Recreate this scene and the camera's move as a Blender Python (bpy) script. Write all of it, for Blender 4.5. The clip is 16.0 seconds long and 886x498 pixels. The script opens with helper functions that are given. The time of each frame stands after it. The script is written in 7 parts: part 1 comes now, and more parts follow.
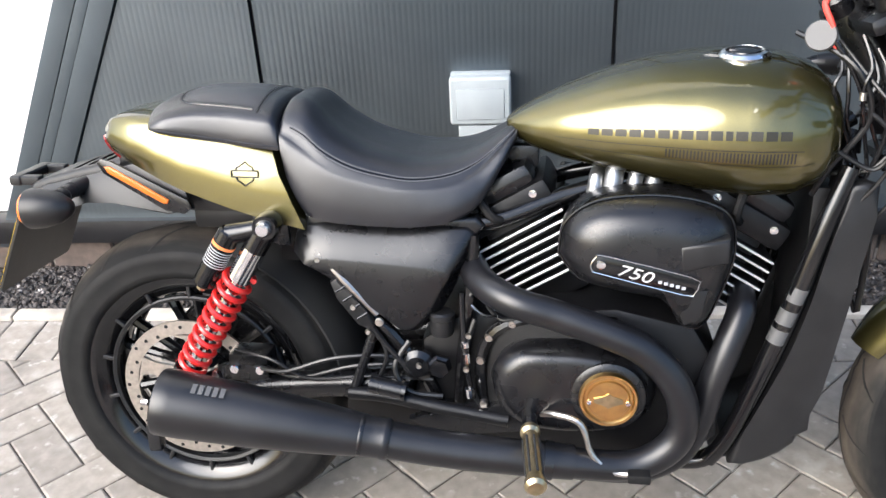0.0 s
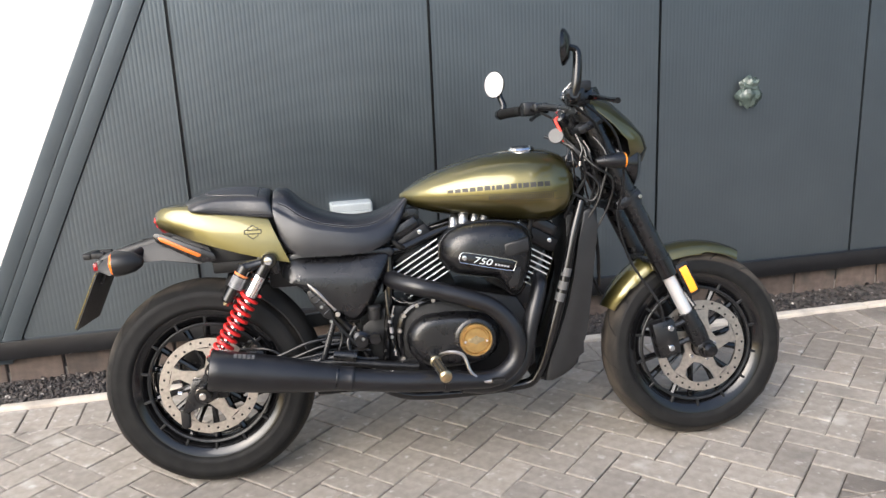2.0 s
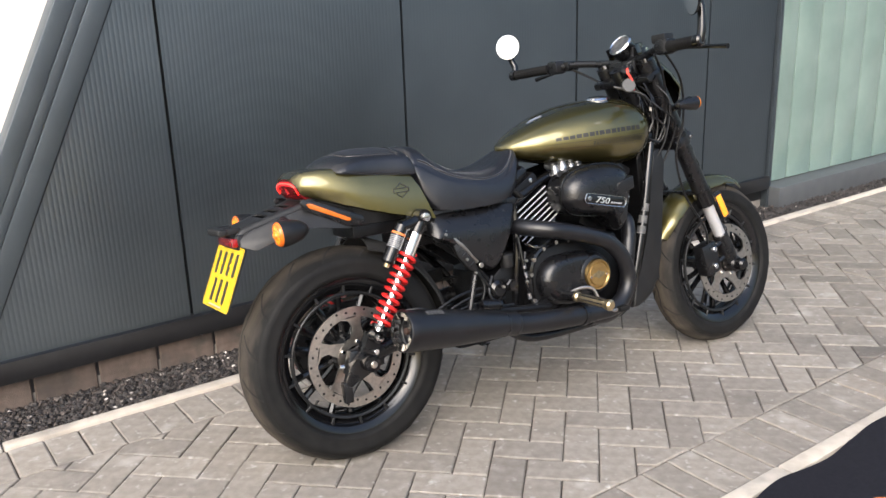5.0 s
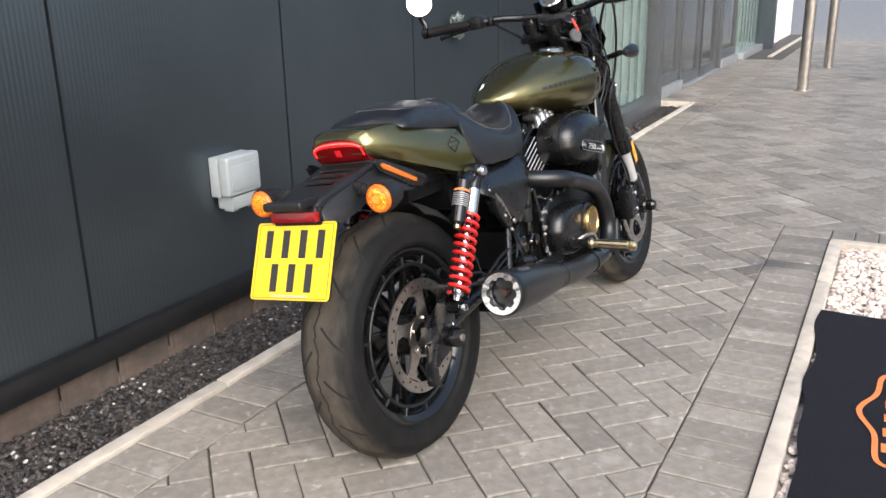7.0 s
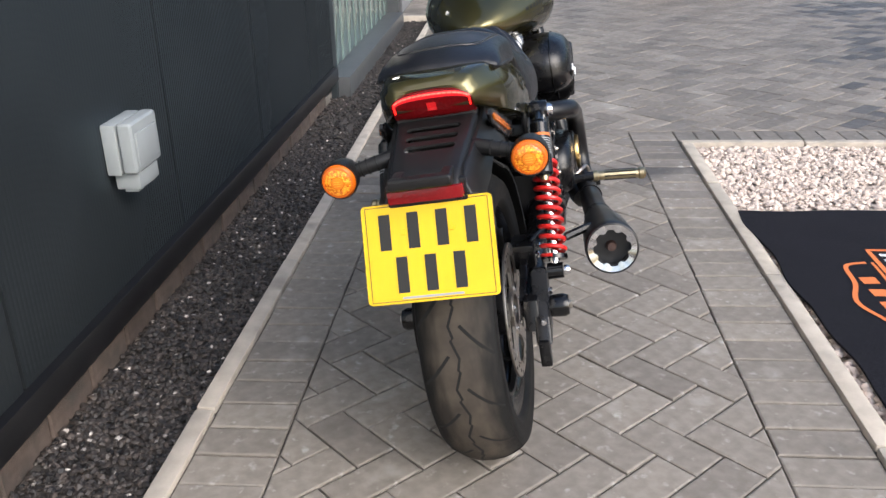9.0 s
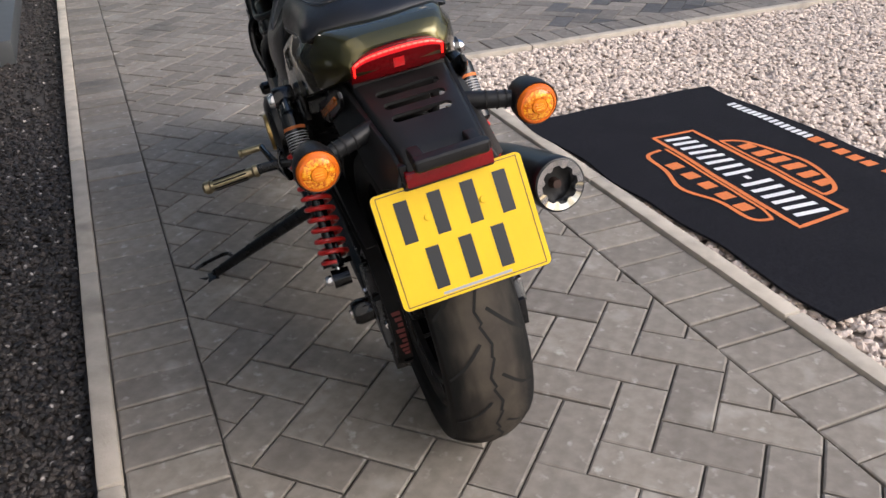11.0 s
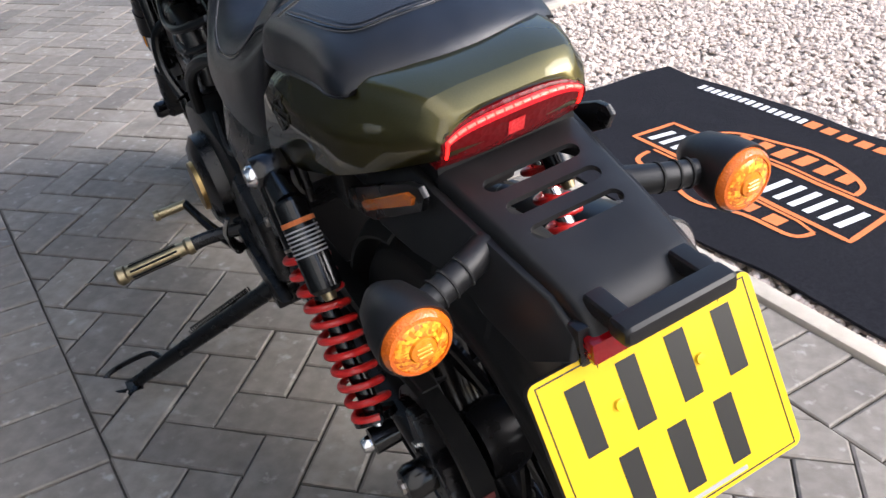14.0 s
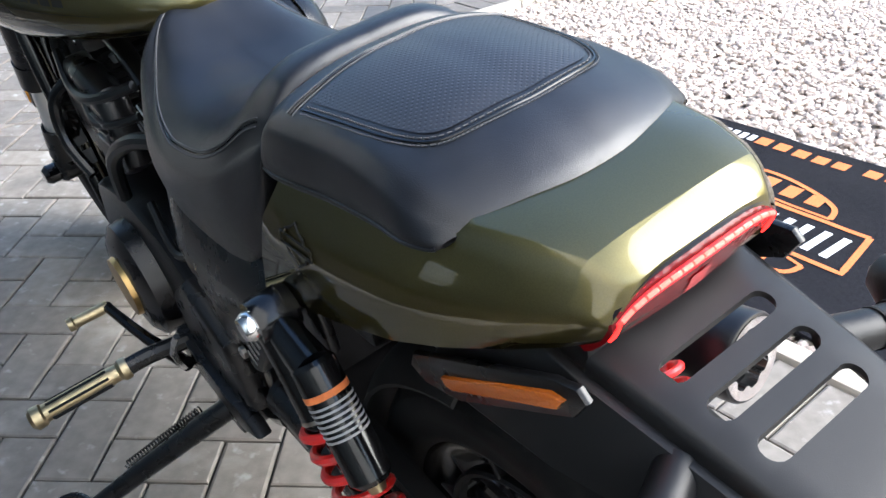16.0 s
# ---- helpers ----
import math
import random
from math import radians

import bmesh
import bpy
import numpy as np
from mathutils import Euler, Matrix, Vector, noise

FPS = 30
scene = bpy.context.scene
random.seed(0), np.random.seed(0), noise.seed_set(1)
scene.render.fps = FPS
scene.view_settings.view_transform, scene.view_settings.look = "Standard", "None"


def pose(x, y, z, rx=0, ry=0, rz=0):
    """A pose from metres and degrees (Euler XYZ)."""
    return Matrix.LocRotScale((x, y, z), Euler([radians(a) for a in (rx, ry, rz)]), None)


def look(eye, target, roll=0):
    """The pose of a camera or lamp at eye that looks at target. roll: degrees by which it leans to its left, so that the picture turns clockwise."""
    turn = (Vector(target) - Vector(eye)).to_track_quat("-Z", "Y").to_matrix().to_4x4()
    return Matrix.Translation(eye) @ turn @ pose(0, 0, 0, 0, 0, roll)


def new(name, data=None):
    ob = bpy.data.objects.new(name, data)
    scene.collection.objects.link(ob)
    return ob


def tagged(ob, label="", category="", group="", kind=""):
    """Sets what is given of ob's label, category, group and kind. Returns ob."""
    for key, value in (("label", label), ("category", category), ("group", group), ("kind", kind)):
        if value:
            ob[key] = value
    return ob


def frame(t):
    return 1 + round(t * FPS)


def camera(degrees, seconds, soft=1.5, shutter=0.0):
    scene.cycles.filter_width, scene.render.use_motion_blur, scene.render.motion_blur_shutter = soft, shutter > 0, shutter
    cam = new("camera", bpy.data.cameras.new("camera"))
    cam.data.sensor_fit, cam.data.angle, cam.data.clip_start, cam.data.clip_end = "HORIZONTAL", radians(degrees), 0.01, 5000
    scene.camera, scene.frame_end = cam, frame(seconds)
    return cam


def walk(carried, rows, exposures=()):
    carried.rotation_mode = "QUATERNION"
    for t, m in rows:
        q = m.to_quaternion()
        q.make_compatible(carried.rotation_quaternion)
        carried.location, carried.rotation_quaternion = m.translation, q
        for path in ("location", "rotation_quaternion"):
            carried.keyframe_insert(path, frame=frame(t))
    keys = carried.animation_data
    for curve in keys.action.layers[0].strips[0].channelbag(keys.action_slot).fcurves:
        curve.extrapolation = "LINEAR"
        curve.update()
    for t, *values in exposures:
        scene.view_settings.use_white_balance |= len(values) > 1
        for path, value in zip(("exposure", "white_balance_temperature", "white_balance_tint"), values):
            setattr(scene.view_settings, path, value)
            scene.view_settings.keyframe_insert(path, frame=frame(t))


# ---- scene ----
cam = camera(54.3, 16.0)
PATH = [
    (0, (0.268, 0.296, 1.375), (0.113, 2.04, 0.408), -3.0),
    (0.5, (0.197, -0.077, 1.385), (0.241, 1.754, 0.58), -3.2),
    (1, (0.107, -0.422, 1.403), (0.349, 1.454, 0.755), -2.7),
    (1.5, (0.053, -0.69, 1.391), (0.362, 1.203, 0.825), -2.6),
    (2, (-0.083, -0.868, 1.406), (0.265, 1.023, 0.856), -2.7),
    (2.5, (-0.244, -0.959, 1.423), (0.189, 0.915, 0.873), -2.8),
    (3, (-0.456, -0.87, 1.403), (0.075, 0.978, 0.85), -2.8),
    (3.5, (-0.711, -0.826, 1.407), (-0.084, 0.99, 0.852), -2.8),
    (4, (-1.022, -0.775, 1.409), (-0.243, 0.98, 0.85), -2.8),
    (4.2, (-1.108, -0.707, 1.396), (-0.259, 1.014, 0.833), -2.7),
    (6.3, (-2.048, 0.206, 1.281), (-0.56, 1.412, 0.704), -1.3),
    (6.5, (-2.105, 0.319, 1.279), (-0.558, 1.448, 0.702), -1.4),
    (7, (-2.144, 0.625, 1.193), (-0.457, 1.518, 0.596), -1.2),
    (7.5, (-2.138, 0.9, 1.168), (-0.38, 1.591, 0.511), -1.2),
    (8, (-2.174, 1.182, 1.196), (-0.377, 1.682, 0.475), -1.2),
    (8.5, (-2.119, 1.422, 1.183), (-0.297, 1.739, 0.423), -1.3),
    (9, (-2.058, 1.648, 1.189), (-0.224, 1.8, 0.406), -1.4),
    (9.5, (-2.046, 1.855, 1.205), (-0.217, 1.795, 0.398), -1.5),
    (10, (-1.957, 1.986, 1.186), (-0.176, 1.666, 0.335), -1.4),
    (10.2, (-1.9, 2.033, 1.185), (-0.144, 1.634, 0.314), -1.6),
    (12.3, (-1.466, 2.409, 1.195), (0.024, 1.569, 0.158), -2.4),
    (12.5, (-1.406, 2.398, 1.188), (0.077, 1.544, 0.152), -2.2),
    (13, (-1.227, 2.342, 1.148), (0.244, 1.47, 0.112), -2.0),
    (13.5, (-1.139, 2.274, 1.114), (0.327, 1.394, 0.076), -2.0),
    (14, (-1.049, 2.248, 1.116), (0.406, 1.347, 0.082), -2.4),
    (14.5, (-0.976, 2.257, 1.114), (0.435, 1.288, 0.08), -2.8),
    (15, (-0.898, 2.264, 1.111), (0.462, 1.222, 0.079), -2.7),
    (15.5, (-0.812, 2.274, 1.107), (0.508, 1.182, 0.075), -2.3),
    (16, (-0.695, 2.215, 1.103), (0.595, 1.096, 0.063), -1.9),
]
walk(cam, [(t, look(eye, target, roll)) for t, eye, target, roll in PATH], exposures=[(0.0, 1.40, 5500, 10), (1.0, 1.20, 5600, 10), (1.6, 1.15, 5650, 10), (2.5, 0.90, 5800, 11), (4.0, 0.90, 5800, 11), (6.5, 0.85, 5650, 10), (7.5, 0.64, 5700, 10), (8.5, 0.56, 5600, 11), (9.5, 0.28, 5600, 11), (10.2, 0.05, 5800, 12), (12.5, 0.34, 5550, 14), (13.5, 0.54, 5400, 16), (14.0, 0.82, 5500, 13), (15.0, 1.04, 5500, 10), (16.0, 1.38, 5300, 8)])

# ---- world, sun ----
SUN_ELEV, SUN_FROM = radians(36), radians(-136)      # veiled sun over the open side of the forecourt
world = bpy.data.worlds.new("overcast_sky")
scene.world = world
world.use_nodes = True
wn, wl = world.node_tree.nodes, world.node_tree.links
sky = wn.new("ShaderNodeTexSky")
sky.sky_type, sky.sun_disc = "NISHITA", False
sky.sun_elevation, sky.sun_rotation = SUN_ELEV, radians(90) - SUN_FROM
sky.air_density, sky.dust_density, sky.ozone_density = 1.4, 5.0, 1.5
wn["Background"].inputs["Strength"].default_value = 0.15
wl.new(sky.outputs["Color"], wn["Background"].inputs["Color"])
sun_data = bpy.data.lights.new("sun", "SUN")
sun_data.energy, sun_data.angle, sun_data.color = 2.3, radians(55), (1.0, 0.88, 0.74)
sun_at = Vector((math.cos(SUN_ELEV) * math.cos(SUN_FROM), math.cos(SUN_ELEV) * math.sin(SUN_FROM), math.sin(SUN_ELEV)))
sun = new("sun", sun_data)
sun.matrix_world = look(sun_at * 30, (0, 0, 0))

# ---- materials ----
def rgb(c):
    return (*c, 1.0)


def material(name, color, rough=0.5, metal=0.0, color2=None, scale=40.0, bump=0.0, bump_scale=None, coat=0.0, detail=4.0,
             per_object=0.0, rough_var=0.0, emission=None, strength=0.0, spots=None, island=False, stain=None, spec=None):
    """Principled material: base colour varied by noise at two scales, optional bump, stains and variation per piece."""
    m = bpy.data.materials.new(name)
    m.use_nodes = True
    n, l = m.node_tree.nodes, m.node_tree.links
    b = n["Principled BSDF"]
    b.inputs["Roughness"].default_value, b.inputs["Metallic"].default_value = rough, metal
    b.inputs["Base Color"].default_value = rgb(color)
    if spec is not None:
        b.inputs["Specular IOR Level"].default_value = spec
    if coat:
        b.inputs["Coat Weight"].default_value, b.inputs["Coat Roughness"].default_value = coat, 0.03
    co = n.new("ShaderNodeTexCoord").outputs["Object"]
    out = None
    if color2:
        t = n.new("ShaderNodeTexNoise")
        t.inputs["Scale"].default_value, t.inputs["Detail"].default_value = scale, detail
        l.new(co, t.inputs["Vector"])
        mix = n.new("ShaderNodeMix")
        mix.data_type = "RGBA"
        ramp = n.new("ShaderNodeMapRange")
        ramp.inputs[1].default_value, ramp.inputs[2].default_value = 0.35, 0.65
        l.new(t.outputs["Fac"], ramp.inputs[0])
        l.new(ramp.outputs[0], mix.inputs[0])
        mix.inputs[6].default_value, mix.inputs[7].default_value = rgb(color), rgb(color2)
        out = mix.outputs[2]
        if rough_var:
            rr = n.new("ShaderNodeMapRange")
            rr.inputs[3].default_value, rr.inputs[4].default_value = rough - rough_var, rough + rough_var
            l.new(t.outputs["Fac"], rr.inputs[0])
            l.new(rr.outputs[0], b.inputs["Roughness"])
    for stain in ([] if not stain else stain if isinstance(stain, list) else [stain]):
        t2 = n.new("ShaderNodeTexNoise")
        t2.inputs["Scale"].default_value, t2.inputs["Detail"].default_value = stain[1], 6.0
        geo_co = n.new("ShaderNodeNewGeometry").outputs["Position"]
        l.new(geo_co, t2.inputs["Vector"])
        mr = n.new("ShaderNodeMapRange")
        mr.inputs[1].default_value, mr.inputs[2].default_value = stain[2], stain[3]
        l.new(t2.outputs["Fac"], mr.inputs[0])
        mx = n.new("ShaderNodeMix")
        mx.data_type = "RGBA"
        l.new(mr.outputs[0], mx.inputs[0])
        if out:
            l.new(out, mx.inputs[6])
        else:
            mx.inputs[6].default_value = rgb(color)
        mx.inputs[7].default_value = rgb(stain[0])
        out = mx.outputs[2]
    if spots:
        v = n.new("ShaderNodeTexVoronoi")
        v.inputs["Scale"].default_value = spots[1]
        l.new(n.new("ShaderNodeNewGeometry").outputs["Position"], v.inputs["Vector"])
        ms = n.new("ShaderNodeMapRange")
        ms.inputs[1].default_value, ms.inputs[2].default_value = spots[2], spots[2] * 0.5
        l.new(v.outputs["Distance"], ms.inputs[0])
        mx = n.new("ShaderNodeMix")
        mx.data_type = "RGBA"
        l.new(ms.outputs[0], mx.inputs[0])
        if out:
            l.new(out, mx.inputs[6])
        else:
            mx.inputs[6].default_value = rgb(color)
        mx.inputs[7].default_value = rgb(spots[0])
        out = mx.outputs[2]
    if per_object:
        if island:
            rnd = n.new("ShaderNodeNewGeometry").outputs["Random Per Island"]
        else:
            rnd = n.new("ShaderNodeObjectInfo").outputs["Random"]
        mr = n.new("ShaderNodeMapRange")
        mr.inputs[3].default_value, mr.inputs[4].default_value = 1 - per_object, 1 + per_object
        l.new(rnd, mr.inputs[0])
        hs = n.new("ShaderNodeHueSaturation")
        l.new(mr.outputs[0], hs.inputs["Value"])
        if out:
            l.new(out, hs.inputs["Color"])
        else:
            hs.inputs["Color"].default_value = rgb(color)
        out = hs.outputs["Color"]
    if out:
        l.new(out, b.inputs["Base Color"])
    if bump:
        bt = n.new("ShaderNodeTexNoise")
        bt.inputs["Scale"].default_value, bt.inputs["Detail"].default_value = bump_scale or scale * 3, 3.0
        l.new(co, bt.inputs["Vector"])
        bp = n.new("ShaderNodeBump")
        bp.inputs["Strength"].default_value, bp.inputs["Distance"].default_value = bump, 0.002
        l.new(bt.outputs["Fac"], bp.inputs["Height"])
        l.new(bp.outputs["Normal"], b.inputs["Normal"])
    if emission:
        b.inputs["Emission Color"].default_value, b.inputs["Emission Strength"].default_value = rgb(emission), strength
    return m


def lens_material(name, color, rough=0.12, strength=0.0, ribs=900.0):
    """Coloured lamp lens: tinted translucent plastic with fine facets."""
    m = material(name, color, rough, 0.0, coat=1.0)
    n, l = m.node_tree.nodes, m.node_tree.links
    b = n["Principled BSDF"]
    b.inputs["Transmission Weight"].default_value = 0.0
    b.inputs["Subsurface Weight"].default_value = 0.0
    v = n.new("ShaderNodeTexVoronoi")
    v.inputs["Scale"].default_value = ribs
    l.new(n.new("ShaderNodeTexCoord").outputs["Object"], v.inputs["Vector"])
    bp = n.new("ShaderNodeBump")
    bp.inputs["Strength"].default_value, bp.inputs["Distance"].default_value = 0.35, 0.002
    l.new(v.outputs["Distance"], bp.inputs["Height"])
    l.new(bp.outputs["Normal"], b.inputs["Normal"])
    if strength:
        b.inputs["Emission Color"].default_value, b.inputs["Emission Strength"].default_value = rgb(color), strength
    return m


PAINT = material("olive_gold_paint", (0.126, 0.109, 0.038), 0.38, 0.95, (0.140, 0.122, 0.044), 900.0, coat=1.0, detail=1.0)
PAINT.node_tree.nodes["Principled BSDF"].inputs["Coat IOR"].default_value = 1.56
PAINT.node_tree.nodes["Principled BSDF"].inputs["Specular Tint"].default_value = (0.10, 0.14, 0.06, 1.0)
BLACK_GLOSS = material("gloss_black", (0.003, 0.003, 0.0035), 0.14, 0.0, (0.005, 0.005, 0.0055), 60.0, rough_var=0.05)
BLACK_SATIN = material("satin_black_metal", (0.0040, 0.0040, 0.0047), 0.28, 0.0, (0.006, 0.006, 0.0068), 30.0, rough_var=0.06, spec=0.48, bump=0.05, bump_scale=900)
BLACK_EXHAUST = material("black_ceramic_coating", (0.005, 0.005, 0.006), 0.34, 0.0, (0.008, 0.008, 0.0095), 18.0, rough_var=0.05, spec=0.45)
BLACK_PLASTIC = material("black_moulded_plastic", (0.0065, 0.0065, 0.007), 0.40, 0.0, (0.010, 0.010, 0.0105), 22.0, rough_var=0.06, spec=0.36, bump=0.10, bump_scale=1600)
ENGINE_BLACK = material("wrinkle_black_engine", (0.003, 0.003, 0.0034), 0.36, 0.0, (0.005, 0.005, 0.0055), 50.0, spec=0.26, bump=0.25, bump_scale=700)
RUBBER = material("tyre_rubber", (0.0065, 0.0065, 0.0067), 0.60, 0.0, (0.011, 0.0107, 0.0103), 25.0, spec=0.15, bump=0.15, bump_scale=500)
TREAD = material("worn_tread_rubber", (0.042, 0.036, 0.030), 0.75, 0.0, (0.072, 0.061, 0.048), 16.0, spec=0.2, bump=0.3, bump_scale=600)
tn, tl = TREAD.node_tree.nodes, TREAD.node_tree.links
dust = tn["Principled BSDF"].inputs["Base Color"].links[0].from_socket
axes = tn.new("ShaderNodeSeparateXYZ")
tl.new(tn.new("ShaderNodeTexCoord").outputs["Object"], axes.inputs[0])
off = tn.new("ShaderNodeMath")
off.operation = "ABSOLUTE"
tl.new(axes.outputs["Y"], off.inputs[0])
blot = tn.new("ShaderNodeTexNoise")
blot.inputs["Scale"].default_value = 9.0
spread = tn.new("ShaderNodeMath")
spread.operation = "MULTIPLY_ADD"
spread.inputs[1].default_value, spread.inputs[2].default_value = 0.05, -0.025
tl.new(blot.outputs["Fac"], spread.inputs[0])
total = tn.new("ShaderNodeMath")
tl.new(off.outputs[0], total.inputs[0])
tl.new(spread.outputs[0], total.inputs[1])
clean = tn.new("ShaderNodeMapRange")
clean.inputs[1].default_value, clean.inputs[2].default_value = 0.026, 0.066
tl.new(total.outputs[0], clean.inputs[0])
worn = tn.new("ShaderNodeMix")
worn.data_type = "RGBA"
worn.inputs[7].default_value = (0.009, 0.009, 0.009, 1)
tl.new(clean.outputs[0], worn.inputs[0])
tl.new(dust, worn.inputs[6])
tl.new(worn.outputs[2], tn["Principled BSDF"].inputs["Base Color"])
# flat black, also laid on surfaces in place of shaded grooves and holes
GROOVE = material("groove_black", (0.006, 0.006, 0.006), 0.9)
LEATHER = material("black_seat_vinyl", (0.0055, 0.0058, 0.0078), 0.31, 0.0, (0.0085, 0.0088, 0.0115), 35.0, rough_var=0.05, spec=0.62, bump=0.20, bump_scale=1300)
PERFORATED = material("perforated_seat_vinyl", (0.014, 0.0145, 0.0185), 0.40, 0.0, (0.019, 0.0195, 0.0245), 35.0, rough_var=0.05, spec=0.75)
CABLE = material("black_cable_sheath", (0.005, 0.005, 0.0055), 0.34, 0.0, (0.008, 0.008, 0.0085), 40.0, spec=0.4)
CAST = material("dull_cast_alloy", (0.40, 0.40, 0.40), 0.38, 0.9, (0.24, 0.24, 0.24), 60.0)
THREAD = material("grey_thread", (0.085, 0.085, 0.09), 0.7)
CHROME = material("chrome", (0.75, 0.75, 0.76), 0.12, 1.0, (0.62, 0.62, 0.63), 70.0)
STEEL = material("brushed_disc_steel", (0.54, 0.50, 0.45), 0.32, 1.0, (0.42, 0.385, 0.345), 90.0, rough_var=0.08)
ALLOY = material("machined_fin_edge", (0.78, 0.78, 0.78), 0.3, 0.7)
GOLD = material("gold_anodised_metal", (0.62, 0.42, 0.16), 0.28, 1.0, (0.50, 0.33, 0.13), 60.0)
BRASS = material("pale_brass_metal", (0.52, 0.43, 0.26), 0.32, 1.0, (0.40, 0.33, 0.2), 80.0)
RED_SPRING = material("red_powder_coat", (0.62, 0.018, 0.014), 0.32, 0.0, (0.50, 0.014, 0.012), 40.0, coat=0.4)
AMBER = lens_material("amber_lens", (0.76, 0.22, 0.003), 0.08, ribs=260.0)
AMBER_DEEP = lens_material("deep_amber_ring", (0.62, 0.13, 0.003), 0.06, ribs=420.0)
for lens_m in (AMBER, AMBER_DEEP):
    lens_m.node_tree.nodes["Principled BSDF"].inputs["Coat Weight"].default_value = 0.4
AMBER_FACET = lens_material("bright_amber_facets", (1.0, 0.30, 0.010), 0.07, ribs=130.0)
# facet glints are put into the colour: cells from deep orange to yellow
fn, fl = AMBER_FACET.node_tree.nodes, AMBER_FACET.node_tree.links
fv = fn.new("ShaderNodeTexVoronoi")
fv.inputs["Scale"].default_value = 330.0
fr = fn.new("ShaderNodeValToRGB")
fr.color_ramp.elements[0].position, fr.color_ramp.elements[0].color = 0.15, (0.50, 0.090, 0.002, 1)
fr.color_ramp.elements[1].position, fr.color_ramp.elements[1].color = 0.9, (0.95, 0.50, 0.025, 1)
fr.color_ramp.elements.new(0.5).color = (0.80, 0.24, 0.004, 1)
fl.new(fn.new("ShaderNodeTexCoord").outputs["Object"], fv.inputs["Vector"])
fl.new(fv.outputs["Color"], fr.inputs["Fac"])
fl.new(fr.outputs["Color"], fn["Principled BSDF"].inputs["Base Color"])
AMBER_FACET.node_tree.nodes["Principled BSDF"].inputs["Coat Weight"].default_value = 0.5
AMBER_BULB = lens_material("bright_amber_facets", (1.0, 0.33, 0.012), 0.08, ribs=110.0)
YELLOW_REFLECTOR = lens_material("yellow_amber_reflector", (0.95, 0.36, 0.010), 0.2, ribs=400.0)
AMBER_REFLECTOR = lens_material("amber_reflector", (0.46, 0.115, 0.006), 0.25, ribs=400.0)
AMBER_REFLECTOR.node_tree.nodes["Principled BSDF"].inputs["Coat Weight"].default_value = 0.35
RED_LENS = lens_material("red_lens", (0.20, 0.002, 0.004), 0.08, ribs=160.0)
RED_LENS.node_tree.nodes["Principled BSDF"].inputs["Coat Weight"].default_value = 0.3
RED_LIT = lens_material("lit_red_led", (1.0, 0.012, 0.006), strength=2.6, ribs=500.0)
RED_TAIL = lens_material("lit_red_lens", (0.10, 0.002, 0.003), 0.1, strength=0.10, ribs=160.0)
RED_TAIL.node_tree.nodes["Principled BSDF"].inputs["Coat Weight"].default_value = 0.06
RED_TAIL.node_tree.nodes["Principled BSDF"].inputs["Specular IOR Level"].default_value = 0.2
RED_LIT.node_tree.nodes["Principled BSDF"].inputs["Coat Weight"].default_value = 0.0
RED_LIT.node_tree.nodes["Principled BSDF"].inputs["Specular IOR Level"].default_value = 0.1
RED_BAND = lens_material("glowing_red_light_guide", (0.62, 0.010, 0.014), strength=0.50, ribs=420.0)
RED_BAND.node_tree.nodes["Principled BSDF"].inputs["Coat Weight"].default_value = 0.2
RED_LED = lens_material("bright_red_led", (1.0, 0.09, 0.055), strength=1.15, ribs=500.0)
RED_GLOW = lens_material("bright_red_lens", (0.60, 0.010, 0.012), strength=0.08, ribs=300.0)
YELLOW = material("yellow_plate_acrylic", (0.70, 0.47, 0.010), 0.15, 0.0, (0.66, 0.443, 0.009), 20.0, spec=0.3)
PLATE_INK = material("black_plate_ink", (0.012, 0.012, 0.012), 0.35)
MIRROR = material("mirror_glass", (0.92, 0.92, 0.93), 0.01, 1.0)
WHITE_INK = material("white_print", (0.75, 0.75, 0.76), 0.6)
GREY_INK = material("grey_print", (0.30, 0.30, 0.31), 0.5)
ORANGE_INK = material("orange_print", (0.70, 0.20, 0.05), 0.8, 0.0, (0.58, 0.16, 0.04), 160.0)
DARK_INK = material("dark_bronze_print", (0.012, 0.010, 0.005), 0.45, 0.0, (0.016, 0.014, 0.007), 200.0)
FAINT_INK = material("faint_grey_print", (0.07, 0.07, 0.07), 0.5)
DULL_RED = material("worn_red_print", (0.16, 0.035, 0.03), 0.7)
RED_TAG = material("red_strap", (0.70, 0.06, 0.04), 0.6)

SCUFF = ((0.36, 0.34, 0.31), 30.0, 0.605, 0.73)
PAVER = material("grey_concrete_block", (0.190, 0.168, 0.142), 0.76, 0.0, (0.247, 0.222, 0.192), 30.0, bump=0.3, bump_scale=420, per_object=0.15,
                 stain=[((0.34, 0.315, 0.28), 7.0, 0.60, 0.74), ((0.115, 0.103, 0.09), 4.0, 0.60, 0.80), SCUFF], spots=((0.45, 0.43, 0.40), 5.0, 0.010))
PAVER_DARK = material("charcoal_concrete_block", (0.070, 0.064, 0.060), 0.5, 0.0, (0.10, 0.092, 0.085), 26.0, bump=0.5, bump_scale=220, per_object=0.35, island=True, stain=[((0.13, 0.12, 0.11), 3.0, 0.58, 0.75)])
PAVER_FAR = material("grey_concrete_block_field", (0.168, 0.145, 0.121), 0.55, 0.0, (0.22, 0.194, 0.166), 26.0, bump=0.5, bump_scale=220, per_object=0.26, island=True,
                     stain=[((0.27, 0.245, 0.215), 3.0, 0.58, 0.75), ((0.09, 0.08, 0.072), 1.4, 0.58, 0.72), SCUFF])
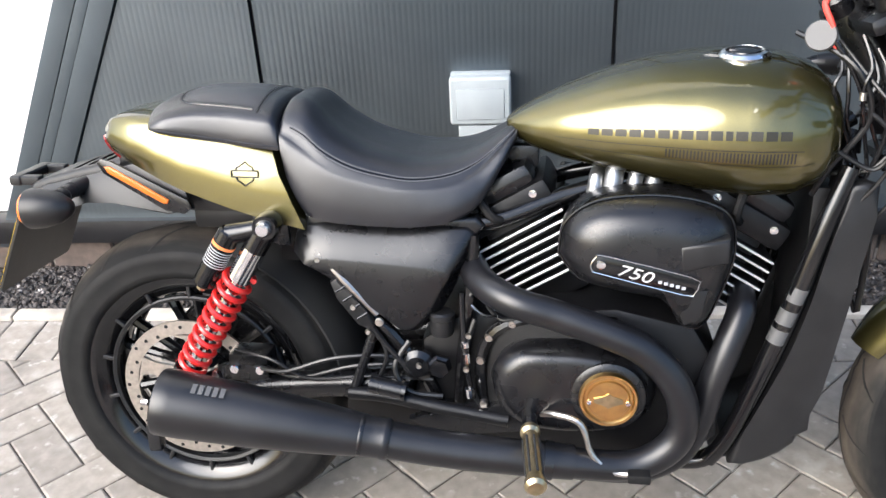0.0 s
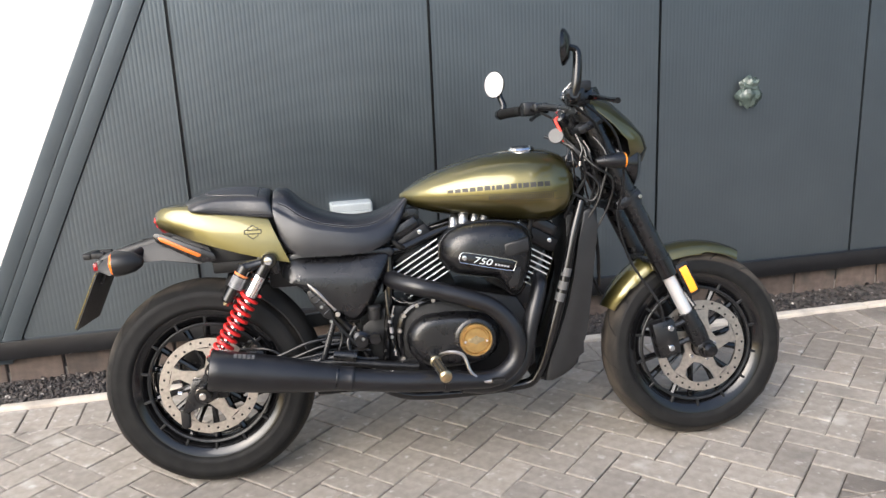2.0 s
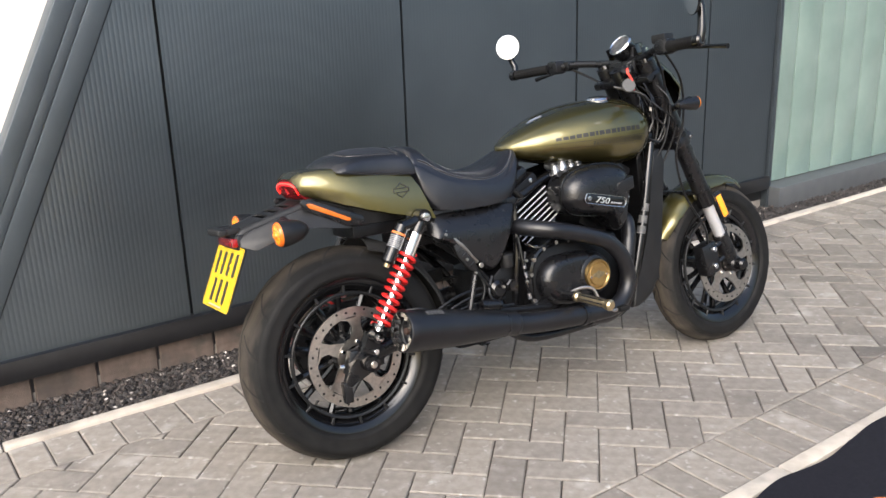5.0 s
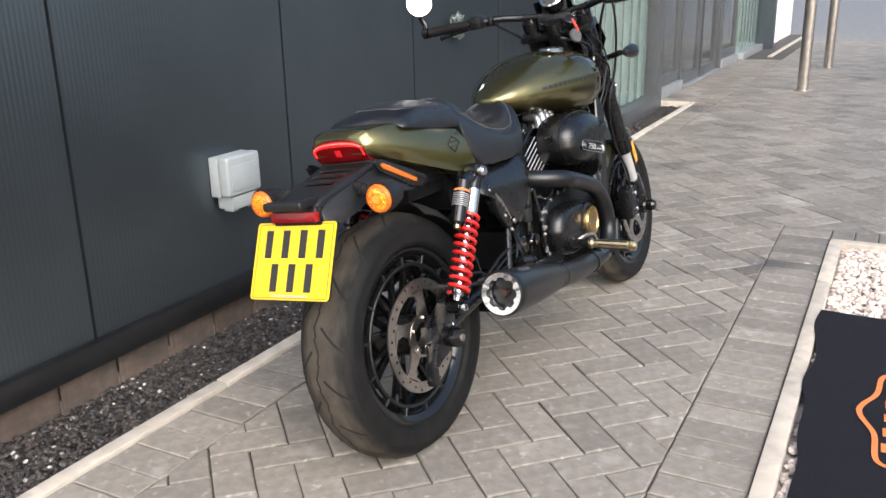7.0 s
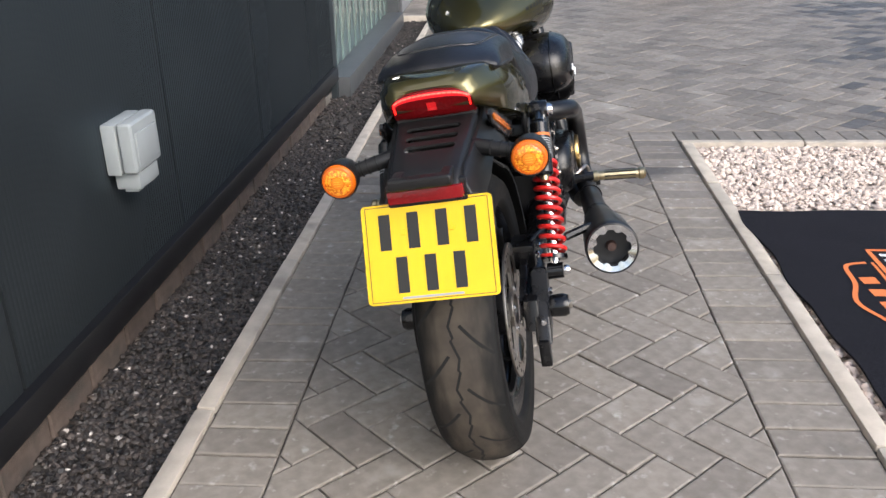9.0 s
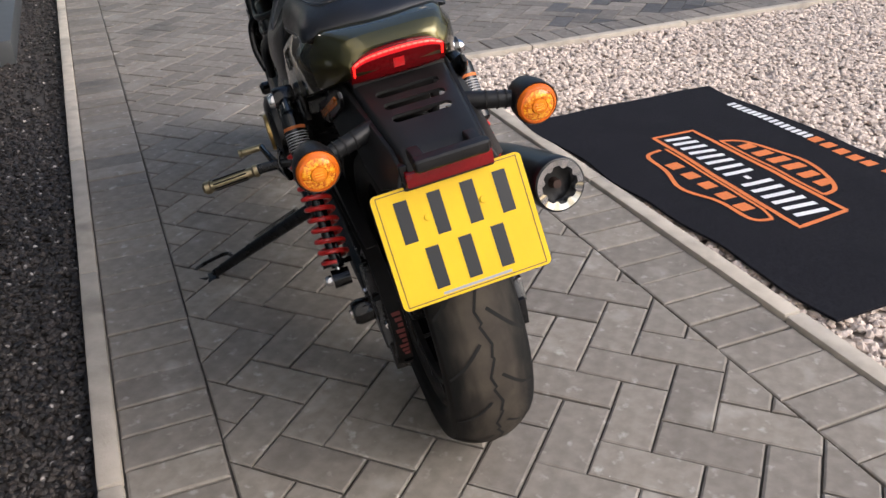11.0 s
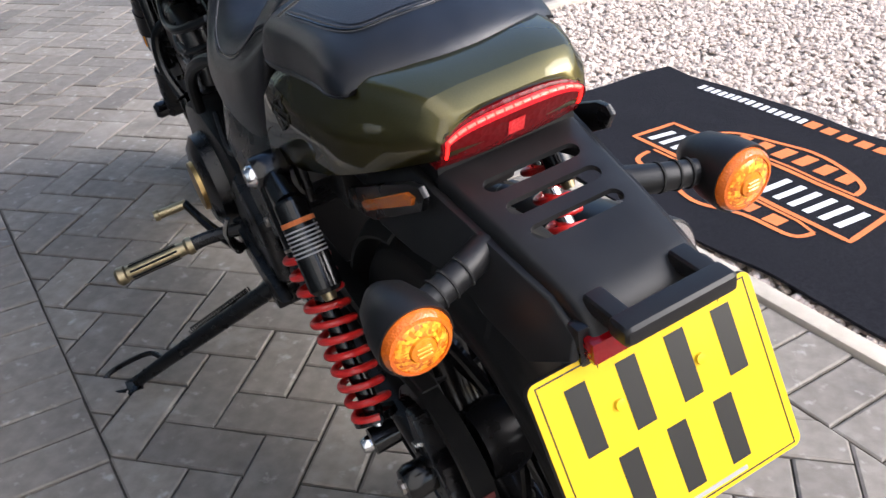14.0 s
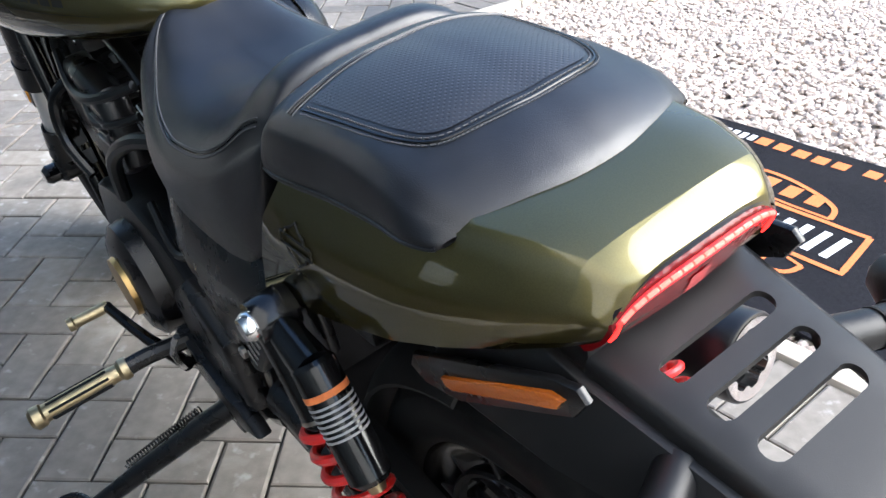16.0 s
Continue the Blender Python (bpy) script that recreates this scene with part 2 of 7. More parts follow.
JOINT = material("joint_sand", (0.045, 0.039, 0.032), 0.95, 0.0, (0.085, 0.076, 0.062), 30.0, bump=0.8)
KERB = material("pale_concrete_kerb", (0.41, 0.365, 0.305), 0.9, 0.0, (0.50, 0.45, 0.38), 18.0, bump=0.8, bump_scale=300, per_object=0.08, stain=((0.26, 0.235, 0.2), 6.0, 0.55, 0.75))
ASPHALT = material("asphalt", (0.16, 0.155, 0.15), 0.85, 0.0, (0.21, 0.205, 0.20), 9.0, bump=0.8, bump_scale=90)
PEBBLE = material("pale_pebble", (0.64, 0.55, 0.48), 0.7, 0.0, (0.52, 0.43, 0.37), 60.0, per_object=0.32, island=True)
SAND = material("pale_gritty_sand", (0.36, 0.31, 0.27), 0.95, 0.0, (0.52, 0.45, 0.39), 55.0, bump=1.0, bump_scale=70, stain=((0.22, 0.19, 0.165), 30.0, 0.5, 0.65))
CHIP = material("dark_slate_chipping", (0.044, 0.035, 0.029), 0.6, 0.0, (0.016, 0.014, 0.013), 60.0, per_object=0.85, island=True, spots=((0.34, 0.31, 0.28), 24.0, 0.21))
SOIL = material("dark_soil", (0.045, 0.040, 0.036), 0.95, 0.0, (0.07, 0.062, 0.055), 40.0, bump=1.0, bump_scale=150)
PANEL = material("anthracite_steel_cladding", (0.136, 0.157, 0.173), 0.37, 0.92, (0.147, 0.169, 0.185), 4.0, rough_var=0.04, stain=((0.136, 0.156, 0.171), 2.2, 0.5, 0.8))
PANEL.node_tree.nodes["Principled BSDF"].inputs["Specular Tint"].default_value = (0.0, 0.0, 0.0, 1.0)
FLASHING = material("dark_steel_flashing", (0.115, 0.136, 0.154), 0.46, 0.9, (0.124, 0.146, 0.164), 6.0, rough_var=0.05)
BLACK_TRIM = material("black_drip_trim", (0.007, 0.007, 0.008), 0.30, 0.0, (0.012, 0.012, 0.013), 14.0)
BRICK = material("brown_plinth_brick", (0.078, 0.058, 0.048), 0.9, 0.0, (0.115, 0.088, 0.072), 26.0, bump=0.8, bump_scale=240, per_object=0.2, stain=((0.05, 0.043, 0.038), 9.0, 0.5, 0.7))
MORTAR = material("mortar", (0.16, 0.145, 0.125), 0.95, 0.0, (0.2, 0.18, 0.16), 50.0, bump=0.7)
WHITE_WALL = material("white_plaster", (0.86, 0.85, 0.82), 0.85, 0.0, (0.80, 0.79, 0.76), 5.0, bump=0.2, bump_scale=200)
GREEN_GLASS = material("pale_green_channel_glass", (0.16, 0.225, 0.198), 0.12, 0.0, (0.20, 0.27, 0.24), 3.0, coat=0.6)
FRAME_GREY = material("grey_aluminium_frame", (0.085, 0.090, 0.095), 0.4, 0.3, (0.10, 0.105, 0.11), 10.0)
SILL = material("silver_sill", (0.42, 0.43, 0.44), 0.4, 0.6, (0.36, 0.37, 0.38), 12.0)
POST_STEEL = material("stainless_post", (0.50, 0.46, 0.42), 0.32, 0.9, (0.40, 0.37, 0.34), 14.0)
BOX_GREY = material("light_grey_plastic", (0.31, 0.335, 0.34), 0.4, 0.0, (0.285, 0.31, 0.315), 12.0)
BAG = material("green_grey_plastic_bag", (0.034, 0.047, 0.040), 0.25, 0.0, (0.085, 0.108, 0.096), 22.0, bump=0.5, bump_scale=60)
CARPET = material("black_mat_pile", (0.0065, 0.0065, 0.0105), 0.95, 0.0, (0.0125, 0.0125, 0.0175), 120.0, bump=0.9, bump_scale=900, spec=0.2)
INTERIOR = material("dark_showroom_wall", (0.022, 0.022, 0.023), 0.7, 0.0, (0.04, 0.04, 0.042), 2.0)
GLASS = material("clear_pane", (0.9, 0.95, 0.93), 0.02)
GLASS.node_tree.nodes["Principled BSDF"].inputs["Transmission Weight"].default_value = 1.0
GLASS.node_tree.nodes["Principled BSDF"].inputs["IOR"].default_value = 1.45


def add_dots(m, pitch):
    """Small pressed dots, as in perforated vinyl."""
    n, l = m.node_tree.nodes, m.node_tree.links
    v = n.new("ShaderNodeTexVoronoi")
    v.voronoi_dimensions = "2D"
    v.inputs["Scale"].default_value, v.inputs["Randomness"].default_value = 1 / pitch, 0.0
    turn = n.new("ShaderNodeMapping")
    turn.inputs["Rotation"].default_value = (0, 0, radians(45))
    l.new(n.new("ShaderNodeTexCoord").outputs["Object"], turn.inputs["Vector"])
    l.new(turn.outputs["Vector"], v.inputs["Vector"])
    hole = n.new("ShaderNodeMapRange")
    hole.inputs[1].default_value, hole.inputs[2].default_value = 0.12, 0.30
    l.new(v.outputs["Distance"], hole.inputs[0])
    bp = n.new("ShaderNodeBump")
    bp.inputs["Strength"].default_value, bp.inputs["Distance"].default_value = 0.5, 0.0006
    l.new(hole.outputs[0], bp.inputs["Height"])
    l.new(bp.outputs["Normal"], n["Principled BSDF"].inputs["Normal"])


add_dots(PERFORATED, 0.0040)


# ---- mesh helpers ----
def finish(name, bm, mat, parent=None, label="", angle=35, smooth=True):
    """Link a bmesh as one mesh object."""
    bmesh.ops.recalc_face_normals(bm, faces=bm.faces)
    me = bpy.data.meshes.new(name)
    bm.to_mesh(me)
    bm.free()
    me.materials.append(mat)
    if smooth:
        me.polygons.foreach_set("use_smooth", [True] * len(me.polygons))
        me.set_sharp_from_angle(angle=radians(angle))
    ob = new(name, me)
    if parent:
        ob.parent = parent
    if label:
        ob["label"] = label
    return ob


def part(name, bm, mat, parent, label="", angle=35, smooth=True):
    return finish(name, bm, mat, parent, label, angle, smooth)


def box(lo, hi, bevel=0.0, m=None, segments=2):
    bm = bmesh.new()
    bmesh.ops.create_cube(bm, size=1)
    for v in bm.verts:
        v.co = Vector([lo[i] + (v.co[i] + 0.5) * (hi[i] - lo[i]) for i in range(3)])
    if bevel:
        bmesh.ops.bevel(bm, geom=bm.edges[:], offset=bevel, segments=segments, affect="EDGES", profile=0.6)
    if m:
        bm.transform(m)
    return bm


def join(*bms):
    """Merge several bmeshes into the first."""
    first = bms[0]
    for other in bms[1:]:
        me = bpy.data.meshes.new("tmp")
        other.to_mesh(me)
        first.from_mesh(me)
        other.free()
        bpy.data.meshes.remove(me)
    return first


def smooth_path(pts, steps=6):
    """Catmull-Rom through the points."""
    pts = [Vector(p) for p in pts]
    out = []
    for i in range(len(pts) - 1):
        p0, p1, p2, p3 = pts[max(i - 1, 0)], pts[i], pts[i + 1], pts[min(i + 2, len(pts) - 1)]
        for k in range(steps):
            t = k / steps
            out.append(0.5 * ((2 * p1) + (p2 - p0) * t + (2 * p0 - 5 * p1 + 4 * p2 - p3) * t * t + (3 * p1 - p0 - 3 * p2 + p3) * t ** 3))
    out.append(pts[-1])
    return out


def tube(pts, radius, seg=12, steps=6, caps=True):
    """A round tube along a smooth path; radius may be a list, one for each given point."""
    given = len(pts)
    path = smooth_path(pts, steps) if steps > 1 else [Vector(p) for p in pts]
    rads = [radius] * len(path) if not isinstance(radius, (list, tuple)) else [float(np.interp(i / (len(path) - 1) * (given - 1), range(given), radius)) for i in range(len(path))]
    bm = bmesh.new()
    rings, up = [], None
    for i, p in enumerate(path):
        ahead = (path[min(i + 1, len(path) - 1)] - path[max(i - 1, 0)]).normalized()
        if up is None:
            up = ahead.orthogonal().normalized()
        up = (up - ahead * up.dot(ahead)).normalized()
        side = ahead.cross(up)
        rings.append([bm.verts.new(p + (up * math.cos(a) + side * math.sin(a)) * rads[i]) for a in (2 * math.pi * k / seg for k in range(seg))])
    for a, b in zip(rings, rings[1:]):
        for k in range(seg):
            bm.faces.new((a[k], a[(k + 1) % seg], b[(k + 1) % seg], b[k]))
    if caps:
        bm.faces.new(rings[0])
        bm.faces.new(rings[-1])
    return bm


def lathe(profile, center, axis=(0, 1, 0), seg=32, closed=False):
    """Turn a profile of (radius, along) about an axis through center."""
    axis = Vector(axis).normalized()
    u = axis.orthogonal().normalized()
    w = axis.cross(u)
    bm = bmesh.new()
    rings = []
    for r, a in profile:
        c = Vector(center) + axis * a
        rings.append([bm.verts.new(c + (u * math.cos(t) + w * math.sin(t)) * max(r, 1e-5)) for t in (2 * math.pi * k / seg for k in range(seg))])
    pairs = list(zip(rings, rings[1:])) + ([(rings[-1], rings[0])] if closed else [])
    for a, b in pairs:
        for k in range(seg):
            bm.faces.new((a[k], a[(k + 1) % seg], b[(k + 1) % seg], b[k]))
    if not closed:
        for ring, (r, _) in ((rings[0], profile[0]), (rings[-1], profile[-1])):
            if r > 1e-4:
                bm.faces.new(ring)
    bmesh.ops.remove_doubles(bm, verts=bm.verts, dist=2e-5)
    return bm


def loft(sections, ring=True, caps=True):
    """Skin a row of sections of equally many points."""
    bm = bmesh.new()
    rows = [[bm.verts.new(p) for p in s] for s in sections]
    n = len(rows[0])
    for a, b in zip(rows, rows[1:]):
        for k in range(n if ring else n - 1):
            bm.faces.new((a[k], a[(k + 1) % n], b[(k + 1) % n], b[k]))
    if caps and ring:
        bm.faces.new(rows[0])
        bm.faces.new(rows[-1])
    return bm


def prism(outline, y0, y1, bevel=0.0, segments=2, rounded=0):
    """An outline in the (x, z) plane made solid from y0 to y1."""
    pts = [Vector((x, 0, z)) for x, z in outline]
    if rounded:
        pts = smooth_path(pts + [pts[0]], rounded)[:-1]
    bm = bmesh.new()
    a = [bm.verts.new((p.x, y0, p.z)) for p in pts]
    b = [bm.verts.new((p.x, y1, p.z)) for p in pts]
    caps = [bm.faces.new(a), bm.faces.new(b)]
    n = len(pts)
    for k in range(n):
        bm.faces.new((a[k], a[(k + 1) % n], b[(k + 1) % n], b[k]))
    if bevel:
        edges = {e for f in caps for e in f.edges}
        bmesh.ops.bevel(bm, geom=list(edges), offset=bevel, segments=segments, affect="EDGES", profile=0.5, clamp_overlap=True)
    return bm


def strip(pts, width, normal_at, lift=0.0006):
    """A flat ribbon of the given width laid along points on a surface."""
    bm = bmesh.new()
    rows = []
    for i, p in enumerate(pts):
        p = Vector(p)
        ahead = (Vector(pts[min(i + 1, len(pts) - 1)]) - Vector(pts[max(i - 1, 0)])).normalized()
        nrm = Vector(normal_at(p)).normalized()
        side = ahead.cross(nrm).normalized() * width / 2
        rows.append((bm.verts.new(p - side + nrm * lift), bm.verts.new(p + side + nrm * lift)))
    for a, b in zip(rows, rows[1:]):
        bm.faces.new((a[0], a[1], b[1], b[0]))
    return bm


def hexbolt(center, axis, r=0.008, h=0.006):
    return lathe([(0, 0), (r, 0), (r, h * 0.8), (r * 0.85, h), (0, h)], center, axis, 10)

# ---- large structure ----
KY0, KY1 = 2.365, 2.415            # wall-side kerb
CY = 2.165                         # inner line of the wall-side course
RY0, RY1, RC = 0.775, 0.828, 1.050  # far-side kerb and inner line of its course
EX0, EX1, EC = 2.020, 2.072, 2.275  # kerb and course at the end of the pebble bed
WY = 2.735                         # cladding plane
SLOPE, FOOT = 0.503, -1.270       # raking end of the cladding: x = FOOT + SLOPE * z

# one sheet of ground to the horizon
bm = bmesh.new()
bmesh.ops.create_grid(bm, x_segments=8, y_segments=8, size=400)
bm.transform(Matrix.Translation((0, 0, -0.11)))
ground = tagged(finish("ground", bm, SOIL, smooth=False), "dark soil and asphalt ground around the forecourt", "ground", kind="structure")


def slab(name, lo, hi, mat, label, category, bevel=0.0):
    ob = finish(name, box(lo, hi, bevel), mat)
    return tagged(ob, label, category, kind="structure")


slab("pavement", (-7, RY0 + 0.01, -0.1), (EX1, KY1 - 0.01, -0.008), JOINT, "dark sandy bed showing in the joints of the block paving", "pavement")
paving = bpy.data.objects["pavement"]
slab("pavement_far", (EX1, -9, -0.1), (15.0, KY1 - 0.01, -0.008), JOINT, "worn block paved forecourt in front of the shop", "pavement")
paving_far = bpy.data.objects["pavement_far"]
slab("pavement_doors", (6.425, KY1 - 0.01, -0.1), (11.14, 2.79, -0.008), JOINT, "block paving in front of the shop doors", "pavement")
slab("road", (15.0, -60, -0.1), (120, 30, -0.003), ASPHALT, "sunlit grey asphalt road beyond the forecourt", "road")
slab("car_park", (-60, -60, -0.1), (15.0, -9, -0.003), ASPHALT, "grey asphalt car park", "car park")

# raking cladding, one ribbed panel after another
wall = tagged(new("wall_north"), "anthracite ribbed steel cladding wall with vertical joints", "wall", kind="structure")
PANEL_X = [FOOT, -0.462, 0.566, 1.580, 2.592, 3.215]
# upper height is unseen, assumed tall so that it blocks sky light
TOP, FOOT_Z = 7.5, 0.150


def ribbed_panel(x0, x1):
    """A steel panel with shallow upright ribs; its head follows the raking end of the wall."""
    bm = bmesh.new()
    cols = []
    pitch = 0.0165
    n = int((x1 - x0 - 0.012) / pitch)
    xs = []
    for i in range(n):
        a = x0 + 0.006 + i * pitch
        xs += [(a, 0.0), (a + 0.009, 0.0), (a + 0.011, 0.00030), (a + 0.0145, 0.00030)]
    xs.append((x1 - 0.006, 0.0))
    for x, d in xs:
        top = min(TOP, (x - FOOT) / SLOPE)
        if top > FOOT_Z + 0.01:
            cols.append((bm.verts.new((x, WY + d, FOOT_Z)), bm.verts.new((x, WY + d, top))))
    for a, b in zip(cols, cols[1:]):
        bm.faces.new((a[0], b[0], b[1], a[1]))
    for a in (cols[0], cols[-1]):
        back = [bm.verts.new(v.co + Vector((0, 0.03, 0))) for v in a]
        bm.faces.new((a[0], a[1], back[1], back[0]))
    return bm


for a, b in zip(PANEL_X, PANEL_X[1:]):
    part("panel", ribbed_panel(a, b), PANEL, wall, angle=20)
# backing behind the joints
bm = bmesh.new()
pts = [(FOOT - 0.06, 0.0), (PANEL_X[-1], 0.0), (PANEL_X[-1], TOP), (FOOT - 0.06 + SLOPE * TOP, TOP)]
part("backing", prism(pts, WY + 0.022, WY + 0.09), BLACK_TRIM, wall, smooth=False)
# folded flashings along the rake
for o0, o1, dy in ((-0.056, 0.020, -0.010), (-0.096, -0.058, -0.008), (-0.165, -0.098, -0.010)):
    pts = [(FOOT + o0, 0.05), (FOOT + o1, 0.05), (FOOT + o1 + SLOPE * TOP, TOP + 0.05), (FOOT + o0 + SLOPE * TOP, TOP + 0.05)]
    part("rake_flashing", prism(pts, WY + dy, WY + 0.1, 0.002), FLASHING, wall, "folded dark grey edge flashing")
part("drip_flashing", prism([(FOOT - 0.2, 0.072), (3.225, 0.072), (3.225, 0.152), (FOOT - 0.2, 0.152)], WY - 0.028, WY + 0.05, 0.004), BLACK_TRIM, wall, "black drip trim under the cladding")

# brick plinth below the cladding
plinth = tagged(finish("plinth", box((-7, WY + 0.024, -0.1), (3.22, WY + 0.12, 0.074)), MORTAR, smooth=False), "low brown brick plinth with pale mortar joints", "plinth", kind="structure")
brick_mesh = None
x = -2.4
while x < 3.0:
    if brick_mesh is None:
        ob = part("brick", box((0, 0, 0), (0.215, 0.05, 0.128), 0.005, segments=1), BRICK, plinth, smooth=False)
        brick_mesh = ob.data
    else:
        ob = new("brick", brick_mesh)
        ob.parent = plinth
    ob.location = (x, WY + 0.014 + random.uniform(-0.0015, 0.0015), -0.066)
    x += 0.225

# white plastered wing behind the rake
tagged(finish("wall_white", box((-9, 3.3, -0.1), (2.75, 3.6, 9.0), 0.01), WHITE_WALL), "bright white plastered wall beyond the raking cladding", "wall", kind="structure")


# ---- kerbs ----
def kerb_run(name, x0, x1, y0, y1, z1, label, along_x=True, length=0.915, z0=-0.1):
    """Edging kerb built of long stones with narrow joints."""
    k = tagged(new(name), label, "kerb", kind="structure")
    a, end = (x0, x1) if along_x else (y0, y1)
    while a < end - 0.02:
        b = min(a + length, end)
        lo, hi = ((a + 0.002, y0, z0), (b - 0.002, y1, z1)) if along_x else ((x0, a + 0.002, z0), (x1, b - 0.002, z1))
        bm = box(lo, hi, 0.009, segments=2)
        dz = random.uniform(-0.002, 0.002)
        for v in bm.verts:
            v.co.z += dz
        part("kerb_stone", bm, KERB, k)
        a = b
    return k


kerb_run("kerb_wall", -6.71, 6.42, KY0, KY1, 0.010, "pale concrete edging between paving and dark gravel")
kerb_run("kerb_return", 6.37, 6.42, KY1 + 0.003, 2.80, 0.010, "pale concrete edging closing the gravel strip", along_x=False)
kerb_run("kerb_bed", -6.8, EX0, RY0, RY1, 0.012, "pale concrete edging beside the pebble bed")
kerb_run("kerb_end", EX0, EX1, -8.9, RY1, 0.012, "pale concrete edging at the end of the pebble bed", along_x=False)

# ---- loose stone ----
def stones(name, lo, hi, count, size, z, mat, label, category, flat=0.6, seed=1, dense=None):
    """A bed of small angular stones in one mesh."""
    rnd = np.random.RandomState(seed)
    base = np.array([(0, 0, 1), (.9, 0, .3), (.28, .85, .35), (-.73, .53, .3), (-.73, -.53, .35), (.28, -.85, .3), (.73, .53, -.4), (-.28, .85, -.4), (-.9, 0, -.4), (-.28, -.85, -.4), (.73, -.53, -.4)])
    tris = [(0, 1, 2), (0, 2, 3), (0, 3, 4), (0, 4, 5), (0, 5, 1), (1, 6, 2), (2, 6, 7), (2, 7, 3), (3, 7, 8), (3, 8, 4), (4, 8, 9), (4, 9, 5), (5, 9, 10), (5, 10, 1), (1, 10, 6)]
    verts, faces = [], []
    for i in range(count):
        if dense and rnd.rand() < dense[0]:
            p = [rnd.uniform(dense[1][0], dense[2][0]), rnd.uniform(dense[1][1], dense[2][1])]
        else:
            p = [rnd.uniform(lo[0], hi[0]), rnd.uniform(lo[1], hi[1])]
        s = rnd.uniform(*size)
        pts = base * (rnd.uniform(0.72, 1.25, (len(base), 3))) * np.array([1, rnd.uniform(0.6, 1.0), flat]) * s
        a, b = rnd.uniform(0, 6.283), rnd.uniform(-0.5, 0.5)
        ca, sa, cb, sb = np.cos(a), np.sin(a), np.cos(b), np.sin(b)
        pts = pts @ np.array([[cb, 0, sb], [0, 1, 0], [-sb, 0, cb]]) @ np.array([[ca, sa, 0], [-sa, ca, 0], [0, 0, 1]])
        pts += np.array([p[0], p[1], z + rnd.uniform(-0.25, 0.6) * s])
        k = len(verts)
        verts.extend(pts.tolist())
        faces.extend([(a0 + k, b0 + k, c0 + k) for a0, b0, c0 in tris])
    me = bpy.data.meshes.new(name)
    me.from_pydata(verts, [], faces)
    me.materials.append(mat)
    return tagged(new(name, me), label, category, kind="stuff")


slab("gravel_bed", (-7, KY1 - 0.005, -0.1), (6.38, WY + 0.02, -0.046), SOIL, "dark soil under the slate chippings", "gravel bed")
stones("slate_chippings", (-3.0, KY1 + 0.012), (6.36, WY + 0.010), 16000, (0.006, 0.0135), -0.040, CHIP, "dark grey slate chippings along the wall", "gravel", dense=(0.6, (-1.4, KY1 + 0.012), (2.2, WY + 0.010)))
slab("pebble_bed", (-7, -9, -0.1), (EX0, RY0, -0.022), SAND, "sandy bed under the pale pebbles", "pebble bed")
stones("pale_pebbles", (-6.9, -7.0), (EX0 - 0.01, RY0 - 0.012), 66000, (0.008, 0.017), -0.014, PEBBLE, "pale pink and grey pebbles in the bed", "pebbles", seed=3, dense=(0.46, (-0.9, -1.9), (EX0 - 0.01, RY0 - 0.012)))

# ---- shop front beyond the cladding ----
GX0, GX1, GY = 3.235, 6.10, 2.80
channel = tagged(new("wall_glass"), "pale green ribbed channel glass wall over a grey sill", "glass wall", kind="structure")
part("sill", box((GX0, GY - 0.16, -0.1), (GX1 + 0.02, GY + 0.1, 0.085), 0.006), FRAME_GREY, channel, "grey metal sill")
n_planks = 11
for i in range(n_planks):
    a = GX0 + 0.02 + (GX1 - GX0 - 0.02) / n_planks * i
    b = GX0 + 0.02 + (GX1 - GX0 - 0.02) / n_planks * (i + 1) - 0.008
    bm = box((a, GY - 0.02, 0.087), (b, GY + 0.03, 7.5), 0.012, segments=2)
    part("glass_plank", bm, GREEN_GLASS, channel)
part("rail", box((GX0, GY + 0.032, 0.42), (GX1, GY + 0.05, 0.45)), SILL, channel, "pale rail behind the glass")
part("backing", box((GX0, GY + 0.055, 0.0), (GX1, GY + 0.10, 7.5)), WHITE_WALL, channel)
part("post", box((GX0 - 0.018, WY - 0.02, -0.1), (GX0 + 0.015, GY + 0.05, 7.5), 0.004), FLASHING, channel)

front = tagged(new("shop_front"), "grey aluminium glazed shop front with double doors", "shop front", kind="structure")
part("corner_post", box((6.115, GY - 0.12, -0.1), (6.36, GY + 0.12, 7.5), 0.006), FRAME_GREY, front)
BAYS = [(6.40, 7.45, 0.10), (7.53, 8.52, 0.02), (8.56, 9.55, 0.02), (9.75, 10.9, 0.10)]
for x0, x1, z0 in BAYS:
    w = 0.06
    for lo, hi in (((x0, GY - 0.03, z0), (x0 + w, GY + 0.05, 2.6)), ((x1 - w, GY - 0.03, z0), (x1, GY + 0.05, 2.6)),
                   ((x0 + w, GY - 0.03, z0), (x1 - w, GY + 0.05, z0 + 0.10)), ((x0 + w, GY - 0.03, 2.5), (x1 - w, GY + 0.05, 2.6))):
        part("frame", box(lo, hi, 0.003), FRAME_GREY, front)
    part("pane", box((x0 + w, GY + 0.0, z0 + 0.10), (x1 - w, GY + 0.014, 2.5)), GLASS, front).visible_shadow = False
    part("threshold", box((x0 - 0.02, GY - 0.075, -0.02), (x1 + 0.02, GY + 0.05, z0 - 0.004 if z0 > 0.05 else 0.016), 0.002), SILL, front, "pale metal threshold")
part("mullion", box((9.57, GY - 0.06, -0.02), (9.72, GY + 0.08, 2.7), 0.004), FRAME_GREY, front)
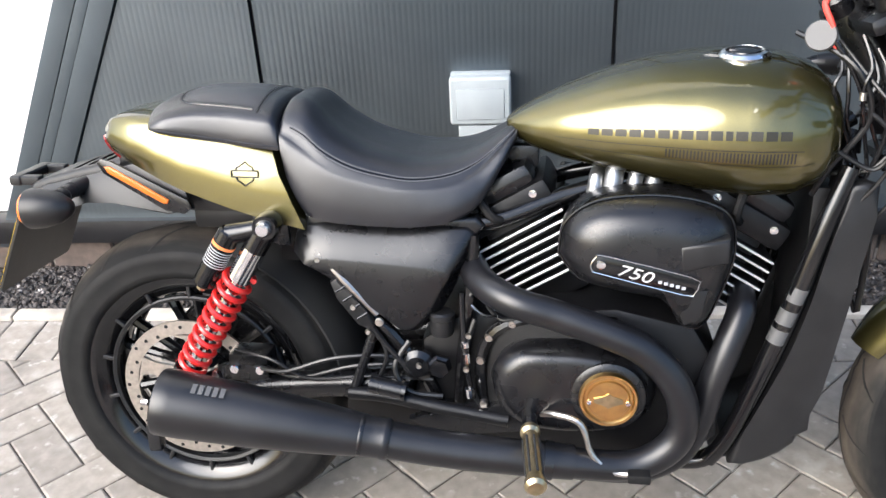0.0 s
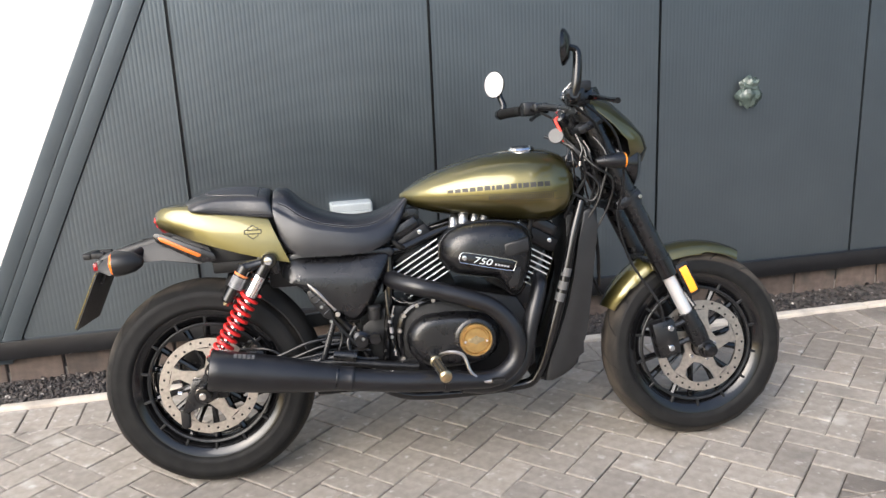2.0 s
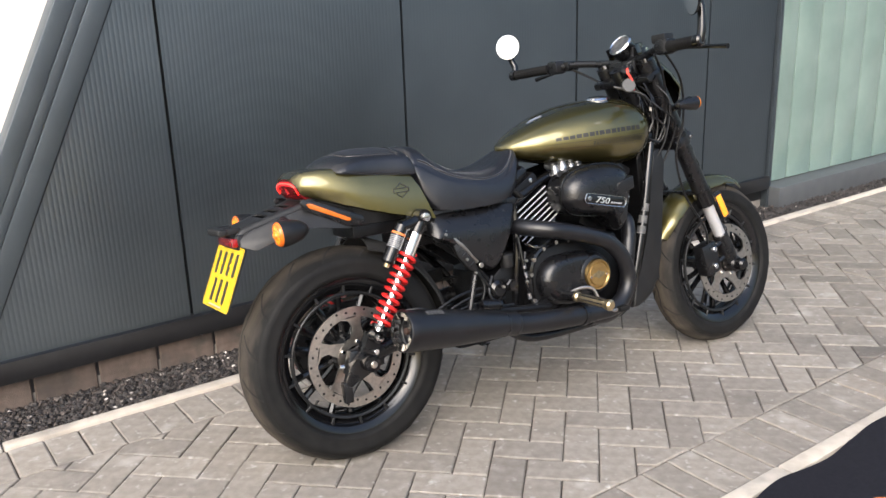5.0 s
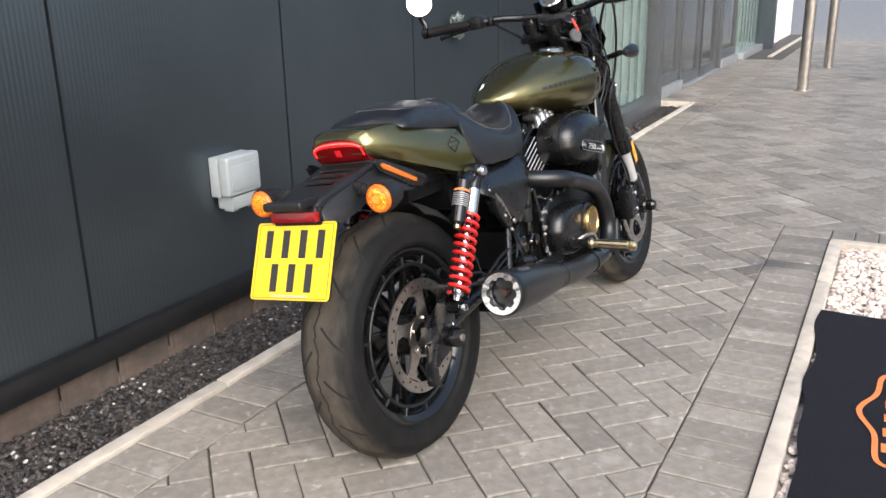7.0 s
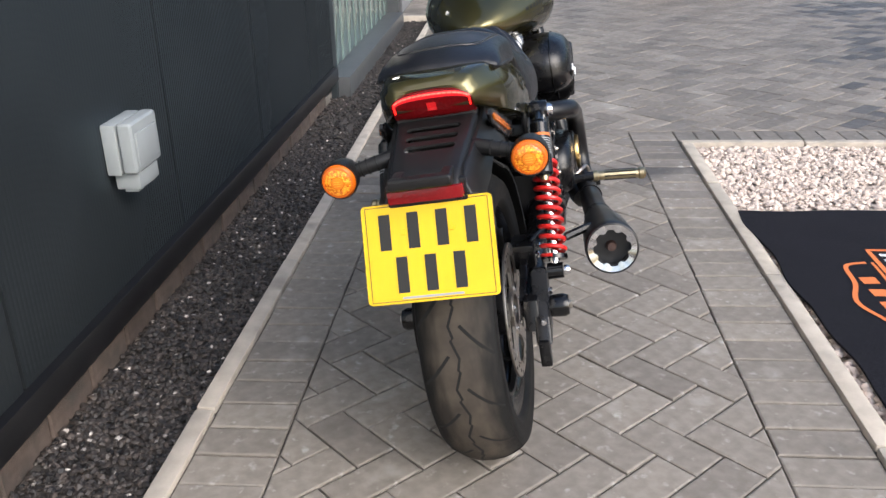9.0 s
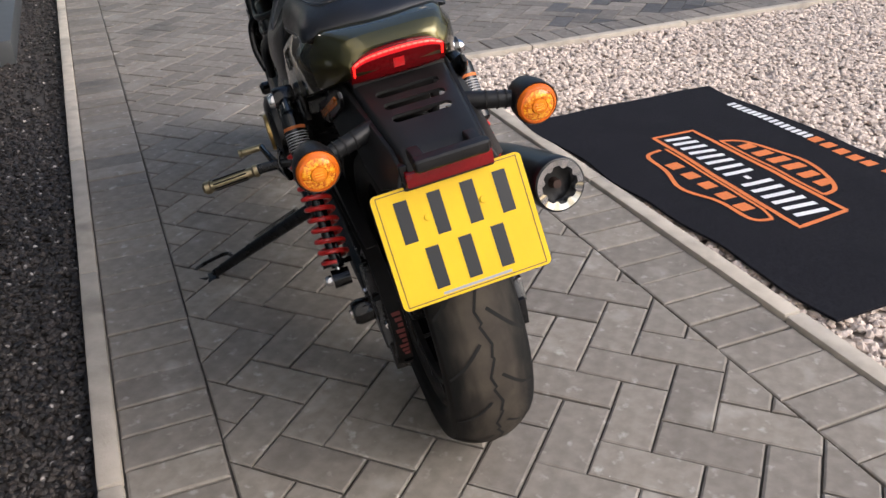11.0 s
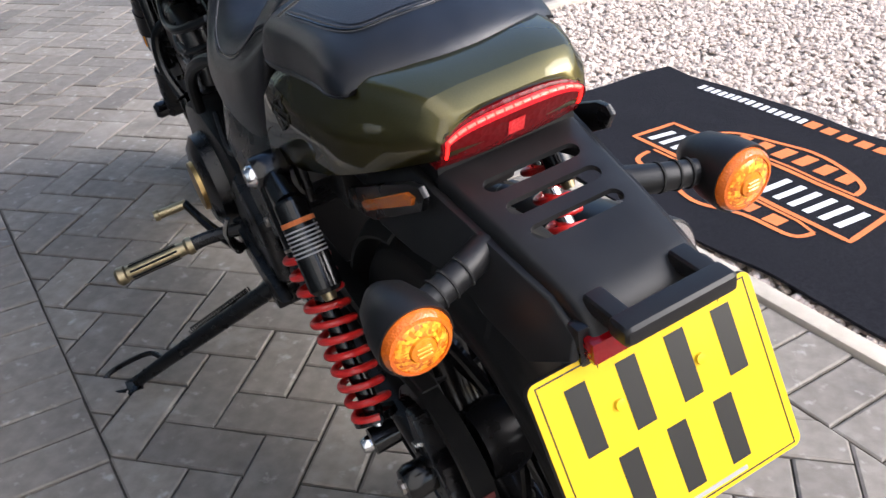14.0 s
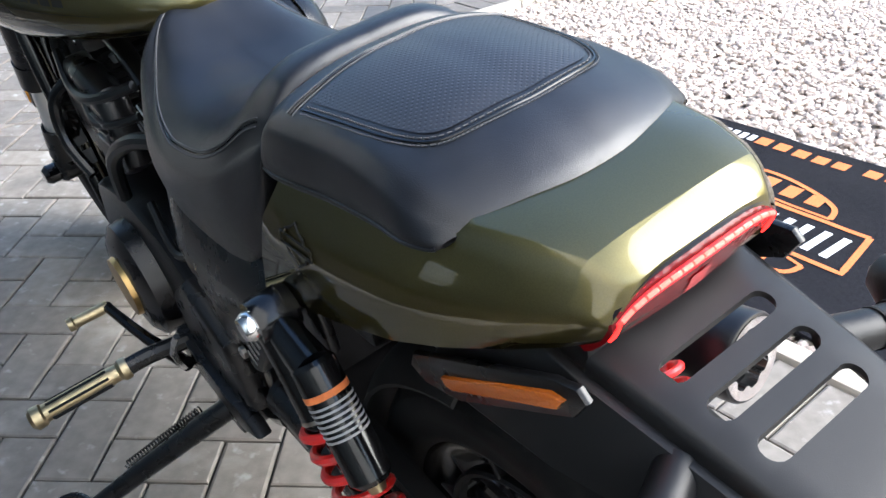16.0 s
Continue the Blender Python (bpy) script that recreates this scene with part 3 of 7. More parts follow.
for x0, x1 in ((8.26, 8.48), (8.60, 8.82)):
    part("push_bar", tube([(x0, GY - 0.03, 1.05), (x0, GY - 0.085, 1.05), (x1, GY - 0.085, 1.05), (x1, GY - 0.03, 1.05)], 0.014, 8, 2), BLACK_SATIN, front)
part("meeting_stile", box((8.522, GY - 0.034, 0.02), (8.558, GY + 0.03, 2.6), 0.003), BLACK_SATIN, front)
# unseen above the doors, carried up with the cladding to block sky light
part("header", box((6.36, GY - 0.05, 2.62), (10.95, GY + 0.2, 7.5)), FRAME_GREY, front)
room = tagged(new("showroom"), "dim showroom behind the glass", "room", kind="structure")
part("floor", box((6.36, GY + 0.1, -0.1), (11.0, GY + 4.0, -0.01)), INTERIOR, room)
part("back_wall", box((6.36, GY + 4.0, -0.1), (11.0, GY + 4.2, 3.6)), INTERIOR, room)
part("side_wall", box((6.2, GY + 0.1, -0.1), (6.36, GY + 4.2, 3.6)), INTERIOR, room)
part("side_wall", box((10.95, GY + 0.1, -0.1), (11.1, GY + 4.2, 3.6)), INTERIOR, room)
part("ceiling", box((6.2, GY + 0.05, 3.6), (11.1, GY + 4.2, 3.7)), INTERIOR, room)
far_glass = tagged(new("wall_glass_far"), "pale green channel glass beyond the shop doors", "glass wall", kind="structure")
for i in range(6):
    part("glass_plank", box((11.15 + i * 0.29, GY - 0.02, 0.087), (11.43 + i * 0.29, GY + 0.05, 7.5), 0.012), GREEN_GLASS, far_glass)
part("sill", box((11.1, GY - 0.12, -0.1), (12.95, GY + 0.1, 0.085), 0.004), SILL, far_glass)
part("fin", box((12.95, GY - 0.25, -0.1), (13.25, GY + 0.2, 7.5), 0.005), FLASHING, far_glass, "dark grey upright fin")
slab("wall_far", (13.3, GY - 0.1, -0.1), (16.8, GY + 0.2, 7.5), WHITE_WALL, "white plastered wall past the shop", "wall", 0.004)
slab("gravel_far", (11.15, KY1, -0.1), (16.7, GY - 0.13, -0.002), SOIL, "dark planting strip at the wall foot", "planting strip")
kerb_run("kerb_far", 11.6, 16.7, KY1 - 0.06, KY1, 0.012, "pale concrete edging of the far planting strip")
tagged(finish("wall_sign", box((15.0, GY - 0.125, 0.85), (15.5, GY - 0.103, 1.12), 0.004), FRAME_GREY), "small grey sign on the white wall", "sign")

for px, py in ((7.69, 1.53), (10.15, 1.48)):
    post = tagged(new("canopy_post"), "round brushed steel canopy post standing on the paving", "post", "canopy posts")
    post.location = (px, py, 0)
    part("shaft", tube([(0, 0, 0.004), (0, 0, 3.9)], 0.057, 20, 1), POST_STEEL, post)
    part("base_plate", lathe([(0, -0.004), (0.085, -0.004), (0.085, 0.006), (0.08, 0.009), (0.057, 0.010)], (0, 0, 0), (0, 0, 1), 24), POST_STEEL, post)

# ---- motorcycle: x forward from the rear axle, y to its left, z up along its own leaning mid-plane ----
bike = tagged(new("motorcycle"), "olive gold and black motorcycle leaning on its side stand", "motorcycle")
bike.matrix_world = pose(-0.3464, 1.6592, -0.004, 0, 0, -4.6) @ pose(0, 0, 0, -9.0, 0, 0)
RA, RR = Vector((-0.012, 0, 0.318)), 0.317       # rear axle and tyre radius
FA, FR = Vector((1.530, 0, 0.304)), 0.302        # front axle and tyre radius
HEAD = Vector((1.185, 0, 0.97))                  # steering head
RAKE = Vector((-0.423, 0, 0.906))
STEER = Matrix.Translation(HEAD) @ Matrix.Rotation(radians(2.5), 4, RAKE) @ Matrix.Translation(-HEAD)


def steered(bm):
    bm.transform(STEER)
    return bm


# -- wheels --
def crown(y, half, radius):
    """Radius of the tyre's crown at a distance y from the middle."""
    return radius - 0.034 * (abs(y) / half) ** 2.3


def wheel(name, axle, radius, half, turn=None, pulley=False, disc_sides=(-1,)):
    move = turn or Matrix.Identity(4)

    def put(bm):
        bm.transform(move)
        return bm

    rim_r = 0.224
    rim = lathe([(rim_r + 0.006, -half * 0.80), (rim_r + 0.008, -half * 0.72), (rim_r - 0.004, -half * 0.66), (rim_r - 0.022, -half * 0.5), (rim_r - 0.034, -half * 0.2), (rim_r - 0.034, half * 0.2),
                 (rim_r - 0.022, half * 0.5), (rim_r - 0.004, half * 0.66), (rim_r + 0.008, half * 0.72), (rim_r + 0.006, half * 0.80), (rim_r - 0.004, half * 0.78),
                 (rim_r - 0.03, half * 0.55), (rim_r - 0.042, half * 0.2), (rim_r - 0.042, -half * 0.2), (rim_r - 0.03, -half * 0.55), (rim_r - 0.004, -half * 0.78)], axle, (0, 1, 0), 96, closed=True)
    w = part(name, put(rim), BLACK_GLOSS, bike, "gloss black cast wheel")
    # tyre
    prof = [(rim_r + 0.006, -half * 0.80), (rim_r + 0.010, -half * 0.88), (rim_r + 0.022, -half * 0.945), (rim_r + 0.024, -half * 0.935), (rim_r + 0.044, -half * 0.985)]
    prof += [(crown(y, half, radius), y) for y in np.linspace(-half * 0.97, half * 0.97, 17)]
    prof += [(rim_r + 0.044, half * 0.985), (rim_r + 0.024, half * 0.935), (rim_r + 0.022, half * 0.945), (rim_r + 0.010, half * 0.88), (rim_r + 0.006, half * 0.80)]
    part("tyre", put(lathe_open(prof, axle, 112)), RUBBER, w, "black road tyre with worn dusty tread", angle=60)
    band = [(crown(y, half, radius) + 0.0008, y) for y in np.linspace(-half * 0.93, half * 0.93, 19)]
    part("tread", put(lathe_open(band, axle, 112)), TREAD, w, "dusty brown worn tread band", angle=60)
    # tread grooves as flat black strips on the crown, their shade put into colour
    bms = []
    def on(a, y):
        r = crown(y, half, radius) + 0.0012
        return axle + Vector((r * math.cos(a), y, r * math.sin(a)))
    def out(p):
        d = p - axle
        return Vector((d.x, d.y * 0.8, d.z))
    n = 32
    step = 2 * math.pi / n
    kinks = (0.10, 0.015, 0.075, -0.085, -0.02, -0.06)
    zig = []
    for k in range(n // 2):
        for q, share in enumerate((0.0, 0.36, 0.44, 1.0, 1.36, 1.44)):
            zig.append((2 * k + share, kinks[q]))
    zig.append((n, kinks[0]))
    bms.append(strip([on(step * a, half * y) for a, y in zig], 0.0052, out))
    for k in range(n // 2):
        for s in (-1, 1):
            a0 = step * (2 * k + (0.9 if s > 0 else 0.0))
            bms.append(strip([on(a0 + 0.15 * u, s * half * (0.16 + 0.50 * u)) for u in np.linspace(0, 1, 7)], 0.0066, out))
            bms.append(strip([on(a0 + 0.10 + 0.11 * u, s * half * (0.50 + 0.40 * u)) for u in np.linspace(0, 1, 5)], 0.0056, out))
    tagged(part("tread_pattern", put(join(*bms)), GROOVE, w), "flat black strips standing in for zigzag and slanting tread grooves", kind="stuff")
    # rim tabs and spokes
    for k in range(14):
        a = 2 * math.pi * (k + 0.5) / 14
        m = Matrix.Translation(axle) @ Matrix.Rotation(-a, 4, "Y")
        part("rim_rib", put(box((rim_r - 0.040, -half * 0.68, -0.004), (rim_r - 0.004, half * 0.68, 0.004), 0.0015, m, 1)), BLACK_PLASTIC, w)
    for s in (-1, 1):
        part("rim_ring", put(lathe([(rim_r - 0.045, s * half * 0.50), (rim_r - 0.037, s * half * 0.50), (rim_r - 0.036, s * half * 0.66), (rim_r - 0.039, s * half * 0.69), (rim_r - 0.045, s * half * 0.66)], axle, (0, 1, 0), 72, closed=True)), BLACK_PLASTIC, w)
    for k in range(7):
        for s in (-1, 1):
            a0, a1 = 2 * math.pi * k / 7 + s * 0.10, 2 * math.pi * k / 7 + s * 0.20
            p0 = axle + Vector((0.042 * math.cos(a0), 0, 0.042 * math.sin(a0)))
            p1 = axle + Vector((0.185 * math.cos(a1), s * half * 0.12, 0.185 * math.sin(a1)))
            bm = tube([p0, p0.lerp(p1, 0.5), p1], [0.0125, 0.0095, 0.012], 8, 3)
            part("spoke", put(bm), BLACK_GLOSS, w)
    part("hub", put(lathe([(0.02, -half * 0.95), (0.05, -half * 0.85), (0.055, -half * 0.4), (0.045, 0), (0.055, half * 0.4), (0.05, half * 0.85), (0.02, half * 0.95)], axle, (0, 1, 0), 28)), BLACK_SATIN, w)
    for s in disc_sides:
        y = s * half * (0.96 if half > 0.07 else 1.22)
        ring = lathe([(0.119, y - 0.0025), (0.147, y - 0.0025), (0.1475, y), (0.147, y + 0.0025), (0.119, y + 0.0025)], axle, (0, 1, 0), 72, closed=True)
        arms = [ring]
        for k in range(5):
            a = 2 * math.pi * k / 5
            pts = []
            for r, da in ((0.050, -0.50), (0.070, -0.16), (0.092, 0.02), (0.121, 0.06), (0.121, 0.64), (0.108, 0.40), (0.088, 0.32), (0.066, 0.40), (0.050, 0.52)):
                pts.append((axle.x + r * math.cos(a + da), axle.z + r * math.sin(a + da)))
            arms.append(prism(pts, y - 0.003, y + 0.003))
        arms.append(lathe([(0.034, y - 0.004), (0.056, y - 0.004), (0.056, y + 0.004), (0.034, y + 0.004)], axle, (0, 1, 0), 40, closed=True))
        part("brake_disc", put(join(*arms)), STEEL, w, "drilled steel brake disc")
        # black plugs stand in for the dark inside drilled holes
        holes = []
        for k in range(30):
            a = 2 * math.pi * k / 30
            r = 0.1325 + (0.007 if k % 3 == 0 else -0.006 if k % 3 == 1 else 0.001)
            c = axle + Vector((r * math.cos(a), y, r * math.sin(a)))
            holes.append(lathe([(0, -0.0032), (0.0038, -0.0032), (0.0038, 0.0032), (0, 0.0032)], c, (0, 1, 0), 8))
        tagged(part("disc_hole_plugs", put(join(*holes)), GROOVE, w), kind="stuff")
        for k in range(5):
            a = 2 * math.pi * k / 5 + 0.1
            c = axle + Vector((0.045 * math.cos(a), y + s * 0.004, 0.045 * math.sin(a)))
            part("disc_bolt", put(hexbolt(c, (0, s, 0), 0.006, 0.005)), CHROME, w)
    if pulley:
        y = half * 1.18
        part("belt_pulley", put(lathe([(0.04, y), (0.10, y - 0.002), (0.114, y), (0.1155, y + 0.026), (0.106, y + 0.031), (0.097, y + 0.012), (0.04, y + 0.016)], axle, (0, 1, 0), 60, closed=True)), BLACK_SATIN, w)
    return w


def lathe_open(profile, center, seg):
    """A turned band with no end caps."""
    bm = bmesh.new()
    rings = [[bm.verts.new((center.x + r * math.cos(t), center.y + a, center.z + r * math.sin(t))) for t in (2 * math.pi * k / seg for k in range(seg))] for r, a in profile]
    for a, b in zip(rings, rings[1:]):
        for k in range(seg):
            bm.faces.new((a[k], a[(k + 1) % seg], b[(k + 1) % seg], b[k]))
    return bm


rear_wheel = wheel("rear_wheel", RA, RR, 0.080, None, True, (-1,))
front_wheel = wheel("front_wheel", FA, FR, 0.060, STEER, False, (-1,))

# -- swingarm, axle, brakes at the rear --
for s in (-1, 1):
    y = s * 0.118
    pts = [(0.44, y, 0.385), (0.25, y, 0.365), (0.06, y, 0.335), (RA.x - 0.02, y, RA.z)]
    part("swingarm", tube(pts, [0.030, 0.026, 0.024, 0.026], 12, 5), BLACK_SATIN, bike)
    part("axle_block", prism([(-0.07, 0.29), (0.05, 0.29), (0.06, 0.35), (-0.05, 0.352)], y - 0.016, y + 0.016, 0.005), BLACK_SATIN, bike)
    ye = 0.156 if s < 0 else 0.136      # outer face of the axle plate
    part("axle_plate", prism([(-0.084, 0.262), (-0.066, 0.256), (-0.020, 0.284), (0.022, 0.296), (0.034, 0.345), (0.036, 0.392), (0.004, 0.400), (-0.018, 0.350), (-0.062, 0.318)], s * (ye - 0.034), s * ye, 0.006), BLACK_SATIN, bike)
    hang = part("stand_hook", box((-0.090, s * ye - s * 0.018 - 0.012, 0.212), (-0.064, s * ye - s * 0.018 + 0.012, 0.272), 0.004), BLACK_SATIN, bike)
    # flat black disc in place of the hole's dark inside
    part("hook_hole_disc", lathe([(0, 0), (0.006, 0), (0.006, 0.001), (0, 0.001)], (-0.0895, s * ye - s * 0.018, 0.232), (-1, 0, 0), 12), GROOVE, hang)
    part("axle_slider", lathe([(0, 0), (0.024, 0), (0.0255, 0.030), (0.021, 0.040), (0, 0.042)], (RA.x, s * ye, RA.z), (0, s, 0), 24), BLACK_GLOSS, bike)
    part("slider_nut", hexbolt((RA.x, s * (ye + 0.041), RA.z), (0, s, 0), 0.010, 0.005), STEEL, bike)
    part("adjuster_bolt", lathe([(0, 0), (0.006, 0), (0.006, 0.012), (0, 0.013)], (-0.080, s * (ye - 0.012), 0.318), (-1, 0, 0.1), 10), CHROME, bike)
    part("plate_bolt", hexbolt((0.018, s * ye, 0.340), (0, s, 0), 0.008, 0.006), CHROME, bike)
cal = part("rear_caliper", box((0.085, -0.128, 0.365), (0.165, -0.07, 0.425), 0.012), BLACK_SATIN, bike, "black brake caliper")
for dx in (0.0, 0.05):
    part("caliper_bolt", hexbolt((0.10 + dx, -0.128, 0.395), (0, -1, 0), 0.009, 0.008), CHROME, cal)
part("caliper_bracket", prism([(-0.01, 0.30), (0.10, 0.36), (0.16, 0.38), (0.13, 0.41), (0.06, 0.385), (-0.03, 0.345)], -0.108, -0.092, 0.003), BLACK_SATIN, bike)
guard = [(0.40, 0.485), (0.25, 0.475), (0.08, 0.445), (0.0, 0.44), (-0.02, 0.42), (0.09, 0.40), (0.26, 0.43), (0.40, 0.445)]
part("belt_guard", prism(guard, 0.092, 0.118, 0.004), BLACK_PLASTIC, bike)
low = [(0.34, 0.30), (0.12, 0.262), (-0.02, 0.225), (-0.085, 0.215), (-0.11, 0.24), (-0.04, 0.262), (0.12, 0.29), (0.33, 0.33)]
part("belt_guard", prism(low, 0.094, 0.114, 0.004), BLACK_PLASTIC, bike)
BELT = [RA + Vector((0.121 * math.cos(radians(a)), 0, 0.121 * math.sin(radians(a)))) for a in range(84, 278, 6)]
BELT += [RA + Vector((0.02 + 0.08 * k, 0, -0.1195 + 0.022 * k)) for k in range(1, 7)]
BELT += [Vector((0.545 + 0.05 * math.cos(radians(a)), 0, 0.395 + 0.05 * math.sin(radians(a)))) for a in range(-80, 100, 20)]
BELT += [RA + Vector((0.50 - 0.08 * k, 0, 0.1285 - 0.0012 * k)) for k in range(0, 6)]


def flat_belt(path, y0, y1, thick):
    """A closed flat band standing across the mid-plane, its path in (x, z)."""
    secs_b = []
    for k, p in enumerate(path):
        ahead = path[(k + 1) % len(path)] - path[k - 1]
        nrm = Vector((ahead.z, 0, -ahead.x)).normalized() * thick
        secs_b.append([Vector((p.x, y0, p.z)), Vector((p.x, y1, p.z)), Vector((p.x, y1, p.z)) - nrm, Vector((p.x, y0, p.z)) - nrm])
    return loft(secs_b + secs_b[:1], caps=False)


belt = part("drive_belt", flat_belt(BELT, 0.096, 0.124, 0.005), RUBBER, bike, "wide black toothed drive belt with dull red marks")
for k in range(9):
    a0 = radians(158 + 5.2 * k)
    m = Matrix.Translation(RA) @ Matrix.Rotation(-a0, 4, "Y")
    part("print_bar", box((0.1258, 0.102, -0.0036), (0.1268, 0.118 - 0.003 * (k % 3), 0.0036), 0.0, m), DULL_RED, belt)

# -- shock absorbers --
for s in (-1, 1):
    top, bot = Vector((0.207, s * 0.170, 0.697)), Vector((0.016, s * 0.175, 0.388))
    d = (bot - top).normalized()
    L = (bot - top).length
    shock = part("shock_absorber", tube([top, top + d * L], 0.0085, 12, 1), CHROME, bike, "shock absorber with a red coil spring and side reservoir")
    part("clevis", lathe([(0, -0.020), (0.021, -0.020), (0.023, -0.012), (0.023, 0.012), (0.021, 0.020), (0, 0.020)], top, (0, 1, 0), 22), BLACK_GLOSS, shock)
    part("upper_body", tube([top + d * 0.012, top + d * 0.055], 0.021, 18, 1), BLACK_GLOSS, shock)
    part("sleeve", tube([top + d * 0.052, top + d * 0.118], 0.0215, 20, 1), CHROME if s < 0 else BLACK_GLOSS, shock, "bright sleeve above the spring")
    if s > 0:
        part("sleeve_rib", tube([top + d * 0.100, top + d * 0.104], 0.0225, 20, 1), STEEL, shock)
    side = d.cross(Vector((0, 1, 0))).normalized()
    up2 = Vector((0, 1, 0))
    n_turn, n_pt = 10.5, 230
    a0, a1 = 0.108, L - 0.030
    pts = []
    for k in range(n_pt):
        t = k / (n_pt - 1)
        ang = 2 * math.pi * n_turn * t
        pts.append(top + d * (a0 + (a1 - a0) * t) + (side * math.cos(ang) + up2 * math.sin(ang)) * 0.0255)
    part("spring", tube(pts, 0.0050, 8, 1), RED_SPRING, shock, "red coil spring")
    part("damper", tube([top + d * 0.11, top + d * (L - 0.02)], 0.0125, 14, 1), CHROME if s < 0 else BLACK_GLOSS, shock)
    part("spring_seat", tube([bot - d * 0.034, bot - d * 0.024], 0.029, 20, 1), BLACK_GLOSS, shock)
    part("lower_eye", lathe([(0, -0.017), (0.017, -0.017), (0.018, 0.017), (0, 0.017)], bot, (0, 1, 0), 20), BLACK_GLOSS, shock)
    for c, r in ((top, 0.0145), (bot, 0.011)):
        part("bolt", lathe([(0, 0), (r, 0), (r, 0.006), (r * 0.75, 0.012), (0, 0.013)], c + Vector((0, s * 0.019, 0)), (0, s, 0), 16), CHROME, shock)
    head = top + Vector((-0.068, s * 0.002, -0.014)) - d * 0.040
    part("reservoir", tube([head + d * 0.036, head + d * 0.040, head + d * 0.150, head + d * 0.156], [0.017, 0.0205, 0.0205, 0.016], 20, 1), BLACK_GLOSS, shock, "black gas reservoir with a printed band")
    part("reservoir_bridge", tube([top + d * 0.004, top.lerp(head + d * 0.045, 0.5) + d * 0.003, head + d * 0.045], [0.015, 0.017, 0.0195], 14, 4), BLACK_GLOSS, shock)
    part("decal_band", tube([head + d * 0.063, head + d * 0.069], 0.0209, 20, 1), ORANGE_INK, shock)
    for k in range(7):
        part("decal_bar", tube([head + d * (0.0745 + 0.0052 * k), head + d * (0.0766 + 0.0052 * k)], 0.0209, 20, 1), GREY_INK, shock)
    part("reservoir_cap", tube([head + d * 0.1565, head + d * 0.166], [0.010, 0.008], 14, 1), BRASS, shock)
    part("mount_plate", prism([(0.165, 0.655), (0.235, 0.650), (0.232, 0.715), (0.20, 0.728), (0.172, 0.712)], s * 0.138 - 0.006, s * 0.138 + 0.006, 0.003), BLACK_SATIN, bike)
    part("mount_stud", tube([(0.207, s * 0.11, 0.697), (0.207, s * 0.160, 0.697)], 0.012, 12, 1), BLACK_SATIN, bike)

# -- tail cowl --
def half_ring(x, spec):
    """A closed section at x from (half width, z) points given from the bottom up to the middle."""
    right = [Vector((x if not callable(x) else x(z), -w, z)) for w, z in spec]
    left = [Vector((p.x, -p.y, p.z)) for p in reversed(right)]
    return right + left


COWL = [  # x, shift of the lower points, bottom half width, bottom z, shoulder half width, shoulder z, top z
    (-0.1235, 0.006, 0.073, 0.811, 0.070, 0.832, 0.8490), (-0.117, 0.004, 0.078, 0.807, 0.0755, 0.839, 0.8540), (-0.109, 0.002, 0.083, 0.804, 0.081, 0.846, 0.8595), (-0.101, 0.001, 0.087, 0.801, 0.0845, 0.850, 0.8635),
    (-0.090, 0.0, 0.093, 0.797, 0.090, 0.852, 0.8655), (-0.06, 0.0, 0.107, 0.785, 0.101, 0.854, 0.868),
    (0.0, 0.0, 0.126, 0.761, 0.115, 0.849, 0.867), (0.05, 0.0, 0.137, 0.743, 0.120, 0.839, 0.854), (0.13, 0.0, 0.144, 0.717, 0.125, 0.827, 0.838),
    (0.185, 0.020, 0.148, 0.696, 0.127, 0.819, 0.827), (0.211, 0.054, 0.149, 0.683, 0.128, 0.813, 0.820)]
secs = []
for x, dx, wb, zb, ws, zs, zt in COWL:
    spec = [(wb * 0.94, zb - 0.003), (wb, zb), (wb * 0.5 + ws * 0.58, zb * 0.62 + zs * 0.38), (wb * 0.28 + ws * 0.80, zb * 0.25 + zs * 0.75), (ws, zs - 0.004), (ws * 0.965, zs + (zt - zs) * 0.45), (ws * 0.86, zt - (zt - zs) * 0.18), (ws * 0.5, zt), (ws * 0.15, zt)]
    ring = half_ring(x, spec)
    for p in ring:
        p.x += dx * max(0, min(1, (zs - p.z) / (zs - zb)))
    secs.append(ring)
sub = part("tail_cowl", loft(secs[3:]), PAINT, bike, "olive gold painted tail cowl", angle=50)
part("cowl_lip", loft(secs[:4]), PAINT, sub, "pale glinting rear lip of the cowl", angle=50)


def cowl_side(x, z):
    """Half width of the cowl's flank at x and height z."""
    i = max(0, min(len(secs) - 2, sum(1 for r in COWL if r[0] <= x) - 1))
    t = (x - COWL[i][0]) / (COWL[i + 1][0] - COWL[i][0])
    ws = []
    for k in (i, i + 1):
        flank = secs[k][1:6]
        ws.append(float(np.interp(z, [p.z for p in flank], [-p.y for p in flank])))
    return ws[0] + (ws[1] - ws[0]) * t


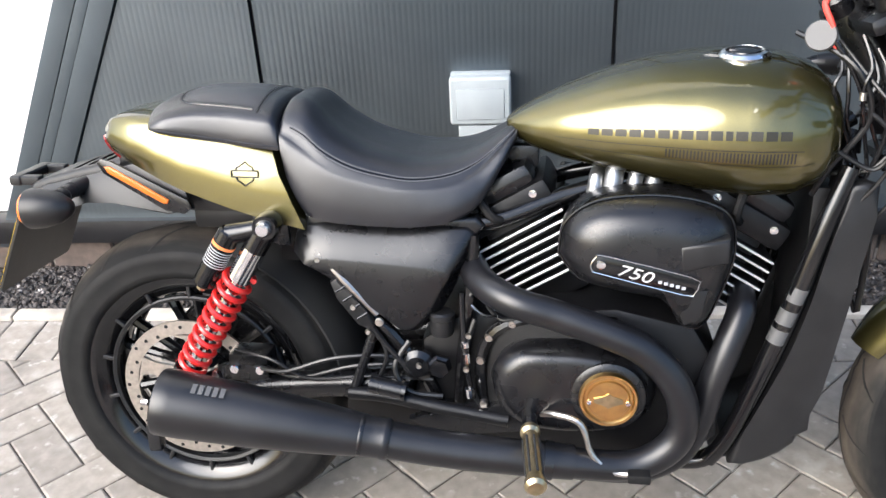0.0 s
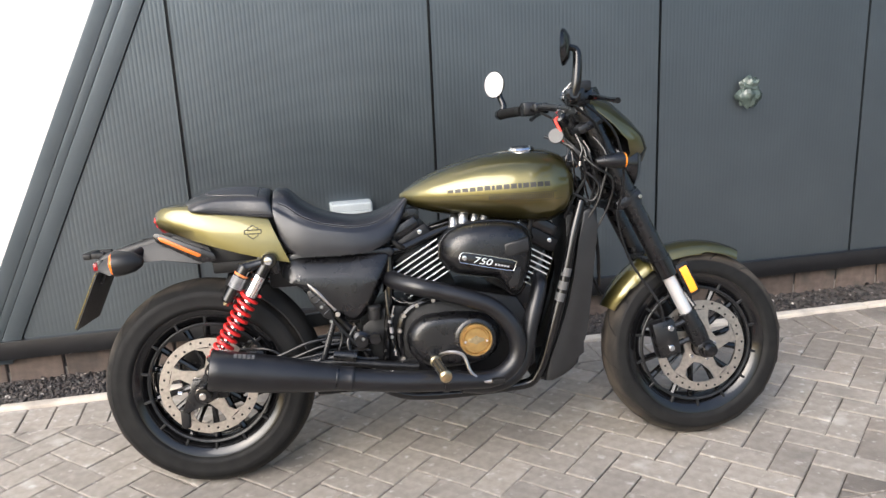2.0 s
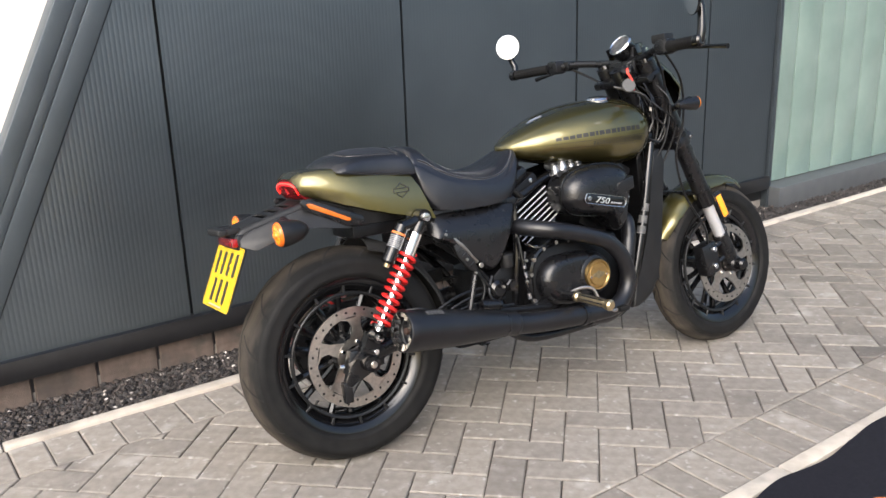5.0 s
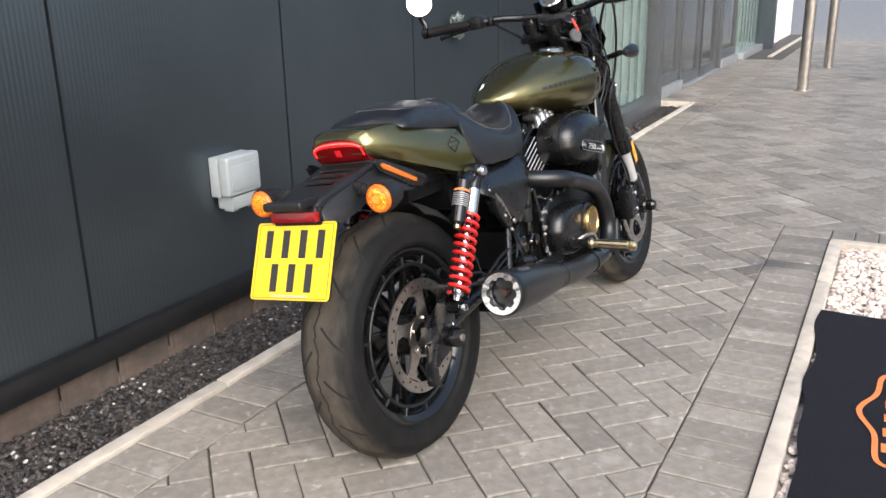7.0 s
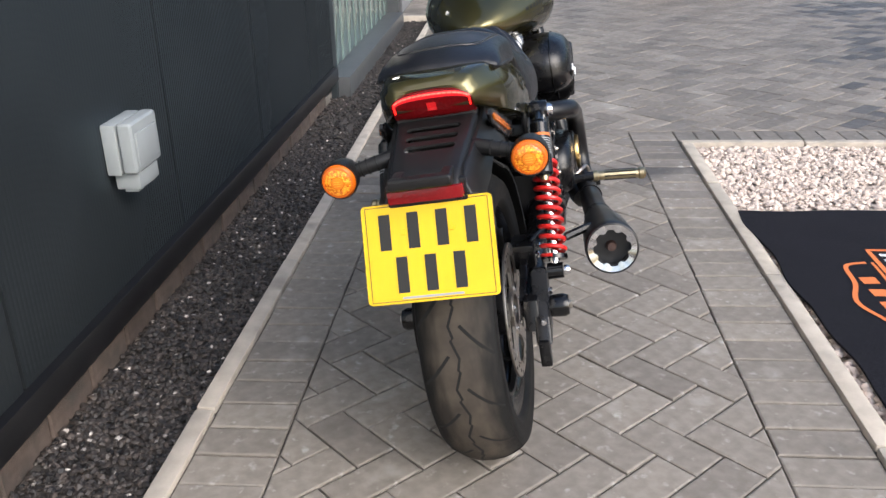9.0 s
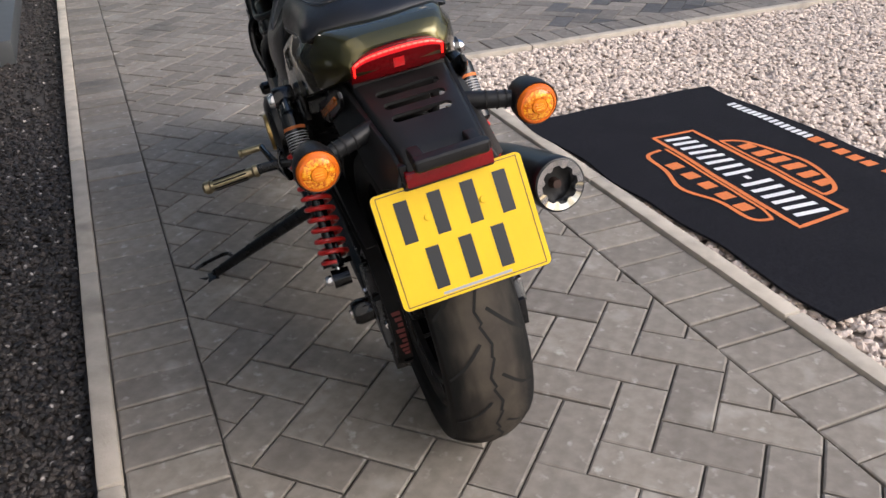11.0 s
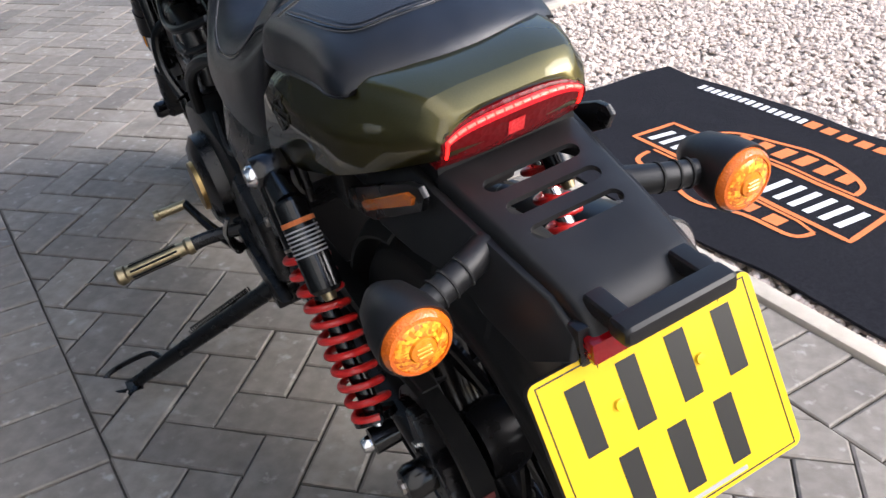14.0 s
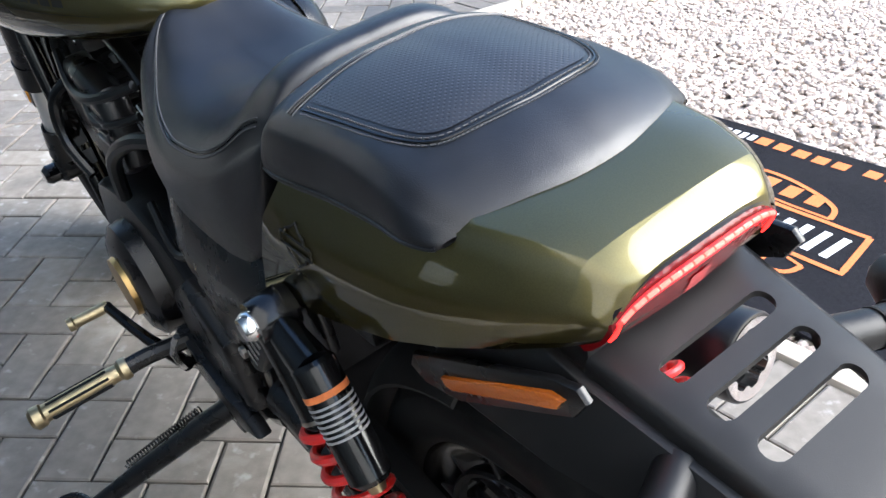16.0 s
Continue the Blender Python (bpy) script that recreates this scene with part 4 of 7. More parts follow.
for s in (-1, 1):     # shield outline on the cowl's side
    def em(px, pz):
        x, z = 0.165 + px * 0.86, 0.779 + pz * 0.86
        return Vector((x, s * cowl_side(x, z), z))

    def em_line(pts):
        out_pts = []
        for (ax, az), (bx, bz) in zip(pts, pts[1:]):
            out_pts += [em(ax + (bx - ax) * k / 4, az + (bz - az) * k / 4) for k in range(4)]
        return out_pts + [em(*pts[-1])]
    bms = [em_line([(-0.028, -0.006), (0.028, -0.006), (0.028, 0.007), (-0.028, 0.007), (-0.028, -0.006)]),
           em_line([(-0.018, 0.007), (-0.017, 0.013), (-0.008, 0.017), (0.0, 0.024), (0.008, 0.017), (0.017, 0.013), (0.018, 0.007)]),
           em_line([(-0.018, -0.006), (-0.016, -0.013), (-0.008, -0.018), (0.0, -0.024), (0.008, -0.018), (0.016, -0.013), (0.018, -0.006)])]
    for line in bms:
        part("emblem_line", tube([p + Vector((0, s * 0.0017, 0)) for p in line], 0.0012, 6, 1), DARK_INK, sub, "thin dark emblem outline")

# -- seats --
def seat_loft(rows, n=9):
    """Rounded seat sections: x, top z, bottom z, half width at the top edge, half width at the bottom, dish."""
    out_secs = []
    for x, zt, zb, wt, wb, dish, lean in rows:
        ring = [(wb, zb), (wb * 1.01, zb + (zt - zb) * 0.25), (wb * 0.5 + wt * 0.52, zb + (zt - zb) * 0.55), (wt * 1.02, zb + (zt - zb) * 0.80), (wt * 0.93, zb + (zt - zb) * 0.95), (wt * 0.75, zt), (wt * 0.5, zt - dish * 0.5), (wt * 0.22, zt - dish), (0.001, zt - dish)]
        r = half_ring(x, ring)
        for p in r:
            p.x += lean * (zt - p.z) / max(zt - zb, 1e-3)
        out_secs.append(r)
    return out_secs


def refined(sections, per_section=5, per_point=3):
    """The same skin, smoothed along and across."""
    cols = [smooth_path([sct[k] for sct in sections], per_section) for k in range(len(sections[0]))]
    return [smooth_path([c[i] for c in cols], per_point) for i in range(len(cols[0]))]


def seat_top(sections, x, y):
    """Height of a seat's upper skin over a place of the plan."""
    xs_mid = [sct[len(sct) // 2].x for sct in sections]
    i = max(0, min(len(sections) - 2, int(np.searchsorted(xs_mid, x)) - 1))
    t = max(0.0, min(1.0, (x - xs_mid[i]) / max(1e-6, xs_mid[i + 1] - xs_mid[i])))
    zs = []
    for k in (i, i + 1):
        up = sections[k][len(sections[k]) // 5:len(sections[k]) // 2 + 1]
        zs.append(float(np.interp(-abs(y), [p.y for p in up], [p.z for p in up])))
    return zs[0] + (zs[1] - zs[0]) * t


pill = seat_loft([(-0.014, 0.862, 0.850, 0.086, 0.101, -0.004, 0.0), (-0.006, 0.872, 0.847, 0.095, 0.108, -0.005, 0.0), (0.02, 0.884, 0.843, 0.104, 0.115, -0.008, 0.0), (0.07, 0.894, 0.836, 0.109, 0.118, -0.011, 0.0),
                  (0.14, 0.895, 0.827, 0.114, 0.123, -0.011, 0.0), (0.20, 0.891, 0.821, 0.118, 0.128, -0.009, 0.0), (0.230, 0.887, 0.818, 0.119, 0.129, -0.007, 0.004), (0.240, 0.878, 0.818, 0.116, 0.128, -0.005, 0.008)])
for sct in pill:
    for p in sct:
        p.x *= 0.905 if p.x > 0 else 1.0
for sct in pill:      # soften the shoulders
    n_p = len(sct)
    for k, (pull, drop) in {3: (1.0, 0.10), 4: (0.985, 0.10), 5: (1.0, 0.05)}.items():
        for q in (k, n_p - 1 - k):
            sct[q].y *= pull
            sct[q].z -= drop * (sct[8].z - sct[0].z)
for sct in pill:
    fall = max(0.0, min(1.0, (0.10 - sct[8].x) / 0.114))
    for p in sct:
        p.y *= 1 + 0.14 * fall
        p.x -= 0.030 * fall ** 2 * (1 - min(1.0, (p.y / 0.116) ** 2))
pill = refined(pill)
pillion = part("pillion_seat", loft(pill), LEATHER, bike, "black vinyl pillion pad with piping", angle=80)
rider_rows = [(0.221, 0.872, 0.800, 0.114, 0.131, -0.004, 0.008), (0.231, 0.889, 0.758, 0.119, 0.138, -0.006, 0.010), (0.264, 0.886, 0.712, 0.127, 0.148, -0.004, 0.006), (0.302, 0.853, 0.700, 0.140, 0.154, 0.003, 0.006), (0.352, 0.823, 0.696, 0.146, 0.156, 0.005, 0.004),
              (0.41, 0.805, 0.694, 0.146, 0.156, 0.005, 0.0), (0.46, 0.797, 0.694, 0.142, 0.154, 0.004, 0.0), (0.52, 0.802, 0.703, 0.126, 0.146, 0.003, 0.002), (0.565, 0.818, 0.730, 0.102, 0.128, 0.001, 0.002), (0.605, 0.840, 0.792, 0.070, 0.096, 0, 0.0), (0.624, 0.850, 0.828, 0.042, 0.060, 0, 0.0)]
ride = seat_loft(rider_rows)
for sct in ride:
    n_p = len(sct)
    for k, drop in ((3, 0.15), (4, 0.16), (5, 0.07)):
        for q in (k, n_p - 1 - k):
            sct[q].z -= drop * (sct[5].z - sct[0].z)
ride = refined(ride, 5, 3)
rider = part("rider_seat", loft(ride), LEATHER, bike, "black stitched vinyl rider saddle", angle=80)
seat_base = [(0.250, 0.668), (0.262, 0.705), (0.56, 0.705), (0.575, 0.690), (0.555, 0.664), (0.30, 0.655)]
part("seat_base", prism(seat_base, -0.128, 0.128, 0.008, 3), BLACK_SATIN, bike)


def seam(sections, v, i0, i1, lift, flip, radius):
    """A raised seam along a seat at ring place v, on one side."""
    n_r = len(sections[0]) - 1
    pts = []
    for sct in sections[i0:i1]:
        w = v if not flip else n_r - v
        k = min(int(w), n_r - 1)
        p = sct[k].lerp(sct[k + 1], w - k)
        mid = Vector((p.x, 0, p.z - 0.06))
        pts.append(p + (p - mid).normalized() * lift)
    return tube(pts, radius, 6, 1)


for flip in (False, True):
    part("saddle_seam", seam(ride, 11.4, 7, 49, 0.0000, flip, 0.0011), BLACK_GLOSS, rider)
    for v in (10.95, 11.85):
        part("stitching", seam(ride, v, 7, 49, 0.0006, flip, 0.0008), THREAD, rider, "grey stitching")
    part("piping", seam(pill, 1.2, 3, 36, 0.0002, flip, 0.0018), LEATHER, pillion)


def over_pad(plan, lift):
    return [Vector((x, y, seat_top(pill, x, y) + lift)) for x, y in plan]


def pad_curve(off):
    """U-shaped seam round the rear of the pillion pad."""
    pts = smooth_path([(0.174, 0.103 - off, 0), (0.13, 0.099 - off, 0), (0.07, 0.091 - off, 0), (0.036 + off * 0.7, 0.074 - off * 0.6, 0), (0.024 + off, 0.038, 0), (0.021 + off, 0.0, 0),
                       (0.024 + off, -0.038, 0), (0.036 + off * 0.7, -0.074 + off * 0.6, 0), (0.07, -0.091 + off, 0), (0.13, -0.099 + off, 0), (0.174, -0.103 + off, 0)], 6)
    return [(p.x, p.y) for p in pts]


part("pad_seam", tube(over_pad(pad_curve(0.0), 0.0), 0.0012, 6, 1), BLACK_GLOSS, pillion)
for off in (-0.0035, 0.0035):
    stitches = []
    path = over_pad(pad_curve(off), 0.0004)
    run, k = 0.0, 0
    for a, c in zip(path, path[1:]):
        n_s = max(1, round((c - a).length / 0.0042))
        for q in range(n_s):
            stitches.append(tube([a.lerp(c, (q + 0.15) / n_s), a.lerp(c, (q + 0.8) / n_s)], 0.0006, 5, 1))
    tagged(part("stitching", join(*stitches), THREAD, pillion), "short grey stitches in a row", kind="stuff")
# perforated centre inside the seam
inner = pad_curve(0.008)
half = len(inner) // 2
rows_p = []
for k in range(half):
    (xa, ya), (_, yb) = inner[k], inner[len(inner) - 1 - k]
    rows_p.append(over_pad([(xa, ya + (yb - ya) * j / 24) for j in range(25)], 0.0005))
part("perforated_panel", loft(rows_p, ring=False), PERFORATED, pillion, "perforated centre of the pillion pad", angle=80)
for dx, r_s, m_s in ((0.0, 0.0016, BLACK_GLOSS), (-0.0045, 0.0007, THREAD), (0.0045, 0.0007, THREAD)):
    part("cross_seam", tube(over_pad([(0.184 + dx, y) for y in np.linspace(-0.110, 0.110, 30)], 0.0003), r_s, 6, 1), m_s, pillion)

# -- fuel tank --
TANK = [  # x, top z, bottom z, half width, z of the widest part
    (0.603, 0.852, 0.836, 0.018, 0.846), (0.618, 0.864, 0.822, 0.045, 0.845), (0.65, 0.884, 0.806, 0.075, 0.845), (0.70, 0.908, 0.791, 0.108, 0.847), (0.77, 0.935, 0.777, 0.141, 0.849),
    (0.85, 0.957, 0.761, 0.168, 0.851), (0.93, 0.968, 0.746, 0.187, 0.852), (1.00, 0.970, 0.737, 0.194, 0.853), (1.06, 0.964, 0.739, 0.188, 0.853), (1.10, 0.949, 0.756, 0.170, 0.855), (1.125, 0.925, 0.783, 0.138, 0.856), (1.137, 0.895, 0.82, 0.09, 0.857)]
TX = [t[0] for t in TANK]


def tank_at(x):
    return [float(np.interp(x, TX, [t[k] for t in TANK])) for k in range(1, 5)]


def tank_point(x, ang):
    """Surface point; ang from -90 (underneath) over 0 (widest) to 90 (top), on the right-hand side."""
    zt, zb, w, zm = tank_at(x)
    c, s = math.cos(ang), math.sin(ang)
    e = 0.82 if s >= 0 else 0.72
    y = w * max(c, 0.0) ** e
    z = zm + (zt - zm) * abs(s) ** 0.95 if s >= 0 else zm - (zm - zb) * abs(s) ** 0.85
    return Vector((x, -y, z))


xs = smooth_path([(t[0], 0, 0) for t in TANK], 3)
secs = []
for p in xs:
    half = [tank_point(p.x, radians(-90 + 180 * k / 20)) for k in range(21)]
    secs.append(half + [Vector((q.x, -q.y, q.z)) for q in reversed(half[1:-1])])
tank = part("fuel_tank", loft(secs), PAINT, bike, "teardrop olive gold fuel tank", angle=60)


def tank_decal(x0, x1, a0, a1, n=8, s=1, lift=0.0007):
    bm = bmesh.new()
    rows = []
    for k in range(n + 1):
        x = x0 + (x1 - x0) * k / n
        row = []
        for j in range(3):
            p = tank_point(x, radians(a0 + (a1 - a0) * j / 2))
            nrm = Vector((0, p.y, (p.z - 0.84) * 0.8)).normalized()
            q = p + nrm * lift
            row.append(bm.verts.new((q.x, q.y * s, q.z)))
        rows.append(row)
    for a, b in zip(rows, rows[1:]):
        for j in range(2):
            bm.faces.new((a[j], a[j + 1], b[j + 1], b[j]))
    return bm


for s in (1, -1):
    x = 0.742
    widths = [1, 1, 1, 1, 1, 1, 0.5, 1, 1, 1, 0.6, 1, 1, 1, 1]
    for wdt in widths:
        part("name_bar", tank_decal(x, x + 0.0170 * wdt, 1.5, 8, 2, s), DARK_INK, tank)
        x += 0.0170 * wdt + 0.0042
    bars = []
    x = 0.86
    while x < 1.05:
        bars.append(tank_decal(x, x + 0.0026, -13, -5.5, 1, s))
        x += 0.0052
    tagged(part("hatch_stripes", join(*bars), DARK_INK, tank), "fine dark hatch stripes below the name bars", kind="stuff")
    part("pinstripe", tank_decal(0.69, 1.06, -4.6, -4.0, 24, s), DARK_INK, tank)
    part("pinstripe", tank_decal(0.72, 1.08, -15.4, -14.8, 24, s), DARK_INK, tank)
cap_c = Vector((0.985, -0.058, 0.962))
cap = part("fuel_cap", lathe([(0, -0.01), (0.040, -0.01), (0.041, 0.006), (0.036, 0.011), (0.030, 0.012), (0.028, 0.008), (0, 0.008)], cap_c, (-0.05, -0.12, 1), 36), CHROME, bike, "round chrome fuel cap")
part("cap_insert", lathe([(0, 0.0085), (0.027, 0.0085), (0.025, 0.013), (0.012, 0.0145), (0, 0.0145)], cap_c, (-0.05, -0.12, 1), 28), BLACK_GLOSS, cap)
part("tank_lug", box((0.605, -0.03, 0.77), (0.66, 0.03, 0.808), 0.006), BLACK_SATIN, bike)

# -- engine --
part("crankcase", prism([(0.56, 0.34), (0.60, 0.29), (0.72, 0.265), (0.92, 0.27), (0.98, 0.32), (0.985, 0.44), (0.93, 0.53), (0.80, 0.56), (0.66, 0.545), (0.58, 0.50)], -0.155, 0.155, 0.014), ENGINE_BLACK, bike)
part("gearbox", prism([(0.44, 0.36), (0.50, 0.31), (0.60, 0.30), (0.62, 0.52), (0.54, 0.53), (0.46, 0.47)], -0.12, 0.13, 0.012), ENGINE_BLACK, bike)


def cylinder(cx, cz, lean):
    """One finned cylinder with its head and rocker cover; lean in degrees, back positive."""
    m = Matrix.Translation((cx, 0, cz)) @ Matrix.Rotation(radians(-lean), 4, "Y")
    cyl = part("cylinder", box((-0.062, -0.070, -0.11), (0.062, 0.070, 0.075), 0.012, m), ENGINE_BLACK, bike, "black finned engine cylinder with bright fin edges")
    for k in range(7):
        z = -0.056 + k * 0.0168
        w = 0.098 - 0.003 * abs(k - 3)
        part("fin", box((-w, -0.098, z - 0.0022), (w, 0.098, z + 0.0022), 0.0016, m, 1), ENGINE_BLACK, cyl)
        for s in (-1, 1):
            part("fin_edge", box((-w + 0.002, s * 0.0992 - 0.0012, z - 0.0021), (w - 0.002, s * 0.0992 + 0.0012, z + 0.0021), 0.0008, m, 1), ALLOY, cyl)
    part("head", box((-0.085, -0.092, 0.060), (0.085, 0.092, 0.108), 0.014, m), ENGINE_BLACK, cyl)
    part("rocker_cover", box((-0.070, -0.086, 0.104), (0.070, 0.086, 0.145), 0.018, m), BLACK_SATIN, cyl)
    for s in (-1, 1):
        for dx in (-0.055, 0.055):
            part("bolt", lathe([(0, 0), (0.008, 0), (0.007, 0.006), (0, 0.007)], m @ Vector((dx, s * 0.088, 0.092)), (0, s, 0), 10), CHROME, cyl)
        part("plug_cap", tube([m @ Vector((0.0, s * 0.088, 0.075)), m @ Vector((-0.02, s * 0.115, 0.09)), m @ Vector((-0.03, s * 0.10, 0.14))], 0.008, 8, 4), RUBBER, cyl)
    return cyl


cylinder(0.652, 0.632, 30)
cylinder(0.958, 0.632, -30)
for k, (x, z) in enumerate(((0.755, 0.765), (0.785, 0.775), (0.82, 0.77), (0.85, 0.762))):
    part("throttle_body", tube([(x, -0.09, z - 0.03), (x + 0.004, -0.085, z), (x + 0.01, -0.04, z + 0.006)], 0.013 + 0.003 * (k % 2), 12, 3), CAST, bike, "bright throttle body fittings")

# air cleaner on the right-hand side
AIR = [(0.700, 0.665), (0.706, 0.712), (0.735, 0.744), (0.785, 0.762), (0.868, 0.766), (0.940, 0.752), (0.972, 0.722), (0.976, 0.66), (0.955, 0.585), (0.935, 0.545), (0.905, 0.545), (0.872, 0.590), (0.80, 0.605), (0.735, 0.622)]


def domed(outline, rows, middle, rounded=4):
    """A cover with soft shoulders: the outline drawn in towards its middle from level to level, (y, scale)."""
    pts = smooth_path([(x, 0, z) for x, z in outline + outline[:1]], rounded)[:-1]
    lev = smooth_path([(y, k, 0) for y, k in rows], 3)
    return loft([[Vector((middle[0] + (p.x - middle[0]) * q.y, q.x, middle[1] + (p.z - middle[1]) * q.y)) for p in pts] for q in lev])


air = part("air_cleaner", domed(AIR, [(-0.10, 0.97), (-0.15, 1.0), (-0.176, 0.98), (-0.196, 0.925), (-0.211, 0.835), (-0.2215, 0.71), (-0.229, 0.52), (-0.232, 0.2)], (0.845, 0.670)), BLACK_SATIN, bike, "satin black air cleaner cover", angle=70)
part("cover_lip", tube([Vector((0.845 + (p.x - 0.845) * 0.994, -0.178, 0.670 + (p.z - 0.670) * 0.994)) for p in smooth_path([(x, 0, z) for x, z in AIR + AIR[:1]], 4)], 0.0022, 6, 1), BLACK_GLOSS, air)
part("scoop", prism([(0.885, 0.70), (0.96, 0.715), (0.962, 0.675), (0.89, 0.655)], -0.200, -0.2325, 0.007, 3), BLACK_PLASTIC, air)
part("scoop", prism([(0.875, 0.625), (0.935, 0.628), (0.925, 0.575), (0.90, 0.565)], -0.19, -0.226, 0.006), BLACK_PLASTIC, air)
BADGE = [(0.752, 0.668), (0.760, 0.681), (0.778, 0.682), (0.905, 0.652), (0.918, 0.640), (0.912, 0.625), (0.895, 0.622), (0.770, 0.652), (0.755, 0.657)]
part("badge_plate", prism(BADGE, -0.204, -0.2335, 0.002), BLACK_GLOSS, air)
loop = [Vector((x, -0.2338, z)) for x, z in BADGE]
part("badge_rim", tube(loop + [loop[0]], 0.0011, 6, 2), CHROME, air)
part("badge_screw", lathe([(0, 0), (0.008, 0), (0.007, 0.004), (0, 0.005)], (0.768, -0.2335, 0.668), (0, -1, 0), 14), CHROME, air)


def lettering(text, m, size, mat, parent, name="lettering", depth=0.0006):
    cu = bpy.data.curves.new(name, "FONT")
    cu.body, cu.size, cu.extrude = text, size, depth
    cu.align_x, cu.align_y = "CENTER", "CENTER"
    tmp = new("tmp_text", cu)
    dg = bpy.context.evaluated_depsgraph_get()
    me = bpy.data.meshes.new_from_object(tmp.evaluated_get(dg))
    bpy.data.objects.remove(tmp)
    me.materials.clear()
    me.materials.append(mat)
    me.transform(m)
    ob = new(name, me)
    ob.parent = parent
    return ob


# text plane: x along the badge, up, facing -y
TEXT_M = Matrix.Translation((0.822, -0.2348, 0.6535)) @ Matrix.Rotation(radians(13.5), 4, "Y") @ Matrix.Rotation(radians(90), 4, "X") @ Matrix(((1.25, 0.30, 0, 0), (0, 0.9, 0, 0), (0, 0, 1, 0), (0, 0, 0, 1)))
lettering("750", TEXT_M, 0.030, ALLOY, air)
for k in range(5):
    part("badge_bar", box((0.856 + 0.009 * k, -0.2345, 0.6395 - 0.0022 * k), (0.862 + 0.009 * k, -0.2335, 0.6445 - 0.0022 * k)), GREY_INK, air)

# clutch cover with a gold cap
COVER = [(0.592, 0.430), (0.605, 0.465), (0.640, 0.492), (0.70, 0.498), (0.765, 0.496), (0.835, 0.478), (0.868, 0.425), (0.850, 0.372), (0.79, 0.345), (0.70, 0.338), (0.635, 0.352), (0.602, 0.388)]
cover = part("clutch_cover", domed(COVER, [(-0.14, 1.03), (-0.168, 1.02), (-0.186, 0.98), (-0.199, 0.90), (-0.2055, 0.78), (-0.2075, 0.55), (-0.208, 0.2)], (0.735, 0.42)), BLACK_SATIN, bike, "satin black clutch cover", angle=70)
DC = Vector((0.790, -0.205, 0.421))
part("derby_boss", lathe([(0.064, -0.01), (0.062, 0.004), (0.055, 0.008), (0.05, 0.008)], DC, (0, -1, 0), 40), BLACK_SATIN, cover)
part("derby_cap", lathe([(0, 0.016), (0.034, 0.016), (0.036, 0.0125), (0.040, 0.0125), (0.043, 0.017), (0.0475, 0.017), (0.0495, 0.012), (0.0495, 0.0)], DC, (0, -1, 0), 48), GOLD, cover, "gold round cap with a raised emblem")
emb = prism([(DC.x - 0.024, DC.z + 0.004), (DC.x - 0.008, DC.z + 0.008), (DC.x, DC.z + 0.014), (DC.x + 0.008, DC.z + 0.008), (DC.x + 0.024, DC.z + 0.004), (DC.x + 0.024, DC.z - 0.004), (DC.x + 0.008, DC.z - 0.008), (DC.x, DC.z - 0.014), (DC.x - 0.008, DC.z - 0.008), (DC.x - 0.024, DC.z - 0.004)], DC.y - 0.0155, DC.y - 0.0185, 0.0008)
part("emblem", emb, BRASS, cover)
for s in (-1, 1):
    part("cap_screw", lathe([(0, 0), (0.004, 0), (0.004, 0.003), (0, 0.003)], DC + Vector((s * 0.032, -0.0155, -0.004)), (0, -1, 0), 10), CHROME, cover)
for x, z in ((0.585, 0.50), (0.625, 0.528), (0.675, 0.54), (0.725, 0.54), (0.775, 0.535), (0.57, 0.455), (0.575, 0.37), (0.60, 0.335)):
    part("case_bolt", lathe([(0, 0), (0.008, 0), (0.008, 0.012), (0.006, 0.016), (0, 0.016)], (x, -0.153, z), (0, -1, 0), 12), STEEL, bike)
part("case_flange", tube([(0.575, -0.15, 0.36), (0.57, -0.155, 0.45), (0.60, -0.158, 0.515), (0.68, -0.158, 0.542), (0.80, -0.158, 0.535)], 0.011, 8, 5), BLACK_GLOSS, bike)
# left-hand covers
part("stator_cover", lathe([(0.098, 0.0), (0.094, 0.03), (0.075, 0.042), (0.05, 0.045), (0, 0.045)], (0.79, 0.15, 0.42), (0, 1, 0), 40), BLACK_SATIN, bike)
part("stator_cap", lathe([(0.050, 0), (0.048, 0.008), (0, 0.010)], (0.79, 0.195, 0.42), (0, 1, 0), 32), GOLD, bike)
part("pulley_cover", prism([(0.46, 0.36), (0.52, 0.31), (0.64, 0.33), (0.66, 0.46), (0.58, 0.52), (0.48, 0.47)], 0.12, 0.165, 0.014, 3), BLACK_SATIN, bike)
part("left_intake_cover", prism([(0.73, 0.62), (0.76, 0.73), (0.90, 0.74), (0.95, 0.66), (0.90, 0.59), (0.80, 0.58)], 0.09, 0.136, 0.018, 3, 2), BLACK_SATIN, bike)
# left-hand engine fittings
part("head_bracket", box((0.896, 0.088, 0.715), (0.934, 0.118, 0.731), 0.003), CAST, bike)
part("sensor_bolt", lathe([(0, 0), (0.011, 0), (0.011, 0.010), (0.008, 0.016), (0, 0.016)], (0.834, 0.098, 0.706), (0.2, 0.4, 1), 12), CAST, bike)
part("sensor_bolt", lathe([(0, 0), (0.008, 0), (0.008, 0.012), (0, 0.012)], (0.802, 0.076, 0.744), (0.1, 0.3, 1), 10), CAST, bike)
for k in range(3):
    part("cover_rib", box((0.755, 0.136, 0.682 - 0.017 * k), (0.812, 0.141, 0.688 - 0.017 * k), 0.001), CAST, bike)
part("plug_lead", tube([(0.700, 0.095, 0.742), (0.760, 0.135, 0.722), (0.850, 0.140, 0.712), (0.930, 0.125, 0.742)], 0.0075, 8, 5), CABLE, bike)
